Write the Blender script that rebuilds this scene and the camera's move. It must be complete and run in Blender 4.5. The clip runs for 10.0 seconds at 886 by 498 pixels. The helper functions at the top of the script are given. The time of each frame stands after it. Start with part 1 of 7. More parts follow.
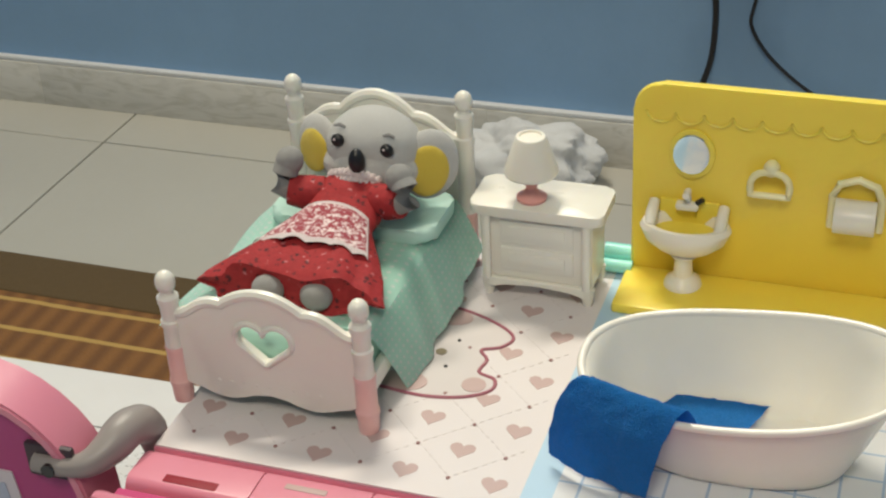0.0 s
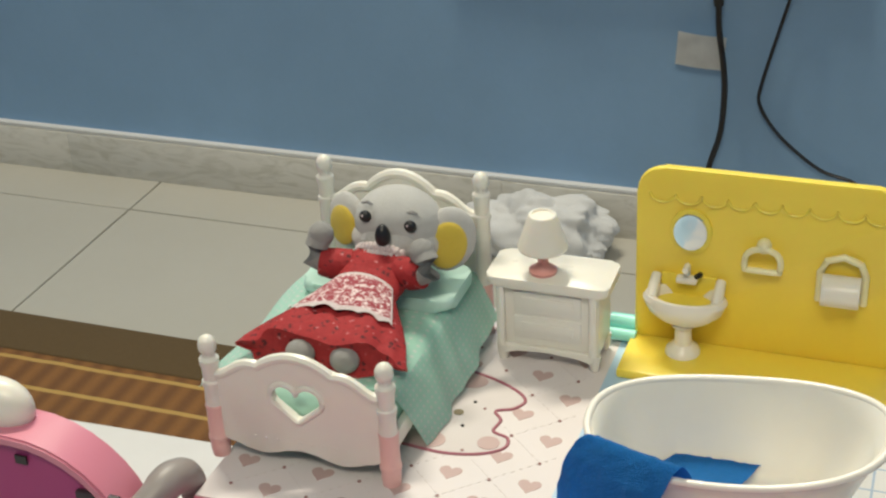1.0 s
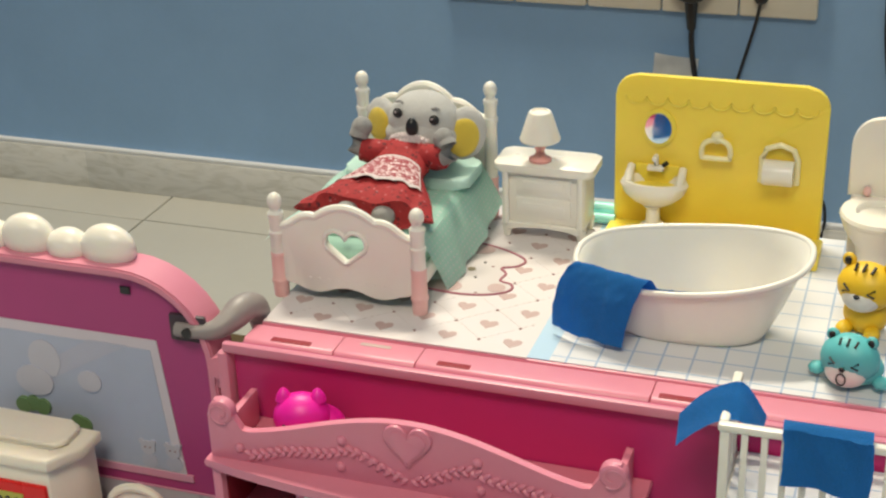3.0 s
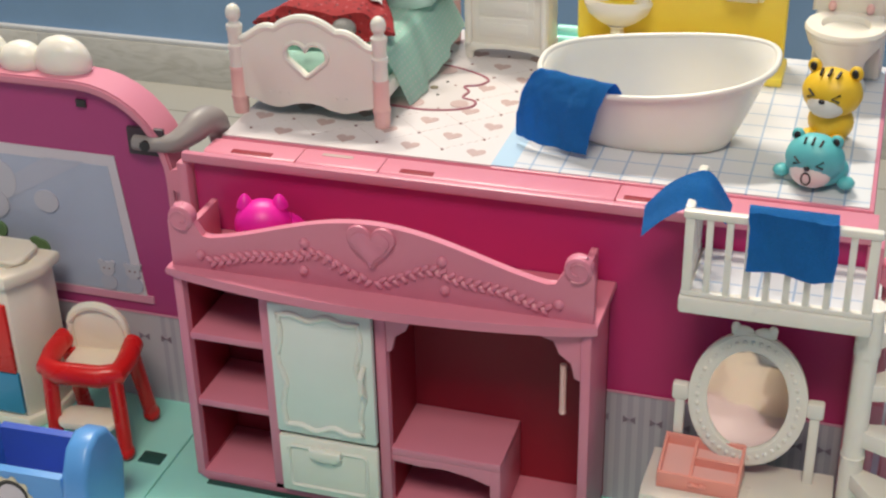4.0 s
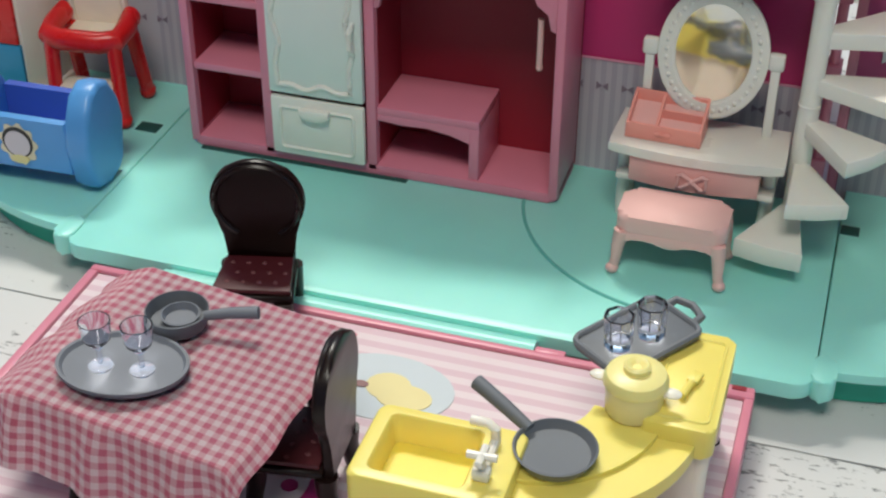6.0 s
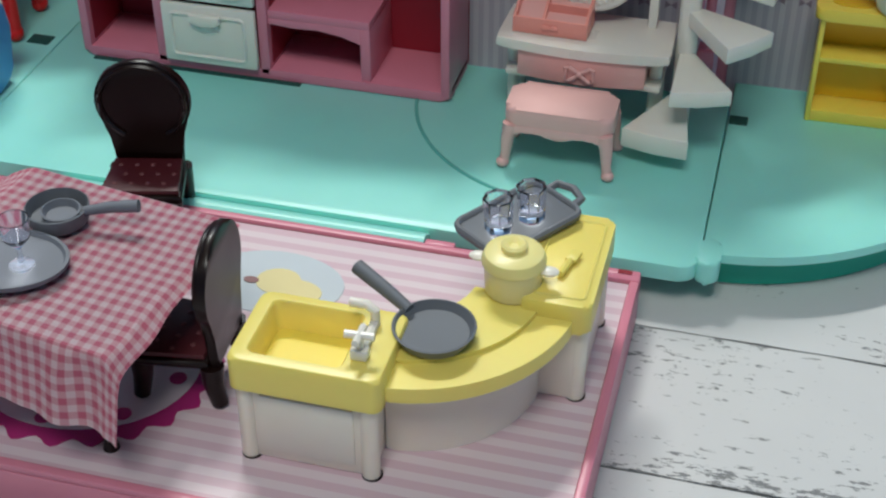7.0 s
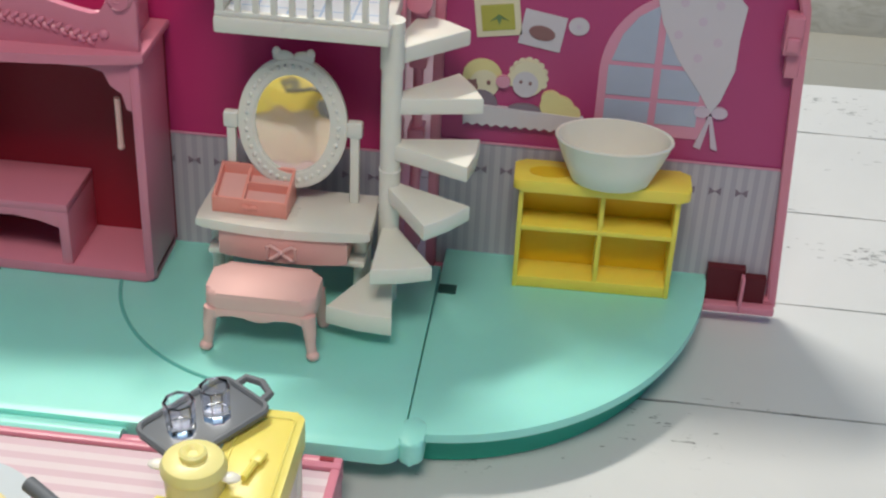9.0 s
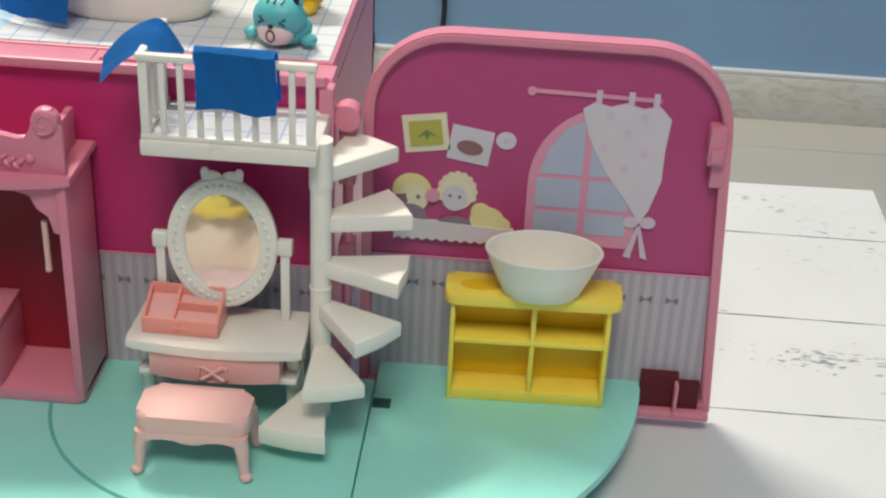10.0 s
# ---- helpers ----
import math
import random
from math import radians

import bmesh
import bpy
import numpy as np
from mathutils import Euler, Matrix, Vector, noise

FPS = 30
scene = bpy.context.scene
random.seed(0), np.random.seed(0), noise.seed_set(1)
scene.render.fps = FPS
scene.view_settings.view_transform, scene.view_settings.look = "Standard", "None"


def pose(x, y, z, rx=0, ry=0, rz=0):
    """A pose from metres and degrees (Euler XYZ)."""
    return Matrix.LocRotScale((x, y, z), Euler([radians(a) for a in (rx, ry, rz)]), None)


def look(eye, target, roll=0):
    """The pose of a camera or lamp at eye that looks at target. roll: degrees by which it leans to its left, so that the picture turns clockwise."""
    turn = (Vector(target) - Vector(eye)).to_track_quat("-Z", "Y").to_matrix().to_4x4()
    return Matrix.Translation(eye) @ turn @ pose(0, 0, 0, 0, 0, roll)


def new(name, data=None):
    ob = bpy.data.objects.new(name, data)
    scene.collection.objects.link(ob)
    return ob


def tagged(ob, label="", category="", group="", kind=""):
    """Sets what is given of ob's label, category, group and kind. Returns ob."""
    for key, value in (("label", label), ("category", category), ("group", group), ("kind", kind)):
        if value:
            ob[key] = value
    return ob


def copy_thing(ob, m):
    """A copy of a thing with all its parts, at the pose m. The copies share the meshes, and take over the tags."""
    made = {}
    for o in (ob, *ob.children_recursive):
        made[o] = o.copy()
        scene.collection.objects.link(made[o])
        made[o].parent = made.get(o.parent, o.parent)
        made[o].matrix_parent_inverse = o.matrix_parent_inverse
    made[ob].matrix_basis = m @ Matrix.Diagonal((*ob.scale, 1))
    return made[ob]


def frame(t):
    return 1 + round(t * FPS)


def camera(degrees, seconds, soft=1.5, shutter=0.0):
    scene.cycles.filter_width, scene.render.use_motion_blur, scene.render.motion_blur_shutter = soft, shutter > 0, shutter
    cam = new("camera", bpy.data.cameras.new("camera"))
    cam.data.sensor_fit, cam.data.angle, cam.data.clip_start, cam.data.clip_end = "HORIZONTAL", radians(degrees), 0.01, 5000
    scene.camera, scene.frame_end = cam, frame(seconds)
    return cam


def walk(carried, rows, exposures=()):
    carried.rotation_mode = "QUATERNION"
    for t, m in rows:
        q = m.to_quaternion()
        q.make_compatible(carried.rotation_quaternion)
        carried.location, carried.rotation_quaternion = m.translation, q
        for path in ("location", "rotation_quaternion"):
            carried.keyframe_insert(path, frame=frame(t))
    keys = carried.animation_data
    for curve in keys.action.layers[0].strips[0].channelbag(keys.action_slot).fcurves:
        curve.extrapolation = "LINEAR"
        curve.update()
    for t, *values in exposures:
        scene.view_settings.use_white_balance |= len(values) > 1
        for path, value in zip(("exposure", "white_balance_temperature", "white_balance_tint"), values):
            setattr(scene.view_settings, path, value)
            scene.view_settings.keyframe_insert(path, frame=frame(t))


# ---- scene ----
cam = camera(33.99, 10.0, soft=2.3)
PATH = [
    (0.0, pose(0.0203, 0.0018, 0.4495, 58.80, 2.75, 18.65)),
    (0.5, pose(0.0204, 0.0099, 0.4488, 58.53, 2.86, 18.23)),
    (1.0, pose(0.0318, -0.0337, 0.4728, 61.47, 2.57, 19.40)),
    (1.5, pose(0.0430, -0.0844, 0.4915, 63.90, 2.01, 19.74)),
    (2.0, pose(0.0548, -0.1308, 0.4901, 64.85, 1.75, 19.59)),
    (3.5, pose(0.0688, -0.1984, 0.4361, 63.43, 1.50, 18.16)),
    (4.0, pose(0.0687, -0.2020, 0.4166, 61.02, 1.21, 17.34)),
    (4.5, pose(0.0701, -0.2072, 0.4029, 59.21, 1.21, 17.82)),
    (5.0, pose(0.0762, -0.2263, 0.3921, 57.64, 0.80, 18.49)),
    (5.5, pose(0.0816, -0.2536, 0.3768, 56.60, 0.04, 18.23)),
    (7.0, pose(0.1150, -0.2773, 0.3512, 53.11, -0.05, 14.75)),
    (7.5, pose(0.1250, -0.2725, 0.3504, 52.71, -0.69, 12.85)),
    (8.0, pose(0.1344, -0.2634, 0.3539, 53.96, -1.49, 10.46)),
    (8.5, pose(0.1445, -0.2535, 0.3626, 55.69, -2.09, 8.36)),
    (9.0, pose(0.1484, -0.2476, 0.3708, 57.57, -2.38, 6.86)),
    (9.5, pose(0.1528, -0.2417, 0.3782, 59.29, -2.38, 5.66)),
    (10.0, pose(0.1525, -0.2397, 0.3833, 60.82, -2.43, 4.35)),
]
# the film camera's own exposure and white balance along the way
EXPOSURES = [(0.0, -0.18, 7050, 8), (1.0, -0.08, 7100, 7), (2.0, 0.14, 7350, 8), (3.5, 0.12, 7400, 10), (4.0, 0.14, 6950, 14), (4.5, 0.22, 6700, 15), (5.0, 0.46, 6650, 20),
             (5.5, 0.20, 6600, 13), (7.0, -0.30, 5950, 8), (7.5, -0.38, 6050, 8), (8.0, -0.34, 6250, 8), (9.0, 0.0, 6450, 10), (10.0, 0.20, 6650, 11)]
walk(cam, PATH, EXPOSURES)

# ---- light ----
world = bpy.data.worlds.new("room_air")
scene.world = world
world.use_nodes = True
world.node_tree.nodes["Background"].inputs[0].default_value = (0.9, 0.95, 1.0, 1)
world.node_tree.nodes["Background"].inputs[1].default_value = 0.012


def area_lamp(name, eye, target, w, h, watts, colour):
    d = bpy.data.lights.new(name, "AREA")
    d.shape, d.size, d.size_y, d.energy, d.color = "RECTANGLE", w, h, watts, colour
    ob = new(name, d)
    ob.matrix_world = look(eye, target)
    return ob


# unseen key lamp behind the house, set by where shadows fall
area_lamp("rear_key_light", (-0.60, 1.18, 2.08), (0.0, 0.2, 0.0), 0.7, 0.14, 41, (1.0, 0.955, 0.84))
# added fill lamp, placed to brighten front faces; no fixture is known
area_lamp("front_fill_light", (0.12, -1.05, 2.10), (0.0, 0.1, 0.0), 0.8, 0.6, 25, (1.0, 0.955, 0.84))
scene.view_settings.exposure = 0.0


# ---- materials ----
def nodes_of(name):
    m = bpy.data.materials.new(name)
    m.use_nodes = True
    nt = m.node_tree
    return m, nt, nt.nodes["Principled BSDF"]


def noise_tex(nt, scale, detail=3.0, rough=0.55, coord="Object"):
    tc = nt.nodes.new("ShaderNodeTexCoord")
    n = nt.nodes.new("ShaderNodeTexNoise")
    n.inputs["Scale"].default_value, n.inputs["Detail"].default_value, n.inputs["Roughness"].default_value = scale, detail, rough
    nt.links.new(tc.outputs[coord], n.inputs["Vector"])
    return n


def ramp(nt, src, stops):
    r = nt.nodes.new("ShaderNodeValToRGB")
    while len(r.color_ramp.elements) < len(stops):
        r.color_ramp.elements.new(0.5)
    for e, (p, c) in zip(r.color_ramp.elements, stops):
        e.position, e.color = p, (*c, 1)
    nt.links.new(src, r.inputs["Fac"])
    return r


def mixc(nt, fac, a, b, mode="MIX"):
    m = nt.nodes.new("ShaderNodeMix")
    m.data_type, m.blend_type = "RGBA", mode
    for sock, v in ((m.inputs[0], fac), (m.inputs[6], a), (m.inputs[7], b)):
        if hasattr(v, "is_output"):
            nt.links.new(v, sock)
        else:
            sock.default_value = v if isinstance(v, (int, float)) else (*v, 1)
    return m.outputs[2]


def mth(nt, op, a, b=0.0, c=None):
    m = nt.nodes.new("ShaderNodeMath")
    m.operation = op
    for sock, v in zip(m.inputs, (a, b, c)):
        if v is None:
            continue
        if hasattr(v, "is_output"):
            nt.links.new(v, sock)
        else:
            sock.default_value = v
    return m.outputs[0]


def bump(nt, bsdf, height, strength, dist):
    b = nt.nodes.new("ShaderNodeBump")
    b.inputs["Strength"].default_value, b.inputs["Distance"].default_value = strength, dist
    nt.links.new(height, b.inputs["Height"])
    nt.links.new(b.outputs["Normal"], bsdf.inputs["Normal"])


def scaled(c, k):
    return tuple(min(1.0, v * k) for v in c)


def plastic(name, col, rough=0.34, var=0.06, relief=0.00006, sss=0.0):
    m, nt, p = nodes_of(name)
    big, fine = noise_tex(nt, 38), noise_tex(nt, 700, 2)
    c = mixc(nt, big.outputs["Fac"], scaled(col, 1 - var), scaled(col, 1 + var))
    nt.links.new(c, p.inputs["Base Color"])
    r = mth(nt, "MULTIPLY_ADD", big.outputs["Fac"], 0.16, rough - 0.06)
    nt.links.new(r, p.inputs["Roughness"])
    if sss:
        p.inputs["Subsurface Weight"].default_value = sss
        p.inputs["Subsurface Radius"].default_value = (0.004, 0.003, 0.002)
        p.inputs["Subsurface Scale"].default_value = 1.0
    bump(nt, p, fine.outputs["Fac"], 0.25, relief)
    return m


def fabric(name, col, dark=0.75, weave=1500.0, fuzz=0.5):
    m, nt, p = nodes_of(name)
    big, fine = noise_tex(nt, 120), noise_tex(nt, weave, 3, 0.7)
    c = mixc(nt, fine.outputs["Fac"], scaled(col, dark), scaled(col, 1.12))
    c = mixc(nt, mth(nt, "MULTIPLY", big.outputs["Fac"], 0.35), c, scaled(col, dark * 0.95))
    nt.links.new(c, p.inputs["Base Color"])
    p.inputs["Roughness"].default_value = 0.92
    p.inputs["Sheen Weight"].default_value = fuzz * 0.4
    bump(nt, p, fine.outputs["Fac"], 0.8, 0.0010)
    return m


def coords(nt, coord="Object"):
    tc, sep = nt.nodes.new("ShaderNodeTexCoord"), nt.nodes.new("ShaderNodeSeparateXYZ")
    nt.links.new(tc.outputs[coord], sep.inputs[0])
    return sep.outputs


def lines_mask(nt, v, step, width, shift=0.0):
    """1 on thin lines every step metres, else 0."""
    a = mth(nt, "MODULO", mth(nt, "ADD", v, 10.0 * step + shift), step)
    return mth(nt, "LESS_THAN", a, width)


def gingham(name, col, white, step):
    m, nt, p = nodes_of(name)
    x, y, z = coords(nt, "UV")[:3]
    sx = mth(nt, "GREATER_THAN", mth(nt, "MODULO", mth(nt, "ADD", x, 10 * step), step), step / 2)
    sy = mth(nt, "GREATER_THAN", mth(nt, "MODULO", mth(nt, "ADD", y, 10 * step), step), step / 2)
    s = mth(nt, "MULTIPLY", mth(nt, "ADD", sx, sy), 0.5)
    c = mixc(nt, s, white, col)
    n = noise_tex(nt, 1500, 2)
    c = mixc(nt, mth(nt, "MULTIPLY", n.outputs["Fac"], 0.12), c, scaled(col, 0.8))
    nt.links.new(c, p.inputs["Base Color"])
    p.inputs["Roughness"].default_value = 0.9
    bump(nt, p, n.outputs["Fac"], 0.5, 0.0004)
    return m


def stripes(name, a, b, step, axis=0, rough=0.5, share=0.5):
    m, nt, p = nodes_of(name)
    v = coords(nt)[axis]
    s = mth(nt, "GREATER_THAN", mth(nt, "MODULO", mth(nt, "ADD", v, 50 * step), step), step * share)
    n = noise_tex(nt, 60)
    c = mixc(nt, s, a, b)
    c = mixc(nt, mth(nt, "MULTIPLY", n.outputs["Fac"], 0.16), c, scaled(a, 0.75))
    nt.links.new(c, p.inputs["Base Color"])
    p.inputs["Roughness"].default_value = rough
    return m


def gridded(name, base, line, step, width):
    m, nt, p = nodes_of(name)
    o = coords(nt)
    k = mth(nt, "MAXIMUM", lines_mask(nt, o[0], step, width), lines_mask(nt, o[1], step, width, 0.004))
    n = noise_tex(nt, 50)
    c = mixc(nt, k, base, line)
    c = mixc(nt, mth(nt, "MULTIPLY", n.outputs["Fac"], 0.08), c, scaled(base, 0.8))
    nt.links.new(c, p.inputs["Base Color"])
    p.inputs["Roughness"].default_value = 0.4
    return m


def tile_mat():
    m, nt, p = nodes_of("beige_floor_tile")
    a, b = noise_tex(nt, 3.5, 5), noise_tex(nt, 90, 4)
    info = nt.nodes.new("ShaderNodeObjectInfo")
    c = mixc(nt, a.outputs["Fac"], (0.43, 0.41, 0.36), (0.51, 0.49, 0.44))
    c = mixc(nt, mth(nt, "MULTIPLY", b.outputs["Fac"], 0.2), c, (0.38, 0.36, 0.31))
    c = mixc(nt, mth(nt, "MULTIPLY", info.outputs["Random"], 0.12), c, (0.45, 0.43, 0.38))
    nt.links.new(c, p.inputs["Base Color"])
    p.inputs["Roughness"].default_value = 0.42
    return m


def skirting_mat():
    m, nt, p = nodes_of("veined_skirting_tile")
    o = nt.nodes.new("ShaderNodeTexCoord")
    mp = nt.nodes.new("ShaderNodeMapping")
    mp.inputs["Scale"].default_value = (0.28, 1, 1)
    nt.links.new(o.outputs["Object"], mp.inputs[0])
    w = nt.nodes.new("ShaderNodeTexNoise")
    w.inputs["Scale"].default_value, w.inputs["Detail"].default_value, w.inputs["Distortion"].default_value = 55, 4, 2.5
    nt.links.new(mp.outputs[0], w.inputs["Vector"])
    r = ramp(nt, w.outputs["Fac"], [(0.34, (0.55, 0.53, 0.47)), (0.47, (0.63, 0.61, 0.56)), (0.58, (0.68, 0.66, 0.61))])
    nt.links.new(r.outputs[0], p.inputs["Base Color"])
    p.inputs["Roughness"].default_value = 0.4
    return m


def wall_mat(name, col):
    m, nt, p = nodes_of(name)
    a, b = noise_tex(nt, 4, 5, 0.65), noise_tex(nt, 160, 3)
    c = mixc(nt, a.outputs["Fac"], scaled(col, 0.82), scaled(col, 1.14))
    c = mixc(nt, mth(nt, "MULTIPLY", b.outputs["Fac"], 0.12), c, scaled(col, 0.7))
    nt.links.new(c, p.inputs["Base Color"])
    p.inputs["Roughness"].default_value = 0.62
    bump(nt, p, b.outputs["Fac"], 0.25, 0.0008)
    return m


def plank_mat():
    m, nt, p = nodes_of("worn_white_plank_print")
    tc, mp = nt.nodes.new("ShaderNodeTexCoord"), nt.nodes.new("ShaderNodeMapping")
    mp.inputs["Scale"].default_value = (0.30, 1, 1)
    info = nt.nodes.new("ShaderNodeObjectInfo")
    off = nt.nodes.new("ShaderNodeCombineXYZ")
    nt.links.new(mth(nt, "MULTIPLY", info.outputs["Random"], 7.0), off.inputs[0])
    nt.links.new(off.outputs[0], mp.inputs["Location"])
    nt.links.new(tc.outputs["Object"], mp.inputs[0])
    fl = nt.nodes.new("ShaderNodeTexNoise")
    fl.inputs["Scale"].default_value, fl.inputs["Detail"].default_value, fl.inputs["Roughness"].default_value = 430, 5, 0.7
    nt.links.new(mp.outputs[0], fl.inputs["Vector"])
    where = nt.nodes.new("ShaderNodeTexNoise")
    where.inputs["Scale"].default_value, where.inputs["Detail"].default_value = 20, 2
    nt.links.new(mp.outputs[0], where.inputs["Vector"])
    k = mth(nt, "MULTIPLY_ADD", where.outputs["Fac"], 0.70, mth(nt, "SUBTRACT", fl.outputs["Fac"], mth(nt, "MULTIPLY_ADD", info.outputs["Random"], 0.05, 0.368)))
    # the worn print is denser along the front planks
    y = coords(nt)[1]
    k = mth(nt, "ADD", k, mth(nt, "MINIMUM", mth(nt, "MAXIMUM", mth(nt, "MULTIPLY", mth(nt, "SUBTRACT", 0.13, y), 0.7), -0.075), 0.034))
    chips = ramp(nt, k, [(0.575, (0, 0, 0)), (0.610, (1, 1, 1))])
    tone = noise_tex(nt, 14, 4)
    c = mixc(nt, tone.outputs["Fac"], (0.58, 0.58, 0.585), (0.68, 0.68, 0.675))
    c = mixc(nt, mth(nt, "MULTIPLY", chips.outputs[0], 0.80), c, (0.10, 0.105, 0.11))
    nt.links.new(c, p.inputs["Base Color"])
    p.inputs["Roughness"].default_value = 0.6
    return m


def rug_mat():
    m, nt, p = nodes_of("woven_brown_rug")
    o = coords(nt)
    n, n2 = noise_tex(nt, 260, 4, 0.7), noise_tex(nt, 22, 3)
    s = mth(nt, "SINE", mth(nt, "MULTIPLY", o[0], 260.0))
    c = mixc(nt, mth(nt, "MULTIPLY_ADD", s, 0.5, 0.5), (0.13, 0.050, 0.015), (0.30, 0.130, 0.034))
    c = mixc(nt, n.outputs["Fac"], c, (0.20, 0.085, 0.024))
    line = lines_mask(nt, mth(nt, "ADD", o[1], mth(nt, "MULTIPLY", n2.outputs["Fac"], 0.004)), 0.046, 0.0058)
    c = mixc(nt, mth(nt, "MULTIPLY", line, 0.8), c, (0.56, 0.36, 0.11))
    nt.links.new(c, p.inputs["Base Color"])
    p.inputs["Roughness"].default_value = 0.75
    bump(nt, p, n.outputs["Fac"], 0.8, 0.002)
    return m


def dress_mat():
    m, nt, p = nodes_of("red_flower_print_cotton")
    tc = nt.nodes.new("ShaderNodeTexCoord")
    n, f = noise_tex(nt, 520, 3, 0.7), noise_tex(nt, 130, 3)
    warp = nt.nodes.new("ShaderNodeVectorMath")
    warp.operation = "MULTIPLY_ADD"
    warp.inputs[1].default_value = (0.004, 0.004, 0.004)
    nt.links.new(n.outputs["Color"], warp.inputs[0])
    nt.links.new(tc.outputs["Object"], warp.inputs[2])

    def spots(scale, lo, hi):
        v = nt.nodes.new("ShaderNodeTexVoronoi")
        v.inputs["Scale"].default_value = scale
        nt.links.new(warp.outputs[0], v.inputs["Vector"])
        return ramp(nt, v.outputs["Distance"], [(lo, (1, 1, 1)), (hi, (0, 0, 0))]).outputs[0]

    c = mixc(nt, n.outputs["Fac"], (0.22, 0.010, 0.014), (0.46, 0.028, 0.032))
    c = mixc(nt, spots(330, 0.20, 0.32), c, (0.085, 0.008, 0.012))
    c = mixc(nt, mth(nt, "MULTIPLY", spots(240, 0.08, 0.17), 0.75), c, (0.70, 0.30, 0.32))
    nt.links.new(c, p.inputs["Base Color"])
    p.inputs["Roughness"].default_value = 0.8
    bump(nt, p, f.outputs["Fac"], 0.6, 0.002)
    return m


def lace_mat():
    m, nt, p = nodes_of("pink_white_lace")
    n = noise_tex(nt, 520, 3, 0.75)
    r = ramp(nt, n.outputs["Fac"], [(0.47, (0.36, 0.06, 0.08)), (0.58, (0.85, 0.70, 0.70))])
    nt.links.new(r.outputs[0], p.inputs["Base Color"])
    p.inputs["Roughness"].default_value = 0.85
    bump(nt, p, n.outputs["Fac"], 0.9, 0.0012)
    return m


def dotted(name, col, dot, step):
    m, nt, p = nodes_of(name)
    x, y = coords(nt, "UV")[:2]
    fx = mth(nt, "SUBTRACT", mth(nt, "MODULO", mth(nt, "ADD", x, 10 * step), step), step / 2)
    fy = mth(nt, "SUBTRACT", mth(nt, "MODULO", mth(nt, "ADD", y, 10 * step), step), step / 2)
    d = mth(nt, "SQRT", mth(nt, "ADD", mth(nt, "MULTIPLY", fx, fx), mth(nt, "MULTIPLY", fy, fy)))
    k = mth(nt, "LESS_THAN", d, step * 0.21)
    n, b = noise_tex(nt, 900, 2), noise_tex(nt, 60, 3)
    c = mixc(nt, k, col, dot)
    c = mixc(nt, mth(nt, "MULTIPLY", b.outputs["Fac"], 0.3), c, scaled(col, 0.75))
    nt.links.new(c, p.inputs["Base Color"])
    p.inputs["Roughness"].default_value = 0.8
    bump(nt, p, n.outputs["Fac"], 0.3, 0.0004)
    tl, mx = nt.nodes.new("ShaderNodeBsdfTranslucent"), nt.nodes.new("ShaderNodeMixShader")
    nt.links.new(c, tl.inputs["Color"])
    mx.inputs[0].default_value = 0.38
    nt.links.new(p.outputs[0], mx.inputs[1])
    nt.links.new(tl.outputs[0], mx.inputs[2])
    nt.links.new(mx.outputs[0], nt.nodes["Material Output"].inputs["Surface"])
    return m


def glass_mat(name, col=(0.9, 0.92, 1.0)):
    m, nt, p = nodes_of(name)
    p.inputs["Base Color"].default_value = (*col, 1)
    p.inputs["Transmission Weight"].default_value = 1.0
    p.inputs["Roughness"].default_value = 0.04
    p.inputs["IOR"].default_value = 1.45
    return m


def mirror_mat():
    m, nt, p = nodes_of("silver_mirror_film")
    n = noise_tex(nt, 45, 2)
    p.inputs["Base Color"].default_value = (0.80, 0.79, 0.74, 1)
    p.inputs["Metallic"].default_value = 1.0
    p.inputs["Roughness"].default_value = 0.06
    bump(nt, p, n.outputs["Fac"], 0.3, 0.0008)
    return m


WHITE = plastic("white_plastic", (0.82, 0.79, 0.72), 0.28, sss=0.15)
WARMWHITE = plastic("warm_white_plastic", (0.87, 0.82, 0.73), 0.3, sss=0.2)
IVORY = plastic("ivory_plastic", (0.90, 0.81, 0.68), sss=0.3)
PALEPINK = plastic("pale_pink_plastic", (0.82, 0.49, 0.46))
PEACH = plastic("peach_pink_plastic", (0.80, 0.43, 0.40))
CORAL = plastic("coral_pink_plastic", (0.86, 0.33, 0.27))
PINK = plastic("rose_pink_plastic", (0.70, 0.23, 0.32))
PINKFRAME = plastic("frame_pink_plastic", (0.68, 0.235, 0.32))
# wall magenta paled so the right panel's sheen is in its colour
WINGSHEEN = plastic("magenta_print_with_sheen", (0.44, 0.050, 0.18), 0.4)
# rose pink darkened for shade inside the wardrobe and in slots
SHADEDPINK = plastic("shaded_pink_plastic", (0.27, 0.008, 0.024), 0.6)
MAGENTA = plastic("magenta_wall_print", (0.50, 0.022, 0.15), 0.5)
PURPLE = plastic("purple_pink_wall_print", (0.42, 0.048, 0.19), 0.5)
MINT = plastic("mint_green_plastic", (0.33, 0.80, 0.72), 0.32, sss=0.15)
# mint darkened to stand for the shade under the plates
MINTSHADE = plastic("shaded_mint_plastic", (0.03, 0.42, 0.29), 0.5)
YELLOW = plastic("yellow_plastic", (0.92, 0.71, 0.10), sss=0.3)
LEMON = plastic("lemon_plastic", (0.88, 0.73, 0.17), sss=0.25)
PALELEMON = plastic("pale_lemon_plastic", (0.88, 0.80, 0.50), sss=0.25)
AMBER = plastic("amber_yellow_plastic", (0.92, 0.55, 0.015), sss=0.3)
RED = plastic("bright_red_plastic", (0.72, 0.012, 0.012), 0.25)
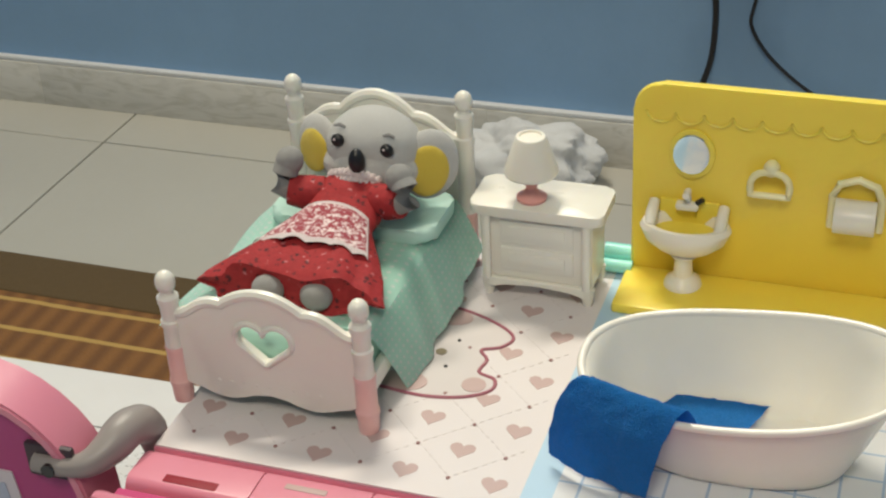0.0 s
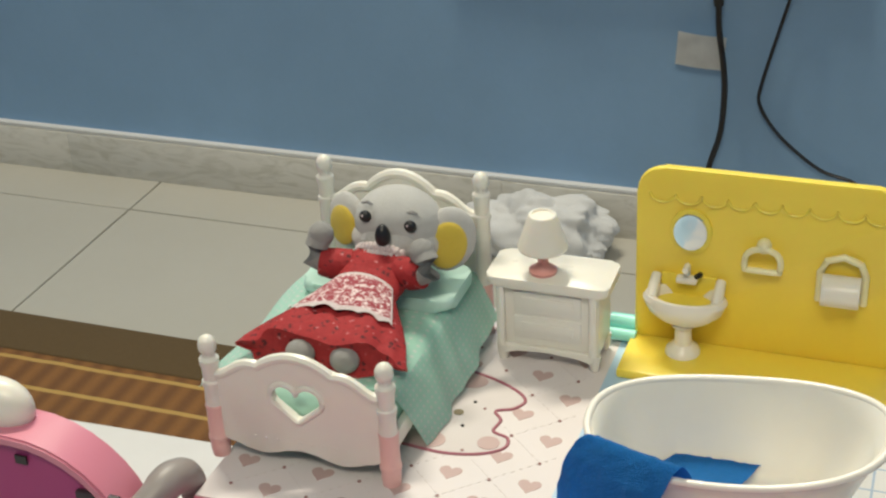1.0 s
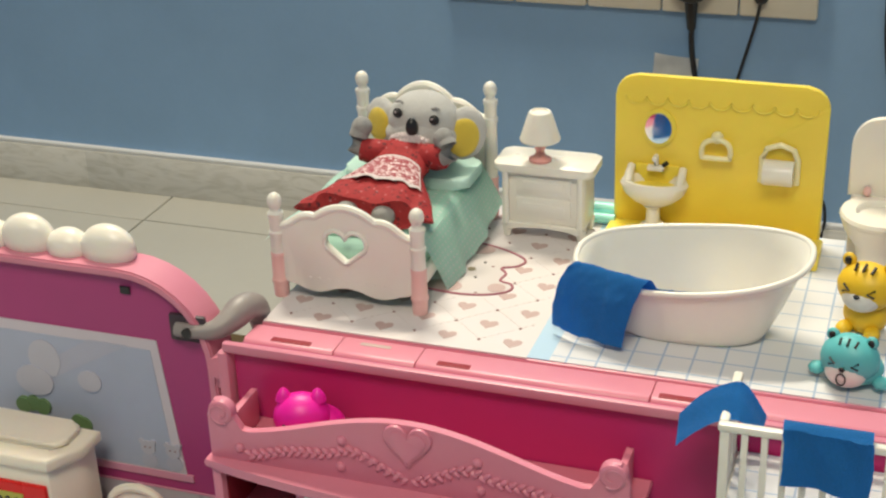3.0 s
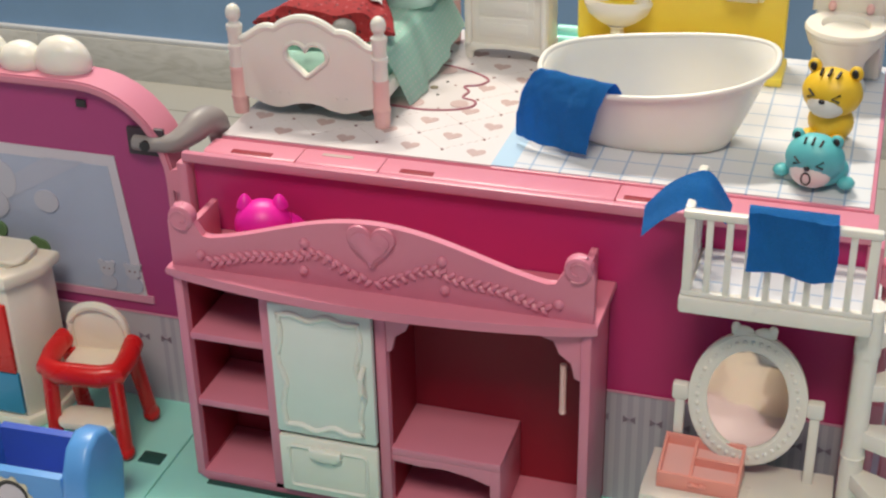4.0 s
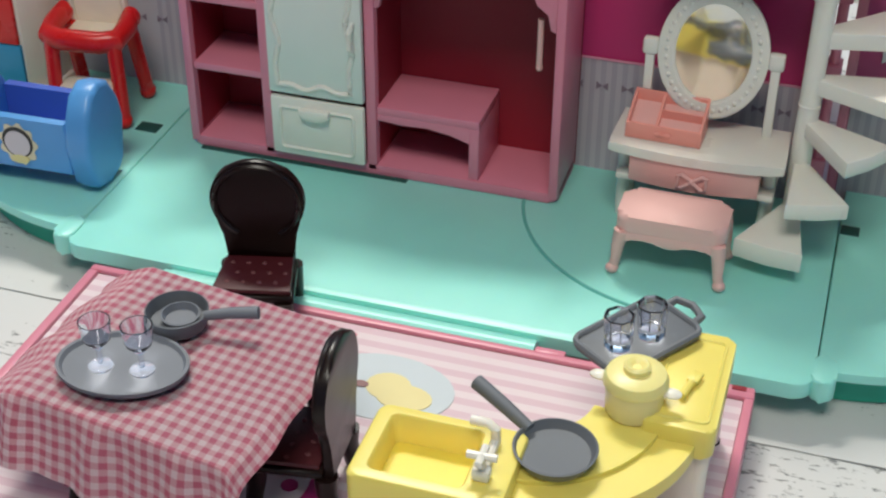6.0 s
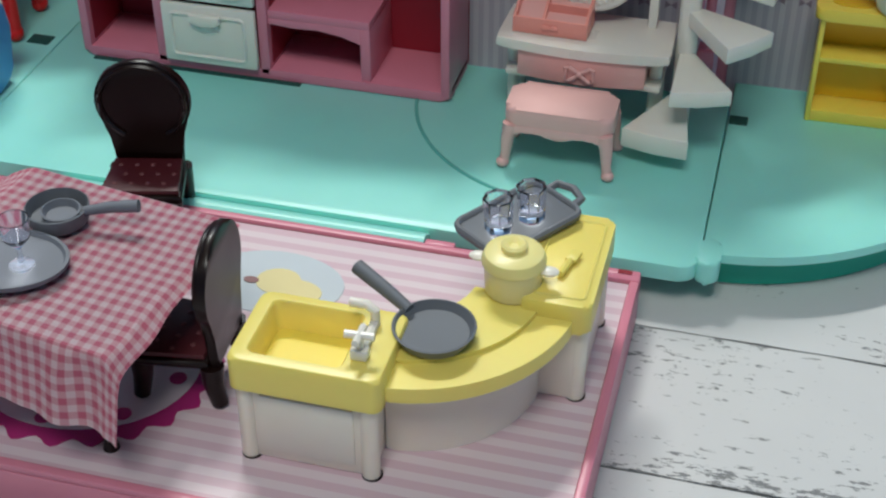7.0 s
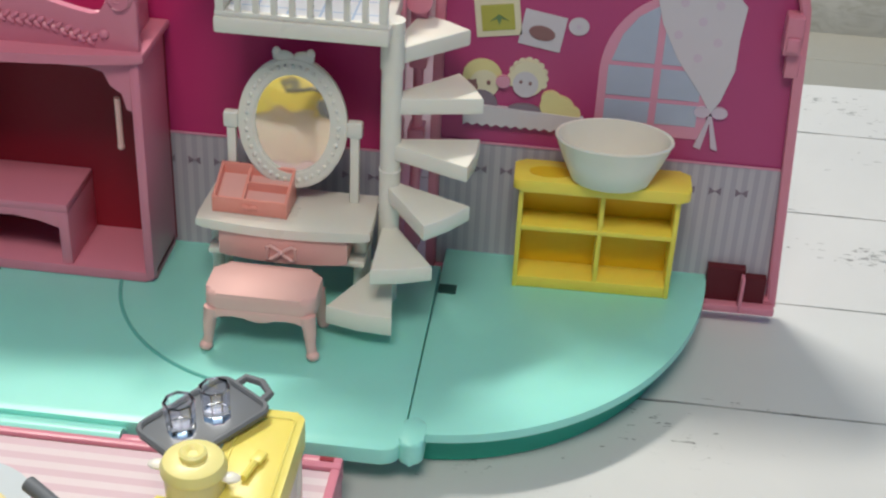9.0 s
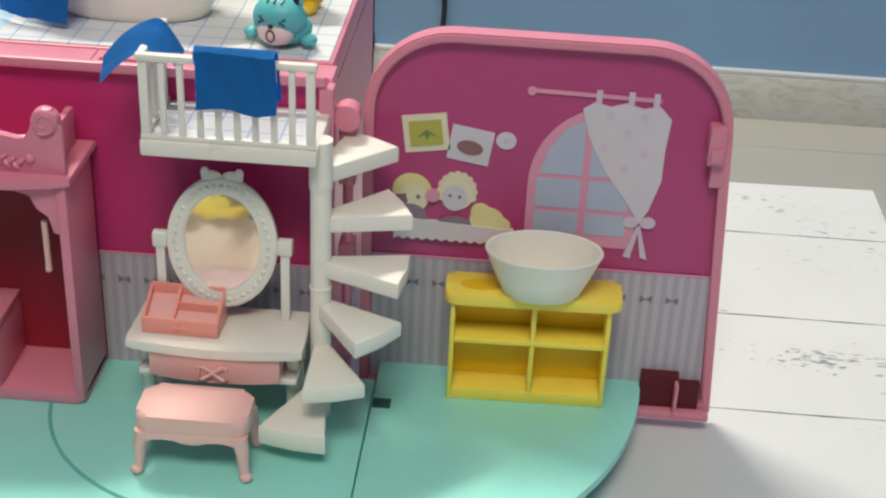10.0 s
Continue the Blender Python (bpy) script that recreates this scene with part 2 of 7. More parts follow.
BLUE = plastic("sky_blue_plastic", (0.10, 0.33, 0.72))
DEEPBLUE = plastic("cobalt_blue_plastic", (0.06, 0.13, 0.55))
TEALBLUE = plastic("teal_blue_plastic", (0.03, 0.26, 0.45))
GREY = plastic("grey_plastic", (0.14, 0.15, 0.17), 0.55)
SLATE = plastic("slate_grey_plastic", (0.17, 0.18, 0.21), 0.6)
HANDLE = plastic("warm_grey_plastic", (0.29, 0.26, 0.25), 0.4)
BLACK = plastic("black_plastic", (0.012, 0.012, 0.014), 0.35)
BROWN = plastic("dark_brown_plastic", (0.009, 0.003, 0.0025), 0.30)
BROWN.node_tree.nodes["Principled BSDF"].inputs["Specular IOR Level"].default_value = 0.32
SEATRED = plastic("dark_red_seat", (0.075, 0.009, 0.014), 0.45)
TUFT = plastic("dull_red_tuft", (0.16, 0.05, 0.055), 0.6)
DOORGREEN = plastic("pale_green_white_panel", (0.74, 0.78, 0.735), 0.4)
GREYFUR = fabric("grey_flocked_fur", (0.38, 0.37, 0.36), 0.8, 2200)
FURPALE = fabric("pale_grey_fur", (0.64, 0.63, 0.61), 0.85, 2200)
YELLOWFELT = fabric("yellow_ear_felt", (0.82, 0.60, 0.08), 0.85, 2200)
TOWEL = fabric("blue_felt_towel", (0.012, 0.31, 0.86), 0.6, 1500, 0.15)
WHITECLOTH = fabric("white_cotton_cloth", (0.72, 0.72, 0.72), 0.85, 900)
DRESS, LACE = dress_mat(), lace_mat()
LACEWHITE = fabric("white_lace_edge", (0.78, 0.66, 0.66), 0.7, 1200)
SHEET = dotted("mint_dotted_sheet", (0.70, 0.95, 0.88), (0.97, 0.99, 0.98), 0.0035)
GINGHAM = gingham("pink_gingham_cotton", (0.72, 0.21, 0.30), (0.92, 0.74, 0.77), 0.0046)
TILE, SKIRT, PLANK, RUG = tile_mat(), skirting_mat(), plank_mat(), rug_mat()
BLUEWALL = wall_mat("blue_wall_paint", (0.235, 0.40, 0.61))
CEILPAINT = wall_mat("white_ceiling_paint", (0.62, 0.62, 0.60))
PAPER = plastic("white_print_card", (0.69, 0.64, 0.65), 0.45, 0.03)
BATHTILE = gridded("blue_line_tile_print", (0.69, 0.70, 0.73), (0.33, 0.45, 0.62), 0.0125, 0.0008)
PALEBLUE = plastic("pale_blue_print", (0.42, 0.60, 0.76), 0.45, 0.04)
SKYPRINT = plastic("sky_print", (0.42, 0.46, 0.58), 0.5, 0.1)
WALLPAPER = stripes("lilac_striped_wallpaper", (0.51, 0.46, 0.51), (0.42, 0.37, 0.44), 0.0047)
KITCHENPRINT = stripes("pink_striped_floor_print", (0.74, 0.62, 0.66), (0.66, 0.47, 0.54), 0.0072, axis=1)
PRINTICE = plastic("ice_blue_print", (0.55, 0.61, 0.66), 0.5)
PRINTPINK = plastic("pink_print", (0.70, 0.30, 0.42), 0.5)
PRINTTAUPE = plastic("taupe_heart_print", (0.50, 0.36, 0.35), 0.5)
PRINTFAINT = plastic("faint_dash_print", (0.64, 0.58, 0.58), 0.5)
PRINTBROWN = plastic("brown_print_line", (0.27, 0.13, 0.13), 0.5)
PRINTPLUM = plastic("plum_grey_print", (0.24, 0.18, 0.23), 0.5)
PRINTBEAR = plastic("bear_face_print", (0.60, 0.55, 0.55), 0.5)
PRINTROSE = plastic("rose_outline_print", (0.36, 0.12, 0.16), 0.5)
PRINTNOSE = plastic("olive_nose_print", (0.22, 0.18, 0.11), 0.5)
PRINTLILAC = plastic("lilac_print", (0.62, 0.50, 0.60), 0.5)
PRINTHAZE = plastic("hazy_blue_print", (0.46, 0.47, 0.57), 0.5)
PRINTCLOUD = plastic("pale_cloud_print", (0.52, 0.51, 0.58), 0.5)
PRINTWHITE = plastic("white_print", (0.63, 0.57, 0.62), 0.5)
PRINTYELLOW = plastic("yellow_print", (0.76, 0.66, 0.32), 0.5)
PRINTCREAM = plastic("cream_print", (0.76, 0.68, 0.50), 0.5)
PRINTGREEN = plastic("green_print", (0.14, 0.24, 0.10), 0.5)
PRINTOLIVE = plastic("olive_print", (0.45, 0.42, 0.08), 0.5)
PRINTMAUVE = plastic("dark_magenta_print", (0.40, 0.02, 0.17), 0.5)
TIGER = plastic("yellow_tiger_rubber", (0.82, 0.52, 0.03), 0.45)
CATBLUE = plastic("turquoise_rubber", (0.10, 0.50, 0.52), 0.45)
CATPINK = plastic("hot_pink_rubber", (0.85, 0.01, 0.36), 0.4)
SKIN = plastic("peach_rubber", (0.70, 0.32, 0.28), 0.5)
SOCKETPLATE = plastic("aged_cream_socket_plastic", (0.68, 0.63, 0.52), 0.35)
GLASS, MIRROR = glass_mat("clear_toy_glass"), mirror_mat()
JOINT = plastic("dark_joint", (0.20, 0.19, 0.17), 0.8)
CRACK = plastic("dark_plank_gap", (0.10, 0.105, 0.11), 0.8)
TABLEPAINT = plastic("white_table_paint", (0.66, 0.66, 0.65), 0.5)


# ---- builders ----
def box(bm, x0, x1, y0, y1, z0, z1, b=0.0, seg=2, mi=0):
    vs = [bm.verts.new((x, y, z)) for z in (z0, z1) for x, y in ((x0, y0), (x1, y0), (x1, y1), (x0, y1))]
    fs = [bm.faces.new([vs[i] for i in f]) for f in ((3, 2, 1, 0), (4, 5, 6, 7), (0, 1, 5, 4), (1, 2, 6, 5), (2, 3, 7, 6), (3, 0, 4, 7))]
    for f in fs:
        f.material_index = mi
    if b:
        es = list({e for f in fs for e in f.edges})
        bmesh.ops.bevel(bm, geom=es, offset=b, segments=seg, profile=0.5, affect="EDGES")
    return vs


def prism(bm, pts, a0, a1, axis="y", b=0.0, seg=2, mi=0):
    """A flat outline pushed from a0 to a1 along an axis."""
    def at(p, a):
        return {"x": (a, p[0], p[1]), "y": (p[0], a, p[1]), "z": (p[0], p[1], a)}[axis]
    lo, hi = [bm.verts.new(at(p, a0)) for p in pts], [bm.verts.new(at(p, a1)) for p in pts]
    n = len(pts)
    fs = [bm.faces.new(lo[::-1]), bm.faces.new(hi)]
    fs += [bm.faces.new((lo[i], lo[(i + 1) % n], hi[(i + 1) % n], hi[i])) for i in range(n)]
    for f in fs:
        f.material_index = mi
    if b:
        es = list(fs[0].edges) + list(fs[1].edges)
        bmesh.ops.bevel(bm, geom=es, offset=b, segments=seg, profile=0.5, affect="EDGES")
    return fs


def lathe(bm, prof, c=(0, 0, 0), seg=24, sx=1.0, sy=1.0, axis="z", mi=0, close=True):
    rings = []
    for r, h in prof:
        ring = []
        for i in range(seg):
            a = 2 * math.pi * i / seg
            u, v = r * sx * math.cos(a), r * sy * math.sin(a)
            p = {"z": (u, v, h), "y": (u, h, v), "x": (h, u, v)}[axis]
            ring.append(bm.verts.new((c[0] + p[0], c[1] + p[1], c[2] + p[2])))
        rings.append(ring)
    for a, b2 in zip(rings, rings[1:]):
        for i in range(seg):
            bm.faces.new((a[i], a[(i + 1) % seg], b2[(i + 1) % seg], b2[i])).material_index = mi
    if close:
        bm.faces.new(rings[0][::-1]).material_index = mi
        bm.faces.new(rings[-1]).material_index = mi
    return rings


def tube(bm, pts, r, seg=8, mi=0):
    pts = [Vector(p) for p in pts]
    rs = r if isinstance(r, (list, tuple)) else [r] * len(pts)
    rings, up = [], Vector((0.13, 0.21, 0.97))
    for i, p in enumerate(pts):
        d = (pts[min(i + 1, len(pts) - 1)] - pts[max(i - 1, 0)]).normalized()
        u = d.cross(up)
        if u.length < 0.05:
            u = d.cross(Vector((1, 0, 0)))
        u.normalize()
        v = d.cross(u)
        rings.append([bm.verts.new(p + rs[i] * (math.cos(a) * u + math.sin(a) * v)) for a in (2 * math.pi * k / seg for k in range(seg))])
    for a, b2 in zip(rings, rings[1:]):
        for i in range(seg):
            bm.faces.new((a[i], a[(i + 1) % seg], b2[(i + 1) % seg], b2[i])).material_index = mi
    bm.faces.new(rings[0][::-1]).material_index = mi
    bm.faces.new(rings[-1]).material_index = mi


def ball(bm, c, r, seg=16, mi=0, turn=None):
    """An ellipsoid with radii r at c."""
    r = r if isinstance(r, (list, tuple)) else (r, r, r)
    m = Matrix.Translation(c) @ (turn if turn else Matrix.Identity(4)) @ Matrix.Diagonal((*r, 1))
    res = bmesh.ops.create_uvsphere(bm, u_segments=seg, v_segments=max(6, seg // 2 + 2), radius=1.0, matrix=m)
    for f in {f for v in res["verts"] for f in v.link_faces}:
        f.material_index = mi


def sheet(bm, nu, nv, at, thick=0.0, mi=0):
    """A cloth: at(u, v) gives the place for u, v in 0..1; with UVs in metres."""
    uvl = bm.loops.layers.uv.verify()
    g = [[bm.verts.new(at(i / nu, j / nv)) for j in range(nv + 1)] for i in range(nu + 1)]
    lu = sum((g[i + 1][nv // 2].co - g[i][nv // 2].co).length for i in range(nu))
    lv = sum((g[nu // 2][j + 1].co - g[nu // 2][j].co).length for j in range(nv))
    for i in range(nu):
        for j in range(nv):
            f = bm.faces.new((g[i][j], g[i + 1][j], g[i + 1][j + 1], g[i][j + 1]))
            f.material_index = mi
            for lp, (a, b2) in zip(f.loops, ((i, j), (i + 1, j), (i + 1, j + 1), (i, j + 1))):
                lp[uvl].uv = (a / nu * lu, b2 / nv * lv)
    if thick:
        bmesh.ops.solidify(bm, geom=list(bm.faces), thickness=thick)


def heart(cx, cy, w, n=22):
    pts = []
    for i in range(n):
        a = 2 * math.pi * i / n
        pts.append((cx + w / 32 * 16 * math.sin(a) ** 3, cy + w / 32 * (13 * math.cos(a) - 5 * math.cos(2 * a) - 2 * math.cos(3 * a) - math.cos(4 * a))))
    return pts


def oval(cx, cy, rx, ry, n=28, a0=0.0, a1=2 * math.pi, full=True):
    m = n if full else n - 1
    return [(cx + rx * math.cos(a0 + (a1 - a0) * i / m), cy + ry * math.sin(a0 + (a1 - a0) * i / m)) for i in range(n)]


def rounded(x0, x1, y0, y1, r, n=5, corners="1111"):
    pts = []
    for k, (cx, cy, a) in enumerate(((x0, y0, 180), (x1, y0, 270), (x1, y1, 0), (x0, y1, 90))):
        sx, sy = (1 if k in (0, 3) else -1), (1 if k in (0, 1) else -1)
        if corners[k] == "0":
            pts.append((cx, cy))
            continue
        for i in range(n + 1):
            t = radians(a + 90 * i / n)
            pts.append((cx + sx * r + r * math.cos(t), cy + sy * r + r * math.sin(t)))
    return pts


def mesh_of(name, bm, materials):
    bmesh.ops.recalc_face_normals(bm, faces=list(bm.faces))
    me = bpy.data.meshes.new(name)
    bm.to_mesh(me)
    bm.free()
    for m in materials if isinstance(materials, (list, tuple)) else (materials,):
        me.materials.append(m)
    me.polygons.foreach_set("use_smooth", [True] * len(me.polygons))
    me.set_sharp_from_angle(angle=radians(38))
    return me


def part(name, bm, material, parent, label="", at=None):
    ob = new(name, mesh_of(name, bm, material))
    ob.parent = parent
    if at is not None:
        ob.matrix_basis = at
    return tagged(ob, label)


def thing(name, m, label, category, group="", kind=""):
    e = new(name)
    e.empty_display_size = 0.01
    e.matrix_basis = m
    return tagged(e, label, category, group, kind)


def whole(name, bm, material, label, category, m=None, group="", kind=""):
    ob = new(name, mesh_of(name, bm, material))
    if m is not None:
        ob.matrix_basis = m
    return tagged(ob, label, category, group, kind)


def BM():
    return bmesh.new()


def structure(name, bm, material, label):
    return whole(name, bm, material, label, name.split("_")[0], kind="structure")


def glide(knots, u):
    """A smooth way through the knots, u in 0..1."""
    n = len(knots) - 1
    s = min(u * n, n - 1e-6)
    i = int(s)
    t = s - i
    p = [Vector(knots[max(0, min(n, i + k))]) for k in (-1, 0, 1, 2)]
    return 0.5 * (2 * p[1] + (p[2] - p[0]) * t + (2 * p[0] - 5 * p[1] + 4 * p[2] - p[3]) * t * t + (3 * p[1] - p[0] - 3 * p[2] + p[3]) * t ** 3)


# ---- the room: tiled floor, blue walls; the toys stand on a low table ----
WY, FZ, CZ = 1.452, -0.338, 2.30
bm = BM(); box(bm, -2.3, 1.9, WY, WY + 0.1, FZ, CZ)
structure("wall_north", bm, BLUEWALL, "blue painted room wall with faint smudges")
# unseen walls and ceiling, added to close the room and bounce light
bm = BM(); box(bm, -2.3, 1.9, -2.6, -2.5, FZ, CZ)
structure("wall_south", bm, BLUEWALL, "unseen plain blue wall closing the room")
bm = BM(); box(bm, -2.4, -2.3, -2.6, WY + 0.1, FZ, CZ)
structure("wall_west", bm, BLUEWALL, "unseen plain blue wall closing the room")
bm = BM(); box(bm, 1.9, 2.0, -2.6, WY + 0.1, FZ, CZ)
structure("wall_east", bm, BLUEWALL, "unseen plain blue wall closing the room")
bm = BM(); box(bm, -2.4, 2.0, -2.6, WY + 0.1, CZ, CZ + 0.1)
structure("ceiling", bm, CEILPAINT, "unseen plain white ceiling closing the room")
bm = BM(); box(bm, -2.4, 2.0, -2.6, WY + 0.1, FZ - 0.1, FZ - 0.003)
floor = structure("floor", bm, JOINT, "beige tiled floor with thin grey joints")
skirt = thing("skirting", pose(0, 0, 0), "veined beige skirting tiles with a pale top edge", "skirting", kind="structure")
for i in range(7):
    bm = BM(); box(bm, -2.25 + i * 0.6, -1.6502 + i * 0.6, WY - 0.011, WY, FZ, FZ + 0.0565, 0.0004)
    part("skirting_tile", bm, SKIRT, skirt)
bm = BM(); box(bm, -2.3, 1.9, WY - 0.0095, WY, FZ + 0.0567, FZ + 0.0625, 0.0012)
part("top_edge", bm, WHITECLOTH, skirt, "pale strip along the skirting top")

# ---- low table with a plank top, woven rug ----
TX0, TX1, TY0, TY1 = -0.62, 0.367, -0.36, 0.5555
low_table = thing("low_table", pose(0, 0, FZ), "low white table with a worn plank top", "table")
bm = BM(); prism(bm, [(TX0, TY0), (TX1, TY0), (TX1, TY1), (TX0, TY1 - 0.030)], -0.022 - FZ, 0.0010 - FZ, "z", 0.0008)
tabletop = part("tabletop", bm, CRACK, low_table, "dark joints between the planks")
for x in (TX0 + 0.04, TX1 - 0.04):
    for y in (TY0 + 0.04, TY1 - 0.07):
        bm = BM(); box(bm, x - 0.022, x + 0.022, y - 0.022, y + 0.022, 0.0, -0.0222 - FZ, 0.002)
        part("leg", bm, TABLEPAINT, low_table, "square white leg")
for x0, x1, y0, y1 in ((TX0 + 0.063, TX1 - 0.063, TY0 + 0.03, TY0 + 0.05), (TX0 + 0.063, TX1 - 0.063, TY1 - 0.085, TY1 - 0.065)):
    bm = BM(); box(bm, x0, x1, y0, y1, -0.085 - FZ, -0.0222 - FZ, 0.001)
    part("apron", bm, TABLEPAINT, low_table, "white table apron")
rug = thing("rug", pose(0, 0, FZ), "brown woven rug with yellow cross threads", "rug")
bm = BM(); box(bm, -2.0, 0.30, 0.05, 1.026, 0.0, 0.0075, 0.001)
part("weave", bm, RUG, rug)
bm = BM(); box(bm, -2.0, 0.30, 1.024, 1.092, 0.0, 0.0095, 0.003, 3)
part("hem", bm, fabric("brown_rug_hem", (0.135, 0.085, 0.035), 0.5, 420, 0.0), rug, "dark brown bound edge")

# ---- the dollhouse ----
DZ, BZ, HX0, HX1, HY = 0.1573, 0.022, -0.190, 0.0765, 0.2858
house = thing("dollhouse", pose(0, 0, 0), "open folding pink toy house with mint green floor plates", "dollhouse")


def half_disc(cx, cy, rx, ry, side, n=26):
    pts = [(cx, cy)]
    for i in range(n + 1):
        a = -math.pi / 2 + math.pi / 2 * i / n
        pts.append((cx + side * rx * math.cos(a), cy + ry * math.sin(a)))
    return pts if side > 0 else pts[::-1]


# mint floor plates
PL0, PL1, PLF = -0.2105, 0.0985, 0.1585
bm = BM(); prism(bm, rounded(PL0 + 0.0005, PL1 - 0.0005, PLF, HY, 0.007, corners="1100"), 0.0150, BZ, "z", 0.0006)
plate = part("floor_plate", bm, MINT, house, "mint green main floor plate")
for side, cx in ((1, PL1), (-1, PL0)):
    bm = BM(); prism(bm, half_disc(cx, 0.302, 0.116, 0.132, side), 0.0180, BZ, "z", 0.0006)
    w = part("wing_plate", bm, MINT, house, "rounded mint green wing plate")
    # skirt takes the darkened mint, so its shade is in the colour
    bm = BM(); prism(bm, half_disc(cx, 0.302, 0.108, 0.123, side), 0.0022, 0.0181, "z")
    part("plate_skirt", bm, MINTSHADE, w, "underside rim in mint darkened for shade")
    bm = BM(); prism(bm, rounded(min(cx - side * 0.002, cx + side * 0.0075), max(cx - side * 0.002, cx + side * 0.0075), 0.1615, 0.179, 0.0042), 0.0130, BZ + 0.0008, "z", 0.0016, 3)
    part("hinge_block", bm, MINT, w)
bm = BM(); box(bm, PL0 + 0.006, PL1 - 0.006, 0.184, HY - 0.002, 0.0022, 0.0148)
part("plate_skirt", bm, MINTSHADE, plate, "underside rim in mint darkened for shade")
# round inlay by the vanity, slots, strip of painted shade in front of the wardrobe
arc = [(0.0420 + 0.0785 * math.cos(radians(a)), 0.2640 + 0.0785 * math.sin(radians(a))) for a in range(180, 262, 4)]
bm = BM(); tube(bm, [(x, y, BZ + 0.00002) for x, y in arc], 0.0008, 6)
part("round_inlay", bm, plastic("mint_inlay", (0.12, 0.45, 0.40), 0.4), plate, "arc-shaped groove in the floor")
# dark boxes paint the slots' depth; the last paints shade under the wardrobe
for x, y, w2, d in ((0.1028, 0.2680, 0.0078, 0.0068), (-0.2200, 0.2567, 0.011, 0.008), (-0.1385, 0.2482, 0.100, 0.0030)):
    bm = BM(); box(bm, x - w2 / 2, x + w2 / 2, y - d / 2, y + d / 2, BZ - 0.001, BZ + 0.0005, 0.0004)
    part("slot_shade", bm, plastic("dark_shade_box", (0.01, 0.07, 0.06), 0.6), plate, "dark box of painted shade")
bm = BM()
tube(bm, [(-0.160, 0.1515, 0.0185), (-0.0046, 0.1515, 0.0185)], 0.0048, 14)
box(bm, -0.160, -0.0046, 0.1490, 0.1590, 0.0135, 0.0200, 0.001)
part("hinge_rail", bm, MINT, house, "round mint hinge rail")

# back wall with wallpaper
WX0, LINE = HX0 - 0.008, 0.0765
bm = BM(); box(bm, WX0, HX1, HY, HY + 0.006, BZ, 0.1598)
wall = part("back_wall", bm, MAGENTA, house, "magenta printed back wall")
bm = BM(); box(bm, WX0, HX1, HY - 0.0006, HY, BZ, LINE)
part("wallpaper", bm, WALLPAPER, wall, "lilac striped wallpaper band")
bm = BM(); box(bm, WX0, HX1, HY - 0.0010, HY - 0.0006, LINE, LINE + 0.001)
part("wallpaper_edge", bm, PRINTPINK, wall)


def bow(bm, x, z, s, y0, y1):
    for k in (-1, 1):
        prism(bm, [(x, z), (x + k * s, z + s * 0.7), (x + k * s, z - s * 0.7)], y0, y1, "y")


for i in range(24):
    x = -0.19 + i * 0.0112
    bm = BM(); bow(bm, x, LINE - 0.0125, 0.0026, HY - 0.0009, HY - 0.0006)
    part("bow_print", bm, PRINTPLUM, wall)

# upper deck
DX0, DY0, DY1 = -0.2000, 0.3160, 0.4680
bm = BM(); box(bm, DX0, HX1 - 0.002, DY0, DY1, 0.1443, DZ - 0.0006, 0.001)
deck = part("upper_deck", bm, PINKFRAME, house, "pink roof deck used as upper floor")
bm = BM(); box(bm, DX0 + 0.0008, -0.0785, DY0 + 0.0006, DY1 - 0.002, DZ - 0.0006, DZ)
print_l = part("heart_sheet", bm, PAPER, deck, "white sheet printed with taupe hearts")
bm = BM(); box(bm, -0.0785, -0.0690, DY0 + 0.0012, DY1 - 0.002, DZ - 0.0006, DZ)
part("blue_border", bm, PALEBLUE, deck, "pale blue border strip")
bm = BM(); box(bm, -0.0690, HX1 - 0.004, DY0 + 0.0012, DY1 - 0.002, DZ - 0.0006, DZ)
part("tile_sheet", bm, BATHTILE, deck, "white sheet printed with blue tile lines")
HP, HR = 0.0292, 0.0136
dots, dashes, drawn = BM(), BM(), set()
for j in range(12):
    y = 0.3265 + j * HR
    for i in range(6):
        x = -0.2045 + i * HP + (0.0 if j % 2 == 0 else HP / 2)
        if DX0 + 0.006 < x < -0.083 and y < DY1 - 0.007:
            bm = BM(); prism(bm, heart(x, y, 0.0086, 18), DZ, DZ + 0.0001, "z")
            part("heart_print", bm, PRINTTAUPE, print_l)
        xd = x + HP / 2
        for xx in (xd, xd - HP):
            if DX0 + 0.004 < xx < -0.081 and y < DY1 - 0.004:
                prism(dots, oval(xx, y - 0.0005, 0.0007, 0.0007, 8), DZ, DZ + 0.0003, "z")
                for sx, sy in ((1, 1), (-1, 1)):
                    for q in range(1, 12):
                        if q % 2:
                            u0, u1 = q / 12, (q + 0.8) / 12
                            xa, ya = xx + sx * HP / 2 * u0, y + sy * HR * u0
                            xb, yb = xx + sx * HP / 2 * u1, y + sy * HR * u1
                            key = (round((xa + xb) * 2000), round((ya + yb) * 2000))
                            if key not in drawn and DX0 + 0.004 < min(xa, xb) and max(xa, xb) < -0.081 and yb < DY1 - 0.004:
                                drawn.add(key)
                                prism(dashes, [(xa, ya), (xa + 0.0003, ya), (xb + 0.0003, yb), (xb, yb)], DZ, DZ + 0.00015, "z")
bmesh.ops.remove_doubles(dots, verts=list(dots.verts), dist=0.00001)
part("dot_print", dots, PRINTBROWN, print_l)
tagged(part("dashed_line_print", dashes, PRINTFAINT, print_l), kind="stuff")
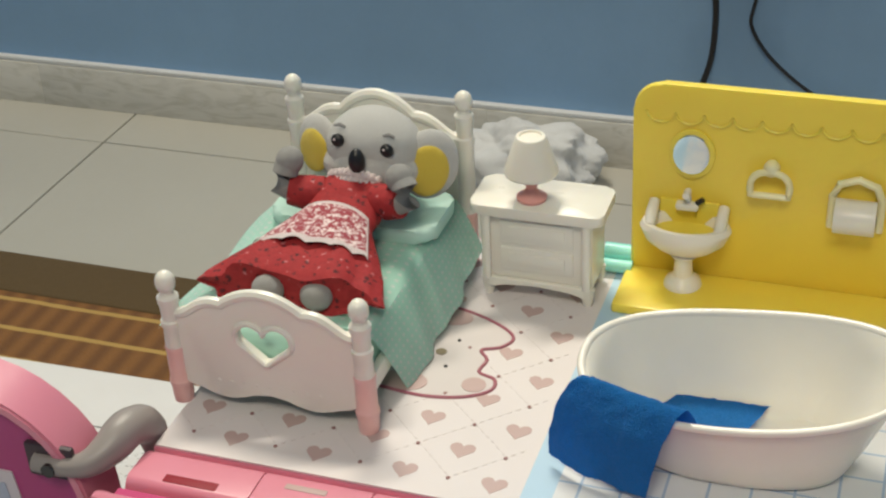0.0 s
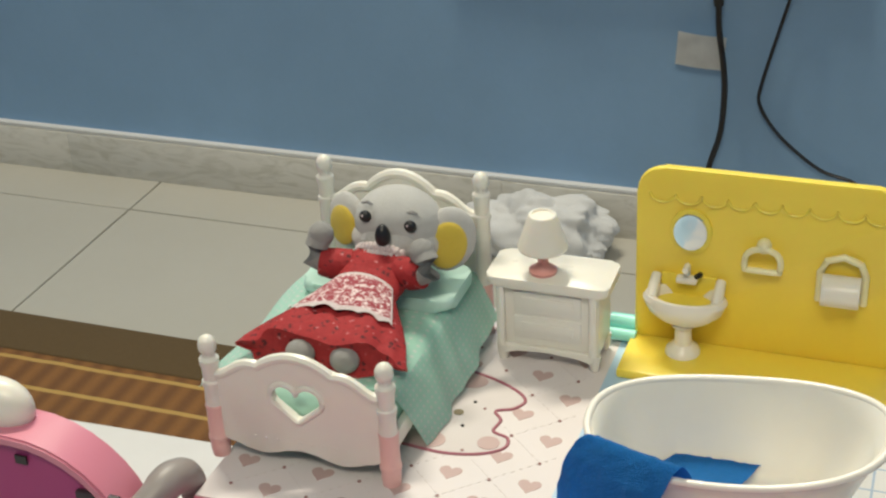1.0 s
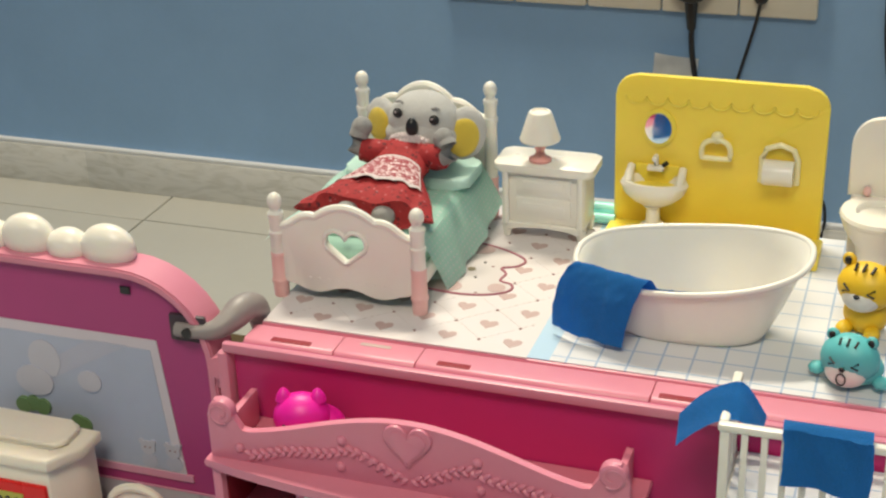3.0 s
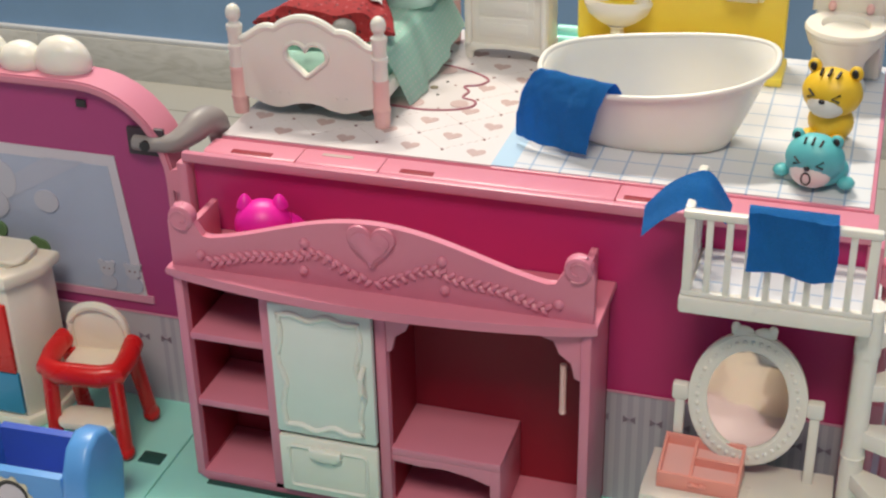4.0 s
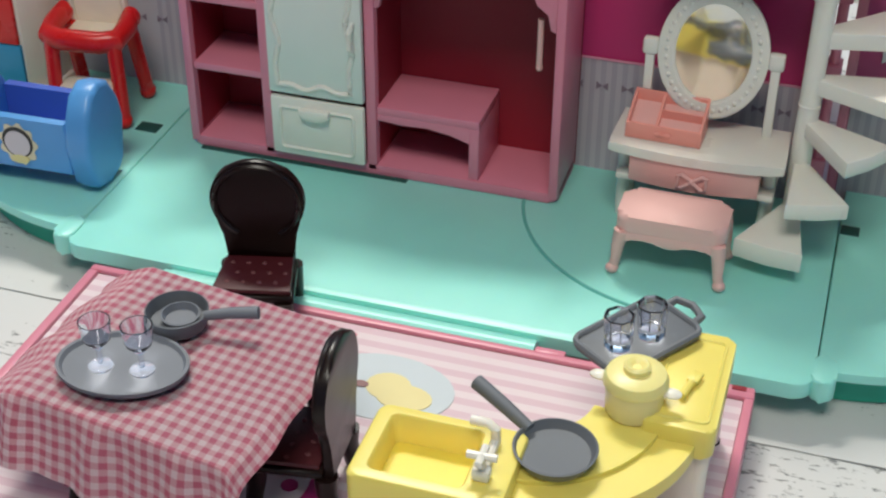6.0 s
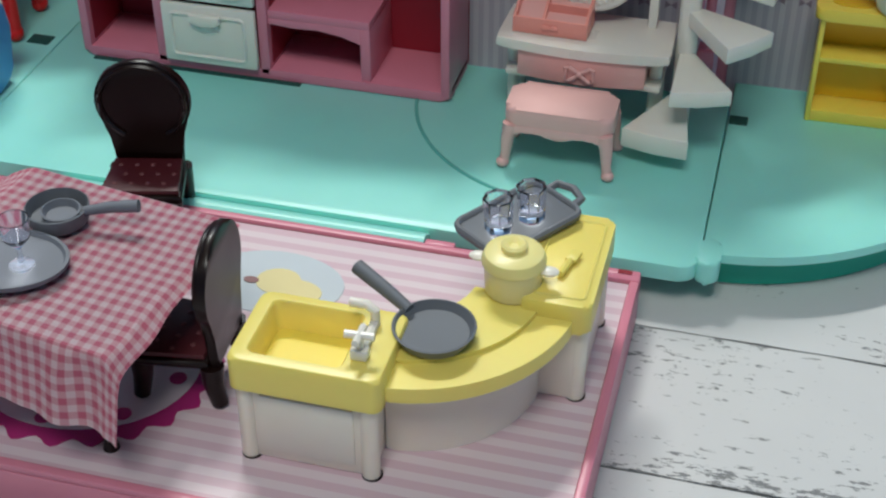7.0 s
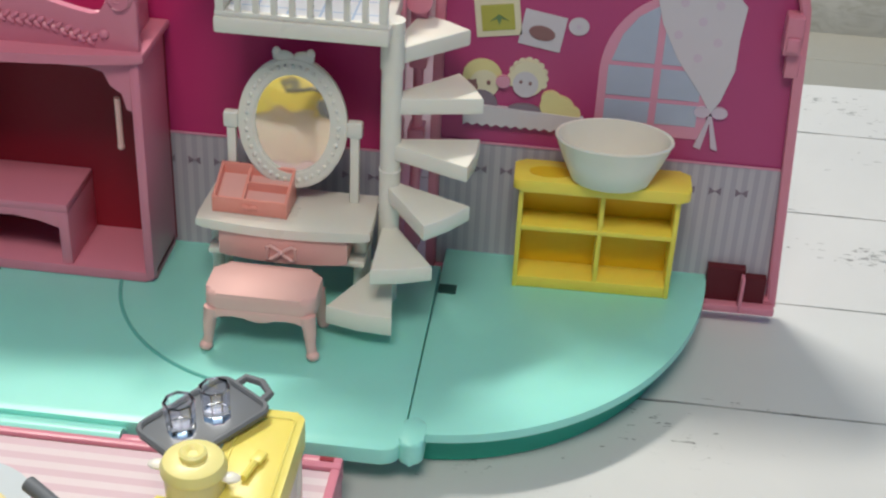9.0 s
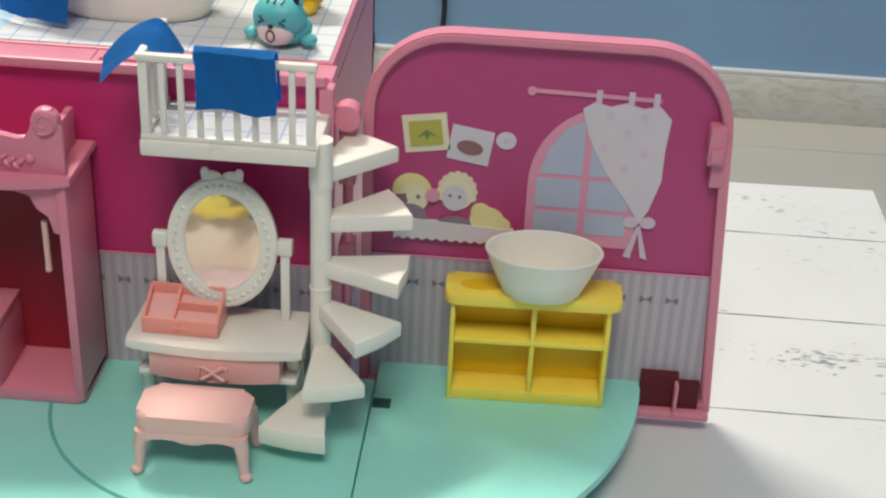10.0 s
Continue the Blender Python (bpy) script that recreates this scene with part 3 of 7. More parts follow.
# printed bear face, half hidden by the sheet, its two ears towards the bathroom
bear_line = [glide([(-0.1440, 0.4180, 0), (-0.1280, 0.4165, 0), (-0.1130, 0.4110, 0), (-0.1040, 0.4040, 0), (-0.1062, 0.3970, 0), (-0.1125, 0.3935, 0), (-0.1090, 0.3885, 0), (-0.1095, 0.3810, 0),
                   (-0.1030, 0.3780, 0), (-0.1030, 0.3715, 0), (-0.1110, 0.3660, 0), (-0.1240, 0.3635, 0), (-0.1400, 0.3650, 0)], i / 72) for i in range(73)]
bm = BM(); prism(bm, [(p.x, p.y) for p in bear_line] + [(-0.1440, 0.3800)], DZ, DZ + 0.0002, "z")
part("bear_print", bm, PRINTBEAR, print_l, "pale grey bear face print")
bm = BM(); tube(bm, [(p.x, p.y, DZ + 0.0001) for p in bear_line], 0.0007, 6)
part("bear_outline", bm, PRINTROSE, print_l, "dark rose outline")
for nm, pts, mt, h in (("patch_print", oval(-0.1290, 0.4105, 0.0080, 0.0050, 22), PRINTTAUPE, 0.0004), ("patch_print", oval(-0.1330, 0.3700, 0.0085, 0.0055, 22), PRINTTAUPE, 0.0004), ("patch_print", oval(-0.1090, 0.3735, 0.0042, 0.0040, 18), PRINTTAUPE, 0.0004),
                       ("nose_print", oval(-0.1258, 0.3890, 0.0020, 0.0018, 14), PRINTNOSE, 0.0005), ("eye_print", oval(-0.1218, 0.3971, 0.0007, 0.0007, 8), BLACK, 0.0005), ("eye_print", oval(-0.1216, 0.3812, 0.0007, 0.0007, 8), BLACK, 0.0005)):
    bm = BM(); prism(bm, pts, DZ, DZ + h, "z")
    part(nm, bm, mt, print_l)
# pink hinge strip in front of the deck, with slots, and the ledge over the back wall
for x0, x1, xs, ws in ((DX0 - 0.0008, -0.1590, -0.1795, 0.0185), (-0.1586, -0.1222, -0.1430, 0.0140), (-0.1218, -0.0235, -0.1060, 0.0145), (-0.0230, HX1, -0.0115, 0.0175)):
    bm = BM(); prism(bm, rounded(0.2985, DY0 - 0.0003, 0.1480, 0.1568, 0.0030, 5), x0, x1, "x", 0.0006)
    s = part("hinge_strip", bm, PINKFRAME, deck, "glossy pink hinge strip")
    if ws:
        back = 0.0070 if x0 == -0.1586 else 0.0
        # dark box laid on the strip for the shade in its slot
        bm = BM(); box(bm, xs - ws / 2, xs + ws / 2, 0.3012 + back, 0.3048 + back * 0.85, 0.1545, 0.1571, 0.0004)
        part("slot_shade", bm, PRINTTAUPE if back else SHADEDPINK, s, "dark box of painted shade")
bm = BM(); box(bm, -0.2015, HX1, 0.2812, 0.2850, 0.1598, 0.1644, 0.0012); box(bm, -0.2015, HX1, 0.2922, 0.2978, 0.1500, 0.1530, 0.0005)
part("ledge", bm, PINKFRAME, house, "pink ledge over the back wall")
bm = BM(); box(bm, HX0 - 0.014, HX0 - 0.009, 0.281, HY + 0.004, BZ, 0.1596, 0.001)
part("side_post", bm, PINKFRAME, house)
bm = BM(); box(bm, HX1 - 0.003, HX1 + 0.003, 0.2815, HY + 0.004, BZ, 0.1596, 0.001)
part("side_post", bm, PINKFRAME, house)
for x0, x1 in ((HX0, HX0 + 0.006), (HX1 - 0.008, HX1 - 0.002)):
    bm = BM(); box(bm, x0, x1, HY + 0.0065, DY1 - 0.002, 0.0018, 0.1440)
    part("side_wall", bm, PINKFRAME, house)
bm = BM(); box(bm, HX0, HX1 - 0.002, DY1 - 0.008, DY1 - 0.002, 0.0018, 0.1440)
part("rear_wall", bm, PINKFRAME, house)
bm = BM(); tube(bm, [(-0.0840, 0.4600, DZ + 0.0060), (-0.0725, 0.4600, DZ + 0.0060)], 0.0034, 12); tube(bm, [(-0.0840, 0.4540, DZ + 0.0035), (-0.0725, 0.4540, DZ + 0.0035)], 0.0026, 12)
part("green_hinge", bm, MINT, deck, "mint green hinge knuckle")


def wing_outline(x0, x1, z0, z1, r, flare=0.0):
    pts = [(x0, z0), (x1 + flare, z0)]
    pts += [(x1 - r + r * math.cos(radians(t)), z1 - r + r * math.sin(radians(t))) for t in range(0, 91, 10)]
    pts += [(x0 + r + r * math.cos(radians(t)), z1 - r + r * math.sin(radians(t))) for t in range(90, 181, 10)]
    return pts


def rim(bm, inner, outer, y0, y1):
    n = len(inner)
    a = [bm.verts.new((p[0], y0, p[1])) for p in outer]
    b2 = [bm.verts.new((p[0], y1, p[1])) for p in outer]
    c = [bm.verts.new((p[0], y0, p[1])) for p in inner]
    d = [bm.verts.new((p[0], y1, p[1])) for p in inner]
    for i in range(n):
        j = (i + 1) % n
        for q in ((a[i], a[j], b2[j], b2[i]), (c[j], c[i], d[i], d[j]), (a[j], a[i], c[i], c[j]), (b2[i], b2[j], d[j], d[i])):
            bm.faces.new(q)
    bmesh.ops.bevel(bm, geom=[e for e in bm.edges if abs(e.verts[0].co.y - e.verts[1].co.y) < 1e-6 and abs(e.verts[0].co.y - y0) < 1e-6 and (e.verts[0] in a) == (e.verts[1] in a)], offset=0.0008, segments=2, affect="EDGES")


def wing_panel(x0, x1, y, z1, line, col, label, r=0.036, flare=0.0, deep=0.014):
    bm = BM(); prism(bm, wing_outline(x0 + 0.003, x1 - 0.003, 0.014, z1 - 0.003, r - 0.003, flare), y, y + 0.004, "y")
    pn = part("wing_panel", bm, col, house, label)
    bm = BM(); rim(bm, wing_outline(x0 + 0.0042, x1 - 0.0042, 0.0142, z1 - 0.0042, r - 0.0042, flare), wing_outline(x0, x1, 0.010, z1, r, flare), y - 0.004, y + deep)
    part("rim", bm, PINKFRAME, pn, "pink rounded rim")
    bm = BM(); prism(bm, [(x0 + 0.0045, 0.0145), (x1 - 0.0045 + flare * 0.97, 0.0145), (x1 - 0.0045 + flare * 0.56, line), (x0 + 0.0045, line)], y - 0.0006, y, "y")
    part("wallpaper", bm, WALLPAPER, pn, "lilac striped wallpaper band")
    bm = BM(); box(bm, x0 + 0.0045, x1 - 0.0045 + flare * 0.55, y - 0.001, y - 0.0006, line, line + 0.001)
    part("wallpaper_edge", bm, PRINTPINK, pn)
    for i in range(int((x1 + flare * 0.6 - x0 - 0.015) / 0.0112)):
        bm = BM(); bow(bm, x0 + 0.011 + i * 0.0112, line - 0.0125, 0.0026, y - 0.0009, y - 0.0006)
        part("bow_print", bm, PRINTPLUM, pn)
    return pn


RY, LY = 0.3009, 0.3009
right_panel = wing_panel(0.0895, 0.2385, RY, 0.1805, 0.0770, WINGSHEEN, "magenta wing panel printed with a curtained window", 0.036, 0.008, 0.0045)
left_panel = wing_panel(-0.3873, -0.2145, LY, 0.1838, 0.0690, PURPLE, "purple wing panel printed with a sky window", 0.0435)


def plate_print(name, pts, mt, parent, y, h, label=""):
    if parent is right_panel:
        pts = [(p, 0.0770 + (q - 0.0735) * 1.062) for p, q in pts]
    bm = BM(); prism(bm, pts, y - h, y, "y")
    return part(name, bm, mt, parent, label)


# prints on the right panel
win = [(0.158, 0.084), (0.158, 0.110)] + oval(0.190, 0.110, 0.032, 0.034, 12, math.pi, math.pi / 2, False) + [(0.204, 0.140), (0.204, 0.084)]
plate_print("window_print", win, PRINTPINK, right_panel, RY, 0.0006, "arched window print")
for ax0, ax1, az0, az1 in ((0.1615, 0.180, 0.0895, 0.0985), (0.1615, 0.180, 0.1005, 0.113), (0.164, 0.180, 0.115, 0.131), (0.183, 0.200, 0.0895, 0.0985), (0.183, 0.200, 0.1005, 0.113), (0.183, 0.196, 0.115, 0.140)):
    pts = [(ax0, az0), (ax1, az0), (ax1, az1), (ax0 + (0.006 if az1 == 0.131 else 0), az1)]
    if az1 == 0.131:
        pts = [(0.1625, az0), (0.180, az0), (0.180, 0.139), (0.172, 0.134), (0.166, 0.126)]
    plate_print("pane_print", pts, SKYPRINT, right_panel, RY, 0.0009)
curtain = [(0.178 + (p - 0.178) * 1.10, q) for p, q in ((0.178, 0.143), (0.182, 0.146), (0.188, 0.1445), (0.194, 0.1465), (0.200, 0.1445), (0.206, 0.146), (0.2105, 0.141), (0.2095, 0.128), (0.2095, 0.115), (0.206, 0.102), (0.203, 0.096), (0.198, 0.104), (0.188, 0.118), (0.181, 0.132))]
plate_print("curtain_print", curtain, PRINTWHITE, right_panel, RY, 0.0012, "white dotted curtain print")
for px, pz in ((0.189, 0.141), (0.197, 0.134), (0.188, 0.128), (0.197, 0.119), (0.204, 0.126), (0.203, 0.141)):
    plate_print("dot_print", oval(px, pz, 0.0018, 0.0018, 12), PRINTLILAC, right_panel, RY, 0.0014)
plate_print("rod_print", [(0.157, 0.1485), (0.209, 0.1475), (0.209, 0.149), (0.157, 0.150)], PRINTPINK, right_panel, RY, 0.0008)
plate_print("rod_knob_print", oval(0.157, 0.149, 0.0018, 0.0018, 12), PRINTPINK, right_panel, RY, 0.001)
for px in (0.184, 0.197, 0.207):
    plate_print("ring_print", [(px - 0.0012, 0.145), (px + 0.0012, 0.145), (px + 0.0012, 0.151), (px - 0.0012, 0.151)], PRINTLILAC, right_panel, RY, 0.001)
for k in (-1, 1):
    plate_print("tie_print", oval(0.2055 + k * 0.0036, 0.0965, 0.0034, 0.0024, 14), PRINTLILAC, right_panel, RY, 0.0014)
    plate_print("tie_end_print", [(0.2050, 0.095), (0.2062, 0.095), (0.2070 + k * 0.0036, 0.080), (0.2040 + k * 0.0036, 0.081)], PRINTLILAC, right_panel, RY, 0.001 + 0.0003 * (k > 0))


def turned(pts, cx, cz, deg):
    c, s = math.cos(radians(deg)), math.sin(radians(deg))
    return [(cx + p * c - q * s, cz + p * s + q * c) for p, q in pts]


sq = [(-0.5, -0.5), (0.5, -0.5), (0.5, 0.5), (-0.5, 0.5)]
plate_print("photo_print", turned([(p * 0.0185, q * 0.0155) for p, q in sq], 0.1150, 0.1285, 8), PRINTCREAM, right_panel, RY, 0.0006, "cream framed picture print")
plate_print("picture_print", turned([(p * 0.0135, q * 0.0105) for p, q in sq], 0.1150, 0.1285, 8), PRINTOLIVE, right_panel, RY, 0.0009)
plate_print("birds_print", turned([(-0.004, -0.001), (0, 0.002), (0.004, -0.001), (0.001, 0.0003), (0, -0.0025), (-0.001, 0.0003)], 0.1155, 0.128, 8), PRINTGREEN, right_panel, RY, 0.0012)
plate_print("photo_print", turned([(p * 0.0175, q * 0.0145) for p, q in sq], 0.1335, 0.1245, -9), PRINTWHITE, right_panel, RY, 0.0006, "white framed picture print")
plate_print("cat_print", turned(oval(0, -0.001, 0.0055, 0.003, 14), 0.1335, 0.1245, -9), PRINTBROWN, right_panel, RY, 0.0009)
plate_print("reel_print", oval(0.148, 0.1275, 0.0042, 0.0036, 16), PRINTWHITE, right_panel, RY, 0.0008)
plate_print("reel_centre_print", oval(0.148, 0.1275, 0.0010, 0.0010, 8), PRINTLILAC, right_panel, RY, 0.0011)
toys = ((0.1100, 0.1035, 0.0082, 0.0072, PRINTYELLOW), (0.1110, 0.1000, 0.0062, 0.0060, PRINTCREAM), (0.1050, 0.0985, 0.0034, 0.0030, PRINTBROWN), (0.1100, 0.0915, 0.0070, 0.0060, PRINTPLUM),
        (0.1070, 0.1010, 0.0008, 0.0009, PRINTBROWN), (0.1128, 0.1008, 0.0008, 0.0009, PRINTBROWN), (0.1290, 0.1040, 0.0072, 0.0076, PRINTCREAM), (0.1282, 0.1015, 0.0054, 0.0056, PRINTWHITE),
        (0.1262, 0.1025, 0.0007, 0.0008, PRINTBROWN), (0.1302, 0.1022, 0.0007, 0.0008, PRINTBROWN), (0.1285, 0.0900, 0.0072, 0.0030, PRINTPLUM), (0.1420, 0.0930, 0.0072, 0.0050, PRINTYELLOW),
        (0.1472, 0.0905, 0.0050, 0.0036, PRINTYELLOW), (0.1392, 0.0965, 0.0040, 0.0032, PRINTYELLOW), (0.1188, 0.1020, 0.0030, 0.0026, PRINTPINK))
for k, (px, pz, w2, h2, mt) in enumerate(toys):
    plate_print("toy_print", oval(px, pz, w2, h2, 18), mt, right_panel, RY, 0.0006 + 0.0001 * k)
for k in range(11):
    a = radians(-20 + 22 * k)
    plate_print("bonnet_frill_print", oval(0.1290 + 0.0070 * math.cos(a), 0.1040 + 0.0074 * math.sin(a), 0.0016, 0.0016, 10), PRINTCREAM, right_panel, RY, 0.0005)
bask = [(0.103, 0.084)] + [(0.103 + 0.049 * i / 24, 0.0822 + (0.0012 if i % 2 else 0)) for i in range(25)] + [(0.153, 0.084), (0.1535, 0.0895), (0.1025, 0.0915)]
plate_print("basket_print", bask, PRINTWHITE, right_panel, RY, 0.0024, "white basket print")
# latch and foot notch on the right panel
bm = BM(); box(bm, 0.2290, 0.2360, RY - 0.008, RY + 0.001, 0.1325, 0.1490, 0.001); box(bm, 0.2300, 0.2350, RY - 0.0095, RY - 0.007, 0.1345, 0.1405, 0.0006); box(bm, 0.2315, 0.2372, RY - 0.0048, RY + 0.001, 0.1215, 0.1325, 0.0008)
part("latch", bm, PINKFRAME, right_panel, "pink clip latch")
# dark red boxes on the panel paint the shade inside the notch
bm = BM(); box(bm, 0.2145, 0.2310, RY - 0.0052, RY - 0.0008, 0.0125, 0.0290); box(bm, 0.2310, 0.2405, RY - 0.0052, RY - 0.0008, 0.0125, 0.0250)
part("notch", bm, plastic("dark_red_notch_shade", (0.10, 0.004, 0.012), 0.6), right_panel, "notch by the foot, its shade painted dark red")
bm = BM(); box(bm, 0.2292, 0.2308, RY - 0.0105, RY - 0.0050, 0.0098, 0.0270, 0.0005)
part("notch_rib", bm, PINKFRAME, right_panel)
bm = BM(); box(bm, 0.2135, 0.2455, RY - 0.0095, RY - 0.0045, 0.0085, 0.0125, 0.001)
part("foot_step", bm, PINKFRAME, right_panel, "pink foot step")
# prints on the left panel
def lp(pts):
    return [(-0.0035 + 0.053 + (p - 0.053) * 1.036, 0.0772 + (q - 0.090) * 1.05) for p, q in pts]


plate_print("window_frame_print", lp([(-0.345, 0.090), (-0.224, 0.090), (-0.231, 0.158), (-0.345, 0.158)]), PRINTWHITE, left_panel, LY, 0.0006, "pale window frame print")
plate_print("sill_print", lp([(-0.348, 0.088), (-0.221, 0.088), (-0.221, 0.0915), (-0.348, 0.0915)]), PRINTPINK, left_panel, LY, 0.0010)
plate_print("sky_print", lp([(-0.340, 0.0925), (-0.229, 0.0925), (-0.2345, 0.153), (-0.340, 0.153)]), SKYPRINT, left_panel, LY, 0.0009, "pale blue sky print")
plate_print("light_streak_print", [(-0.3050, 0.1290), (-0.2800, 0.1440), (-0.2600, 0.1440), (-0.3050, 0.1190)], PRINTHAZE, left_panel, LY, 0.00115)
for k, (px, pz, rx, rz) in enumerate(((-0.3050, 0.1305, 0.0085, 0.0100), (-0.2822, 0.1221, 0.0062, 0.0056), (-0.3120, 0.1180, 0.0100, 0.0080))):
    plate_print("cloud_print", oval(px, pz, rx, rz, 20), PRINTCLOUD, left_panel, LY, 0.0014 + 0.0002 * k)
for k, (px, pz, rr) in enumerate(((-0.2889, 0.0972, 0.0045), (-0.2915, 0.0990, 0.0036), (-0.3096, 0.1042, 0.0040), (-0.3150, 0.1052, 0.0038), (-0.3200, 0.1040, 0.0040))):
    plate_print("bush_print", oval(px, pz, rr, rr * 1.05, 14), PRINTGREEN, left_panel, LY, 0.0020 + 0.0002 * k)
for px in (-0.2560, -0.2430):
    for dx, dz, r1, mt, hh in ((0, 0.0, 0.0042, PRINTHAZE, 0.0013), (0, 0.0070, 0.0038, PRINTCLOUD, 0.0015), (-0.003, 0.0102, 0.0014, PRINTCLOUD, 0.0017), (0.003, 0.0102, 0.0014, PRINTCLOUD, 0.0017)):
        plate_print("bear_print", oval(px + dx, 0.0840 + dz, r1, r1, 14), mt, left_panel, LY, hh)
    for ex in (-0.0013, 0.0013):
        plate_print("eye_print", oval(px + ex, 0.0914, 0.0004, 0.0004, 8), PRINTBROWN, left_panel, LY, 0.0018)
# black box on the face stands for the notch's inner shade
bm = BM(); box(bm, -0.2592, -0.2545, LY - 0.0012, LY - 0.0003, 0.1708, 0.1742)
part("notch", bm, BLACK, left_panel, "small notch under the rim, its shade painted black")
# cloud ornament on top of the left panel
bm = BM()
for px, pz, rr in ((-0.3480, 0.1880, 0.0135), (-0.3285, 0.1855, 0.0105), (-0.3090, 0.1880, 0.0135), (-0.2885, 0.1860, 0.0105), (-0.2680, 0.1875, 0.0135)):
    ball(bm, (px, LY + 0.008, pz), (rr, 0.008, rr * 0.85), 20)
part("cloud_ornament", bm, WARMWHITE, left_panel, "white plastic cloud ornament")
# grey carrying handle between the left panel and the deck
bm = BM(); tube(bm, [glide([(-0.2315, 0.2975, 0.1584), (-0.2225, 0.2975, 0.1584), (-0.2145, 0.3000, 0.1589), (-0.2095, 0.3065, 0.1614), (-0.2075, 0.3140, 0.1634), (-0.2060, 0.3200, 0.1616), (-0.2050, 0.3240, 0.1564), (-0.2047, 0.3250, 0.1484)], i / 28) for i in range(29)],
                [0.0034 + 0.0031 * min(1, max(0, (i - 5) / 9)) - 0.0022 * max(0, (i - 21) / 7) for i in range(29)], 16)
h = part("carry_handle", bm, HANDLE, house, "grey plastic carrying handle")
bm = BM(); lathe(bm, [(0.0024, -0.001), (0.0024, 0.0006)], (-0.2250, 0.2945, 0.1586), 12, axis="y")
part("screw", bm, BLACK, h)
# dark plate painted as the shade of the slot round the handle
bm = BM(); box(bm, -0.2355, -0.2180, LY - 0.0030, LY - 0.0005, 0.1520, 0.1650, 0.0008)
part("handle_recess_shade", bm, plastic("dark_recess_shade", (0.05, 0.03, 0.04), 0.5), h)
for px, dy in ((-0.2085, -0.003), (0.0842, -0.008)):
    bm = BM()
    for z0 in (0.03, 0.075, 0.115, 0.134):
        box(bm, px - 0.0035, px + 0.0035, 0.296 + dy, 0.306 + dy, z0, z0 + 0.012, 0.0008)
    tube(bm, [(px, 0.300 + dy, 0.022), (px, 0.300 + dy, 0.150)], 0.0022, 10)
    lathe(bm, [(0.0055, -0.004), (0.0055, 0.004)], (px, 0.297 + dy, 0.146), 16, axis="y")
    part("hinge", bm, PINK, house, "pink hinge column")

# kitchen floor tray
KX0, KX1, KY0, KY1 = -0.1895, 0.0786, 0.0010, 0.1482
bm = BM(); box(bm, KX0, KX1, KY0, KY1, 0.0022, 0.0201, 0.001)
tray = part("kitchen_floor", bm, PINKFRAME, house, "pink tray floor for the kitchen")
bm = BM(); box(bm, KX0 + 0.0038, KX1 - 0.0038, KY0 + 0.0038, KY1 - 0.0038, 0.0201, 0.0212)
part("stripe_sheet", bm, KITCHENPRINT, tray, "pink and lilac striped floor print")
for x0, x1, y0, y1 in ((KX0, KX1, KY0, KY0 + 0.0035), (KX0, KX1, KY1 - 0.0035, KY1), (KX0, KX0 + 0.004, KY0 + 0.0035, KY1 - 0.0035), (KX1 - 0.0036, KX1, KY0 + 0.0035, KY1 - 0.0035)):
    bm = BM(); box(bm, x0, x1, y0, y1, 0.0201, 0.0230, 0.0008)
    part("tray_rim", bm, PINKFRAME, tray, "pink raised rim")
for x0, x1 in ((-0.0044, 0.0075), (0.0635, 0.0784)):
    bm = BM(); box(bm, x0, x1, KY1 + 0.0002, 0.1520, 0.0125, 0.0222, 0.0008)
    lug = part("hinge_lug", bm, PINKFRAME, tray, "pink hinge lug")
# dark box laid on the lug for the shade in its slot
bm = BM(); box(bm, 0.0700, 0.0752, 0.1490, 0.1512, 0.0215, 0.0225)
part("slot_shade", bm, SHADEDPINK, lug, "dark box of painted shade")
KZ = 0.0212
for pts, mt, hh, nm in ((oval(-0.0520, 0.1125, 0.0270, 0.0182, 30), PRINTICE, 0.0003, "oval_print"), (oval(-0.0425, 0.1085, 0.0105, 0.0070, 22), PRINTYELLOW, 0.0006, "chick_print"), (oval(-0.0500, 0.1130, 0.0085, 0.0075, 18), PRINTYELLOW, 0.0005, "chick_print"), (oval(-0.0600, 0.1112, 0.0030, 0.0018, 10), PRINTBROWN, 0.0007, "beak_print")):
    bm = BM(); prism(bm, pts, KZ, KZ + hh, "z")
    part(nm, bm, mt, tray)
sc = [(-0.0985 + (0.046 + 0.002 * math.cos(22 * a)) * math.cos(a), 0.0550 + (0.040 + 0.002 * math.cos(22 * a)) * math.sin(a)) for a in (2 * math.pi * i / 132 for i in range(132))]
bm = BM(); prism(bm, sc, KZ, KZ + 0.0003, "z")
part("scallop_print", bm, PRINTMAUVE, tray, "scalloped magenta rug print")
bm = BM(); prism(bm, oval(-0.0985, 0.0550, 0.040, 0.034, 40), KZ, KZ + 0.0005, "z")
part("rug_print", bm, PRINTWHITE, tray)
for a in range(8):
    bm = BM(); prism(bm, oval(-0.0985 + 0.034 * math.cos(a * 0.785 - 0.82), 0.0550 + 0.0300 * math.sin(a * 0.785 - 0.82) , 0.003, 0.003, 14), KZ, KZ + 0.0007, "z")
    part("dot_print", bm, PRINTMAUVE, tray)


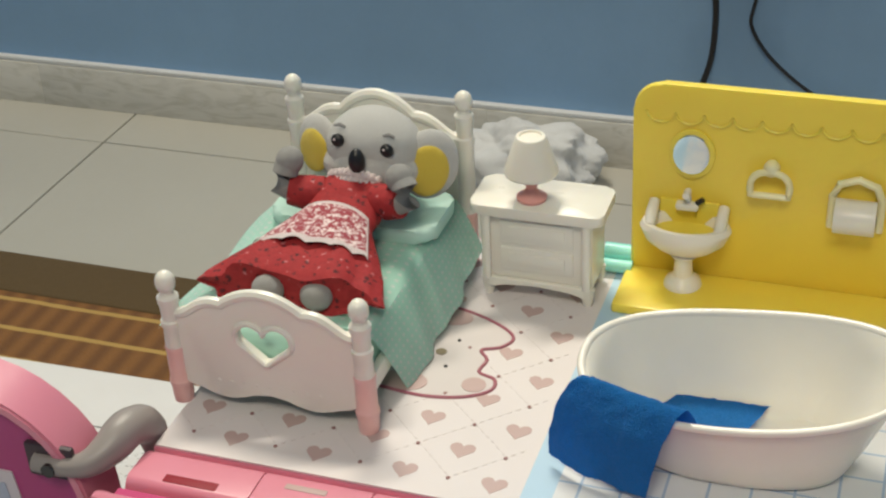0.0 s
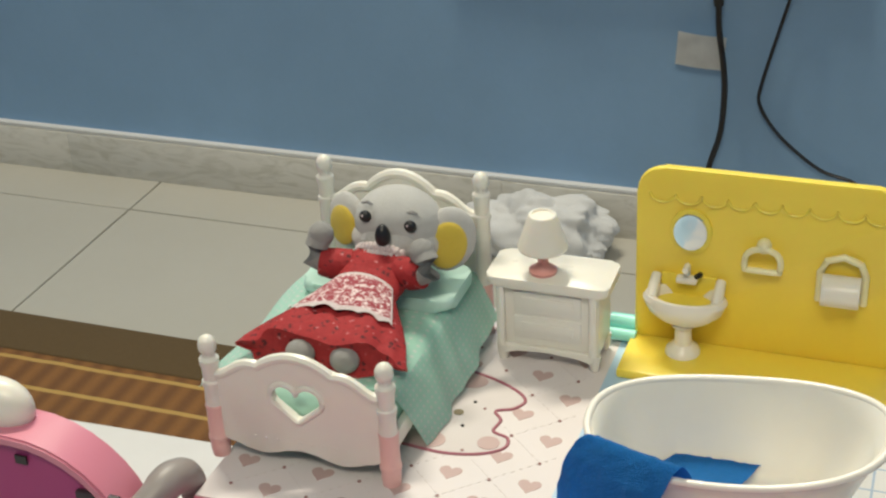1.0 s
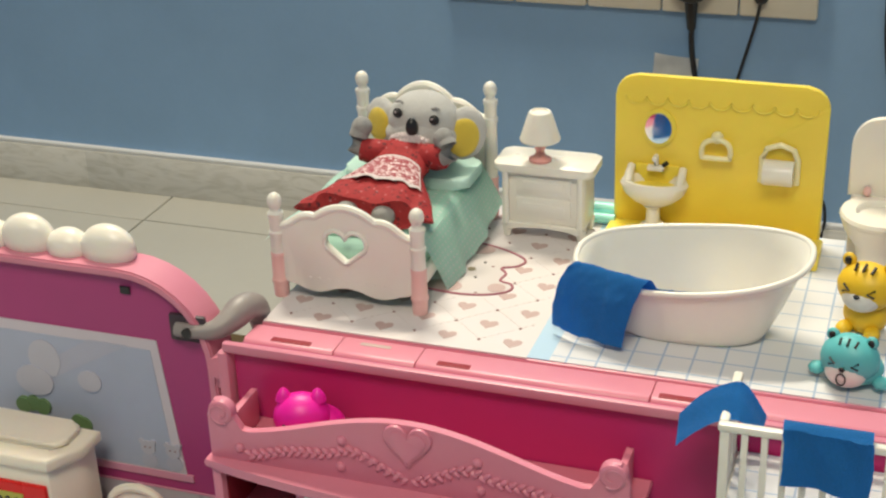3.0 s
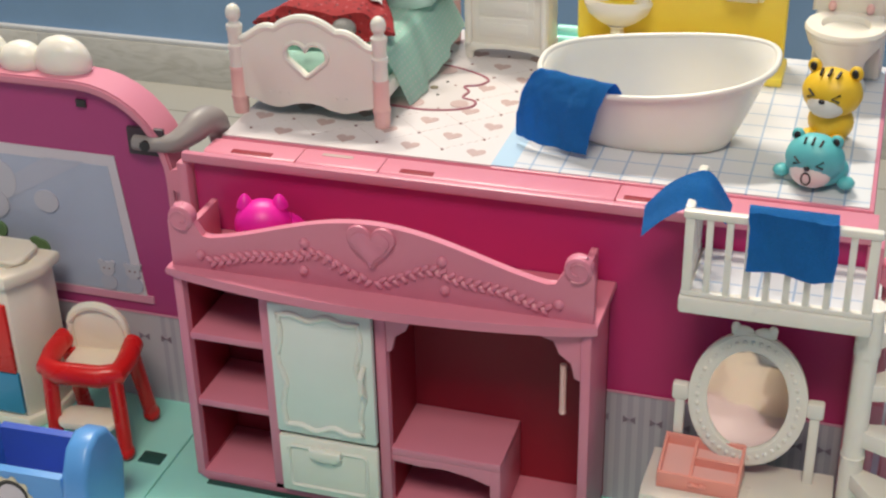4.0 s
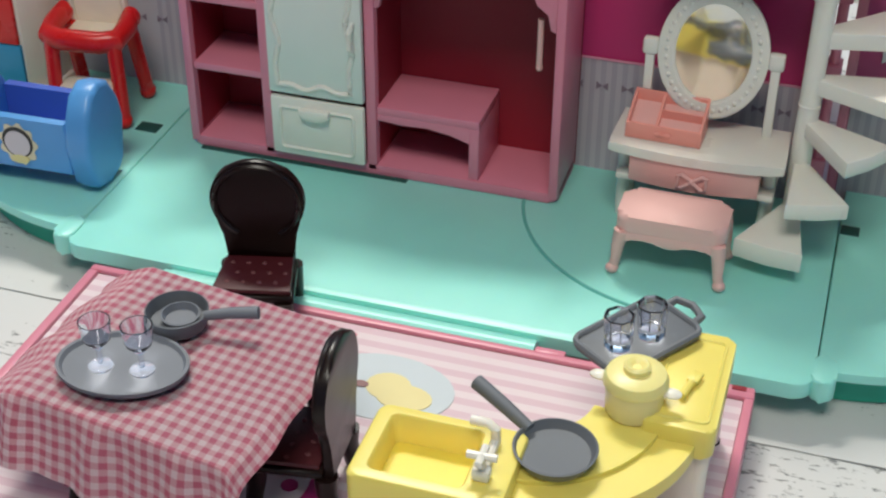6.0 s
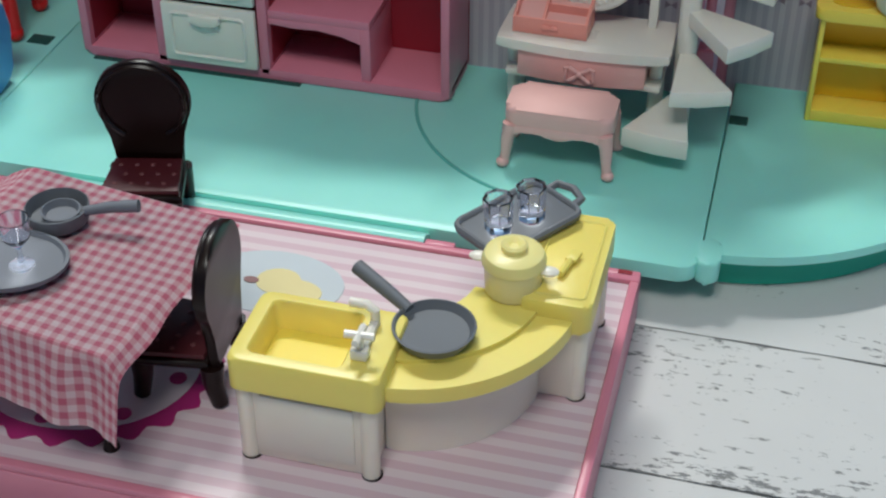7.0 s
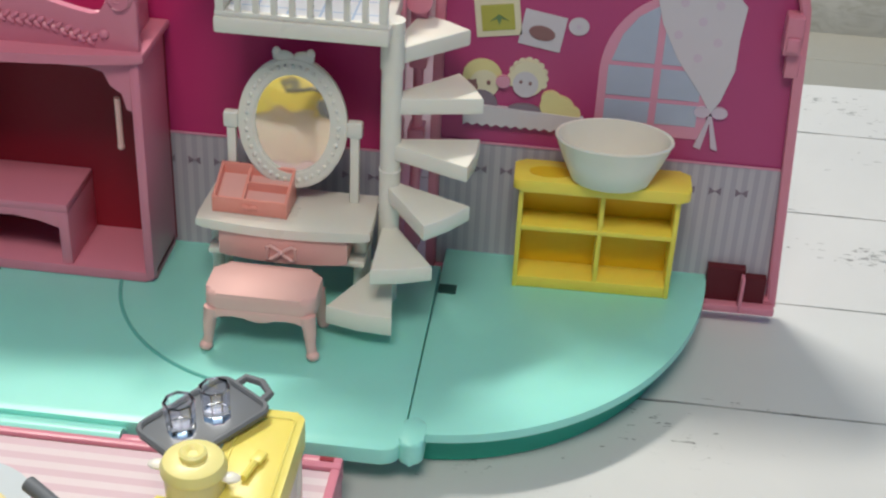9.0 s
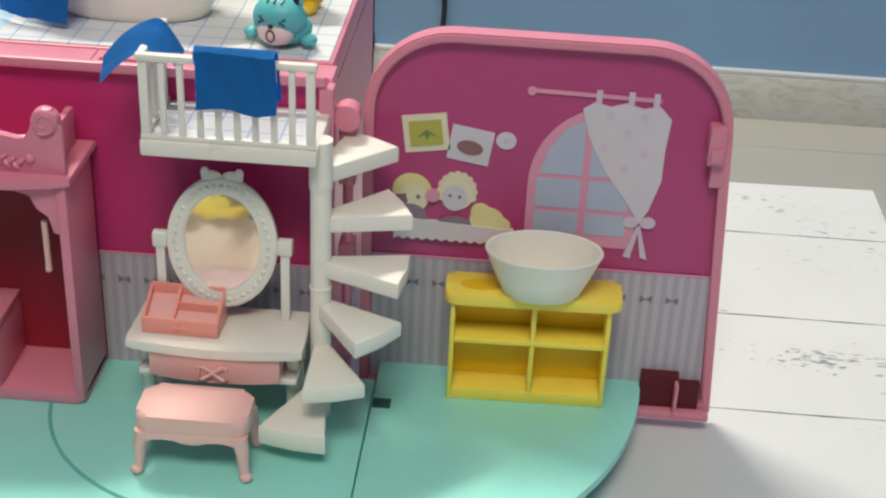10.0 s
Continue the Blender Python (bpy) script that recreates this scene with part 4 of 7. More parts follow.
# ---- upper floor: bed, doll, nightstand, lamp ----
def scallop_board(x0, x1, z0, zs, zm, n=40):
    """Outline of a bed board: wavy arched top, slightly wavy bottom."""
    pts = [(x0 + (x1 - x0) * i / 20, z0 + 0.0022 * math.cos(4 * math.pi * i / 20)) for i in range(21)]
    for i in range(n + 1):
        u = 1 - i / n
        c = abs(u - 0.5) * 2
        if c < 0.45:
            z = zm - (zm - zs) * 0.55 * (c / 0.45) ** 2
        else:
            w = (c - 0.45) / 0.55
            z = zs + (zm - zs) * 0.45 * (1 - w) ** 1.2 + 0.0016 * math.sin(math.pi * w * 1.6)
        pts.append((x0 + (x1 - x0) * u, z))
    return pts


BX, BY0, BY1 = -0.168, 0.342, 0.4495
bed = thing("toy_bed", pose(BX, BY0, DZ), "white toy bed with pink leg bands and a heart cut-out", "bed")


def bed_post(bm, x, y, top):
    lathe(bm, [(0.0033, 0.0), (0.0036, 0.003), (0.0036, 0.006), (0.0034, 0.007)], (x, y, 0), 16, mi=1)
    lathe(bm, [(0.0040, 0.0068), (0.0040, 0.0085), (0.0036, 0.009), (0.0035, 0.020), (0.0037, 0.0215), (0.0034, 0.022)], (x, y, 0), 16, mi=1)
    h = top - 0.0095
    lathe(bm, [(0.0034, 0.022), (0.0031, h - 0.012), (0.0036, h - 0.011), (0.0036, h - 0.009), (0.0030, h - 0.0085), (0.0032, h - 0.003), (0.0036, h - 0.002), (0.0036, h), (0.0024, h + 0.001), (0.0022, h + 0.0022)], (x, y, 0), 16)
    ball(bm, (x, y, top - 0.0042), (0.0034, 0.0034, 0.0042), 14)


for y, top in ((0.0, 0.0505), (BY1 - BY0, 0.0715)):
    for x in (-0.0335, 0.0335):
        bm = BM(); bed_post(bm, x, y, top)
        part("post", bm, [WHITE, PALEPINK], bed, "turned white post with pink lower band")
bm = BM(); prism(bm, scallop_board(-0.031, 0.031, 0.0065, 0.0375, 0.0475), -0.0016, 0.0016, "y", 0.0006)
foot = part("footboard", bm, WHITE, bed, "white arched footboard")
def wide_heart(w):
    """Two round lobes running straight to a blunt point."""
    r = w * 0.265
    cx, cz = w * 0.235, 0.0305
    right = [(cx + r * math.cos(radians(a)), cz + r * math.sin(radians(a))) for a in range(150, -41, -14)]
    return [(0.0, cz + r * 0.30)] + right + [(w * 0.035, cz - w * 0.49), (-w * 0.035, cz - w * 0.49)] + [(-p, q) for p, q in right[::-1]]


hole = BM(); prism(hole, wide_heart(0.0188), -0.01, 0.01, "y")
cutter_mesh = mesh_of("cut", hole, WHITE)
cutter = bpy.data.objects.new("cut", cutter_mesh)
scene.collection.objects.link(cutter)
cutter.matrix_basis = pose(BX, BY0, DZ)
bpy.context.view_layer.update()
md = foot.modifiers.new("cut", "BOOLEAN")
md.object, md.operation, md.solver = cutter, "DIFFERENCE", "EXACT"
bpy.context.view_layer.update()
cut_me = bpy.data.meshes.new_from_object(foot.evaluated_get(bpy.context.evaluated_depsgraph_get()))
foot.modifiers.clear()
foot.data = cut_me
cut_me.set_sharp_from_angle(angle=radians(38))
bpy.data.objects.remove(cutter)
bm = BM(); hp = wide_heart(0.0200); tube(bm, [(p, -0.0016, q) for p, q in hp + hp[:2]], 0.0011, 8)
part("heart_rim", bm, WHITE, bed, "raised heart-shaped rim")
top_pts = scallop_board(-0.031, 0.031, 0.0065, 0.0375, 0.0475)[21:]
bm = BM(); tube(bm, [(p, -0.0004, q - 0.0008) for p, q in top_pts], 0.0019, 8)
part("moulding", bm, WHITE, bed)
for i in range(9):
    bm = BM(); ball(bm, (-0.018 + i * 0.0045, -0.0014, 0.0115), (0.0010, 0.0004, 0.0006), 8)
    part("bead", bm, WHITE, bed)
YB = BY1 - BY0
bm = BM(); prism(bm, scallop_board(-0.031, 0.031, 0.008, 0.0545, 0.0680), YB - 0.0016, YB + 0.0016, "y", 0.0006)
part("headboard", bm, WHITE, bed, "white arched headboard")
hb = scallop_board(-0.031, 0.031, 0.008, 0.0545, 0.0680)[21:]
bm = BM(); tube(bm, [(p, YB - 0.0006, q - 0.0008) for p, q in hb], 0.0021, 8)
part("moulding", bm, WHITE, bed)
bm = BM(); tube(bm, [(p * 0.86, YB - 0.0014, q - 0.0068) for p, q in hb], 0.0013, 8)
part("moulding", bm, WHITE, bed)
for x in (-0.0318, 0.0318):
    bm = BM(); box(bm, x - 0.0015, x + 0.0015, 0.003, YB - 0.003, 0.009, 0.016, 0.0006)
    part("side_rail", bm, WHITE, bed)
bm = BM(); box(bm, -0.030, 0.030, 0.0025, YB - 0.0025, 0.010, 0.0275, 0.004, 3)
part("mattress", bm, plastic("mint_mattress", (0.36, 0.60, 0.50), 0.8), bed, "mint green mattress")

sheet_thing = thing("bed_sheet", pose(0, 0, 0), "mint green dotted sheet draped over the bed side", "bedding")


def drape(u, v):
    # u from beyond the far rail to the deck beside the bed, v from foot to head
    wave = 0.0010 * math.sin(v * 15 + u * 5) + 0.0006 * math.sin(v * 31)
    if u < 0.14:
        s = u / 0.14
        return (-0.2100 + 0.0100 * s + 0.004 * v * (1 - s), 0.3460 + 0.0060 * s + 0.0960 * v, 0.1815 + 0.0050 * s ** 0.6 + 0.0015 * math.sin(v * 11) * (1 - s))
    if u < 0.66:
        s = (u - 0.14) / 0.52
        return (-0.2000 + 0.0625 * s, 0.3520 + 0.0025 * s + (0.0960 - 0.004 * s) * v, 0.1866 + 0.0005 * math.sin(9 * s + 11 * v) - 0.0016 * max(0, (s - 0.88) / 0.12) ** 2)
    s = (u - 0.66) / 0.34
    x = -0.1375 + (0.0085 + 0.0030 * v) * s ** 0.9 + wave * s
    return (x, 0.3545 + 0.0920 * v + 0.0110 * s * (1 - v) - 0.007 * s * v, max(0.1850 - (0.0272 - 0.0120 * v ** 2) * s ** 1.1, DZ + 0.0004))


bm = BM(); sheet(bm, 36, 26, drape, 0.0007)
part("cloth", bm, SHEET, sheet_thing)
bm = BM()
for i in range(2):
    ball(bm, (-0.1665, 0.4240, 0.1908), (0.0300, 0.0165, 0.0040 if i else 0.0036), 24)
prism(bm, rounded(-0.1975, -0.1345, 0.4085, 0.4400, 0.006), 0.1873, 0.1928, "z", 0.0024, 4)
whole("pillow", bm, SHEET, "flat mint green dotted pillow under the doll's head", "pillow")

# the doll, one mesh: fur, dress, lace, felt, black
bm = BM()
ball(bm, (-0.1612, 0.4280, 0.2140), (0.0178, 0.0140, 0.0150), 36, 1)
ball(bm, (-0.1612, 0.4250, 0.2085), (0.0186, 0.0120, 0.0098), 32, 1)
ball(bm, (-0.1612, 0.4178, 0.2100), (0.0120, 0.0062, 0.0078), 24, 1)
ball(bm, (-0.1613, 0.4112, 0.2165), (0.0030, 0.0030, 0.0050), 16, 4)
for k, ex, ez in ((-1, -0.1702, 0.2212), (1, -0.1520, 0.2192)):
    ball(bm, (ex, 0.4166, ez), (0.0025, 0.0018, 0.0025), 16, 4)
    # white dot painted as a glint on each eye
    ball(bm, (ex - 0.0006, 0.4150, ez + 0.0009), (0.0005, 0.0004, 0.0005), 8, 6)
    tube(bm, [(ex - 0.0016, 0.4176 + 0.0006, ez + 0.0048), (ex + 0.0006, 0.4180, ez + 0.0056), (ex + 0.0024, 0.4186, ez + 0.0044)], [0.0005, 0.0007, 0.0005], 6, 0)
for k, ex, ez, sc2 in ((-1, -0.1832, 0.2125, 0.90), (1, -0.1412, 0.2092, 1.06)):
    r = Matrix.Rotation(radians(k * 16), 4, "Z") @ Matrix.Rotation(radians(k * 14), 4, "Y") @ Matrix.Rotation(radians(-12), 4, "X")
    ball(bm, (ex, 0.4285, ez), (0.0100 * sc2, 0.0042, 0.0122 * sc2), 28, 1, r)
    ball(bm, (ex + k * 0.0006, 0.4252, ez - 0.0010), (0.0072 * sc2, 0.0022, 0.0090 * sc2), 24, 3, r)
# dress: fitted bodice, flared and folded skirt
rings = []
NR = 64
for s, (cx, y, z, rx, rz) in enumerate(((-0.1640, 0.4138, 0.2062, 0.0085, 0.0050), (-0.1640, 0.4095, 0.2045, 0.0128, 0.0074), (-0.1642, 0.4035, 0.2010, 0.0140, 0.0080), (-0.1645, 0.3965, 0.1985, 0.0128, 0.0076),
                                        (-0.1652, 0.3900, 0.1970, 0.0168, 0.0080), (-0.1662, 0.3825, 0.1960, 0.0220, 0.0084), (-0.1672, 0.3740, 0.1950, 0.0272, 0.0082), (-0.1680, 0.3635, 0.1945, 0.0312, 0.0078), (-0.1680, 0.3608, 0.1938, 0.0322, 0.0072), (-0.1680, 0.3614, 0.1933, 0.0290, 0.0048))):
    ring = []
    f0 = max(0, s - 2.5) / 5.5
    for i in range(NR):
        a = 2 * math.pi * i / NR
        f = 1 + (0.16 * math.sin(6 * a + 0.5 + s * 0.16) + 0.11 * math.sin(11 * a + s * 0.25 + 1)) * f0
        f += 0.05 * noise.noise(Vector((math.cos(a) * 3, math.sin(a) * 3, s * 0.7)))
        sag = 0.0045 * f0 * max(0.0, -math.cos(a)) ** 2
        ring.append(bm.verts.new((cx + rx * (1 + (f - 1) * 0.35) * math.cos(a), y - 0.0016 * math.sin(5 * a + 1) * (s > 5), max(z - sag * 0.3 + rz * f * math.sin(a), 0.1872))))
    rings.append(ring)
for a, b2 in zip(rings, rings[1:]):
    for i in range(NR):
        bm.faces.new((a[i], a[(i + 1) % NR], b2[(i + 1) % NR], b2[i])).material_index = 2
bm.faces.new(rings[-1]).material_index = 2
bm.faces.new(rings[0][::-1]).material_index = 2
# sleeves, arms bent up beside the chin
for k, sx, ex, hx, hz in ((-1, -0.1735, -0.1868, -0.1862, 0.2150), (1, -0.1540, -0.1420, -0.1440, 0.2130)):
    tube(bm, [(sx, 0.4085, 0.2040), (sx + k * 0.0060, 0.4065, 0.2045), (ex - k * 0.0015, 0.4055, 0.2055)], [0.0060, 0.0062, 0.0054], 16, 2)
    tube(bm, [(ex - k * 0.0030, 0.4055, 0.2050), (ex + k * 0.0010, 0.4050, 0.2070), (ex, 0.4062, 0.2115), (hx, 0.4080, hz)], [0.0040, 0.0046, 0.0046, 0.0044], 18, 0)
    ball(bm, (hx - k * 0.0006, 0.4084, hz + 0.0005), (0.0050, 0.0050, 0.0052), 20, 0)
for fx in (-0.1748, -0.1574):
    ball(bm, (fx, 0.3604, 0.1936), (0.0056, 0.0046, 0.0050), 18, 0)
# ruffled collar and apron of lace
for row in range(2):
    for i in range(22):
        u = -1 + i / 10.5
        ball(bm, (-0.1632 + 0.0092 * u, 0.4100 - 0.0012 * row + 0.0022 * u * u, 0.2122 - 0.0030 * u * u - 0.0020 * row), (0.0012, 0.0019, 0.0015 + 0.0007 * (i % 2)), 8, 6)


def apron(u, v):
    a = radians(24 + 132 * u)
    y = 0.3972 - 0.0215 * v
    rx, rz = 0.0136 + 0.0098 * v, 0.0090 + 0.0006 * math.sin(u * 20 + 2 * v) * v
    scal = 0.0018 * abs(math.sin(u * math.pi * 6)) * max(0, v - 0.8) * 5
    return (-0.1650 - 0.0010 * v + rx * math.cos(a), y + scal - 0.0018 * (1 - math.cos(a) ** 2) * v, 0.1990 - 0.0026 * v + rz * math.sin(a))


NU, NV = 36, 14
grid = [[bm.verts.new(apron(a / NU, b2 / NV)) for b2 in range(NV + 1)] for a in range(NU + 1)]
for i in range(NU):
    for j in range(NV):
        bm.faces.new((grid[i][j], grid[i + 1][j], grid[i + 1][j + 1], grid[i][j + 1])).material_index = 6 if j > 11 or i in (0, NU - 1) or j == 0 else 5
whole("koala_doll", bm, [GREYFUR, FURPALE, DRESS, YELLOWFELT, BLACK, LACE, LACEWHITE], "grey koala doll in a red flowered dress lying on the bed", "doll")

NS = pose(-0.1023, 0.4283, DZ) @ Matrix.Diagonal((1.0, 0.85, 1.12, 1))
ns = thing("nightstand", NS, "white toy nightstand with two moulded drawers", "nightstand")
bm = BM(); box(bm, -0.0205, 0.0205, 0.0015, 0.024, 0.006, 0.031, 0.0008)
part("body", bm, WHITE, ns)
bm = BM(); prism(bm, rounded(-0.0245, 0.0245, -0.002, 0.0265, 0.004), 0.031, 0.0345, "z", 0.0009)
part("top", bm, WHITE, ns)
bm = BM(); prism(bm, [(-0.0205, 0.0075), (-0.0175, 0.0035), (-0.012, 0.0055), (0, 0.006), (0.012, 0.0055), (0.0175, 0.0035), (0.0205, 0.0075)], -0.0006, 0.0015, "y", 0.0003)
part("apron", bm, WHITE, ns)
for z0 in (0.0105, 0.0205):
    bm = BM(); box(bm, -0.0135, 0.0135, 0.0008, 0.0020, z0, z0 + 0.0085, 0.0005)
    d = part("drawer", bm, WHITE, ns)
    bm = BM(); box(bm, -0.0105, 0.0105, 0.0003, 0.0012, z0 + 0.002, z0 + 0.0065, 0.0004)
    part("moulding", bm, WHITE, d)
for x in (-0.0185, 0.0185):
    for y in (0.0025, 0.0225):
        bm = BM(); lathe(bm, [(0.0016, 0), (0.0024, 0.003), (0.0028, 0.0065)], (x, y, 0), 10)
        part("leg", bm, WHITE, ns)
    bm = BM(); tube(bm, [(x, -0.0002, 0.007), (x, -0.0002, 0.031)], 0.0017, 8)
    part("corner_post", bm, WHITE, ns)

lamp = thing("table_lamp", pose(-0.1055, 0.4355, DZ + 0.0388) @ Matrix.Scale(0.95, 4), "white toy lamp with a pink turned base on the nightstand", "lamp")
bm = BM(); lathe(bm, [(0.0056, 0), (0.0058, 0.0012), (0.0030, 0.0028), (0.0020, 0.0050), (0.0032, 0.0078), (0.0034, 0.0090), (0.0020, 0.0110), (0.0015, 0.014)], seg=22)
part("base", bm, plastic("salmon_plastic", (0.78, 0.36, 0.33)), lamp, "pink turned base")
bm = BM(); lathe(bm, [(0.0100, 0.0112), (0.0103, 0.0122), (0.0098, 0.0134), (0.0060, 0.0252), (0.0054, 0.0262), (0.0043, 0.0264), (0.0041, 0.0256)], seg=30)
part("shade", bm, WARMWHITE, lamp, "white conical shade")

# ---- upper floor: bathroom ----
yw = thing("bathroom_wall", pose(-0.0240, 0.4560, DZ) @ Matrix.Diagonal((0.965, 1, 0.94, 1)), "yellow toy bathroom wall with moulded fittings", "toy wall")
bm = BM(); prism(bm, rounded(-0.0515, 0.0515, 0.0, 0.0835, 0.011, 7, "0011"), 0.0, 0.0035, "y", 0.0012)
part("panel", bm, YELLOW, yw)
bm = BM(); box(bm, -0.0525, 0.0535, -0.0280, 0.0, 0.0, 0.0042, 0.001)
part("base", bm, YELLOW, yw)
bm = BM()
n = 9
for i in range(n):
    cx = -0.0465 + 0.093 * (i + 0.5) / n
    tube(bm, [(cx + 0.0052 * math.cos(radians(a)), -0.0002, 0.0725 + 0.0042 * math.sin(radians(a))) for a in range(180, 361, 20)], 0.0006, 6)
part("scalloped_trim", bm, YELLOW, yw, "moulded scalloped trim")
bm = BM(); lathe(bm, [(0.0084, 0.0006), (0.0084, -0.0012), (0.0070, -0.0016)], (-0.0295, 0, 0.0565), 30, sx=1, sy=1.2, axis="y")
mf = part("mirror_frame", bm, YELLOW, yw)
bm = BM(); lathe(bm, [(0.0070, -0.0014), (0.0066, -0.0021)], (-0.0295, 0, 0.0565), 30, sx=1, sy=1.2, axis="y")
part("mirror", bm, MIRROR, mf, "small oval mirror")
bm = BM()
lathe(bm, [(0.0072, 0.0042), (0.0066, 0.0062), (0.0036, 0.0085), (0.0032, 0.016), (0.005, 0.0175)], (-0.0295, -0.0085, 0), 22)
part("pedestal", bm, WARMWHITE, yw, "white basin pedestal")
bm = BM()
lathe(bm, [(0.0048, 0.0170), (0.0090, 0.0195), (0.0132, 0.0235), (0.0152, 0.0288), (0.0142, 0.0310), (0.0120, 0.0310), (0.0108, 0.0285), (0.010, 0.0262)], (-0.0295, -0.0075, 0), 30, sx=1.12, sy=0.68)
part("basin", bm, WARMWHITE, yw, "white wash basin")
# flat yellow disc added as the basin's inside
bm = BM(); prism(bm, oval(-0.0295, -0.0075, 0.0125, 0.0074, 24), 0.0262, 0.0272, "z")
part("basin_floor", bm, YELLOW, yw, "yellow basin floor")
for x in (-0.0425, -0.0165):
    bm = BM(); tube(bm, [(x, -0.001, 0.0350), (x, -0.0065, 0.0325), (x * 0.98 - 0.0006, -0.0110, 0.0298)], [0.0020, 0.0023, 0.0020], 12)
    part("basin_arm", bm, WARMWHITE, yw, "white rounded basin arm")
bm = BM(); box(bm, -0.0405, -0.0185, -0.0015, 0.0, 0.0235, 0.0365, 0.0005)
part("basin_back", bm, YELLOW, yw)
bm = BM(); box(bm, -0.034, -0.0255, -0.006, -0.002, 0.0345, 0.0375, 0.001); tube(bm, [(-0.0297, -0.003, 0.036), (-0.0297, -0.004, 0.0425), (-0.0297, -0.0085, 0.0425)], 0.0013, 8)
part("tap", bm, WARMWHITE, yw, "white tap")
bm = BM(); tube(bm, [(-0.0262, -0.004, 0.0375), (-0.0240, -0.0042, 0.0395)], 0.0011, 8)
part("tap_lever", bm, BLACK, yw, "dark chipped tap lever")
bm = BM(); ball(bm, (-0.0005, -0.0018, 0.0545), (0.0030, 0.0036, 0.0032), 14)
tube(bm, [(-0.0005 + 0.0078 * math.sin(radians(a)) * (1.0 + 0.1 * math.cos(radians(a * 2))), -0.0040, 0.0475 + 0.0066 * math.cos(radians(a))) if abs(a - 180) > 60 else (-0.0005 + 0.0078 * math.sin(radians(a)), -0.0040, 0.0442) for a in range(0, 361, 15)], 0.0013, 8)
part("towel_ring", bm, PALELEMON, yw, "pale yellow towel ring")
bm = BM(); tube(bm, [(0.0215, -0.0015, 0.0330), (0.0215, -0.0015, 0.0460), (0.0235, -0.0015, 0.0510), (0.0300, -0.0015, 0.0535), (0.0365, -0.0015, 0.0510), (0.0385, -0.0015, 0.0460), (0.0385, -0.0015, 0.0330)], 0.0015, 8)
part("roll_holder", bm, PALELEMON, yw, "pale yellow paper holder")
bm = BM(); lathe(bm, [(0.0062, -0.0072), (0.0064, -0.0066), (0.0064, 0.0066), (0.0062, 0.0072)], (0.0300, -0.0050, 0.0400), 20, axis="x")
part("paper_roll", bm, WARMWHITE, yw, "white paper roll")


def tub_rim(a):
    # slipper bath: right end rises; the back is raised to fit the camera's view
    return 0.0325 + 0.0045 * math.sin(a) + 0.0045 * math.cos(a) + 0.0030 * math.cos(a) ** 2


tub = thing("bathtub", pose(-0.0195, 0.3600, DZ, 0, 0, 2) @ Matrix.Diagonal((0.98, 0.91, 1, 1)), "white glossy toy slipper bathtub", "bathtub")
bm = BM()
prof = [(0.60, 0.0, 0), (0.66, 0.0015, 0), (0.70, 0.12, 1), (0.80, 0.40, 1), (0.92, 0.80, 1), (0.985, 0.95, 1), (1.02, 0.985, 1), (1.02, 1.0, 1), (0.985, 1.01, 1), (0.955, 0.985, 1), (0.90, 0.80, 1), (0.80, 0.45, 1), (0.68, 0.16, 1), (0.55, 0.09, 1), (0.02, 0.08, 1)]
rows = []
for r, h, f in prof:
    row = []
    for i in range(56):
        a = 2 * math.pi * i / 56
        z = h * tub_rim(a) if f else h
        sup = (abs(math.cos(a)) ** 2.4 + abs(math.sin(a)) ** 2.4) ** (-1 / 2.4)
        row.append(bm.verts.new((0.0498 * r * sup * math.cos(a) + 0.002 * (r - 0.6), 0.0268 * r * sup * math.sin(a), z)))
    rows.append(row)
for a, b2 in zip(rows, rows[1:]):
    for i in range(56):
        bm.faces.new((a[i], a[(i + 1) % 56], b2[(i + 1) % 56], b2[i]))
bm.faces.new(rows[0][::-1]); bm.faces.new(rows[-1])
part("shell", bm, plastic("glossy_white_enamel_plastic", (0.87, 0.83, 0.75), 0.2, sss=0.15), tub)

bm = BM()
ring = []
for i in range(58):
    a = 2 * math.pi * i / 56
    sup = (abs(math.cos(a)) ** 2.4 + abs(math.sin(a)) ** 2.4) ** (-1 / 2.4)
    ring.append((0.0498 * 1.002 * sup * math.cos(a) + 0.0008, 0.0268 * 1.002 * sup * math.sin(a), 0.998 * tub_rim(a)))
tube(bm, ring, 0.0014, 10)
part("rolled_rim", bm, plastic("glossy_white_rim_plastic", (0.87, 0.83, 0.755), 0.18), tub, "rolled white rim")

bt = thing("bath_towel", pose(0, 0, 0), "blue felt towel draped over the bathtub rim", "towel")


def tub_polar(x, y):
    # share of the way from the tub's middle to its rim, and the rim's height there
    dx, dy = (x + 0.0195) / 0.0488, (y - 0.3600) / 0.0244
    return (abs(dx) ** 2.4 + abs(dy) ** 2.4) ** (1 / 2.4), tub_rim(math.atan2(dy, dx))


def tub_inside(x, y):
    r, top = tub_polar(x, y)
    wall = [(0.0, 0.08), (0.55, 0.10), (0.68, 0.18), (0.80, 0.47), (0.90, 0.82), (0.945, 1.03), (0.985, 1.07), (1.02, 1.07), (1.06, 0.98), (1.10, 0.0), (9.0, 0.0)]
    for (ra, ha), (rb, hb) in zip(wall, wall[1:]):
        if r <= rb:
            return DZ + top * (ha + (hb - ha) * (r - ra) / (rb - ra))
    return DZ


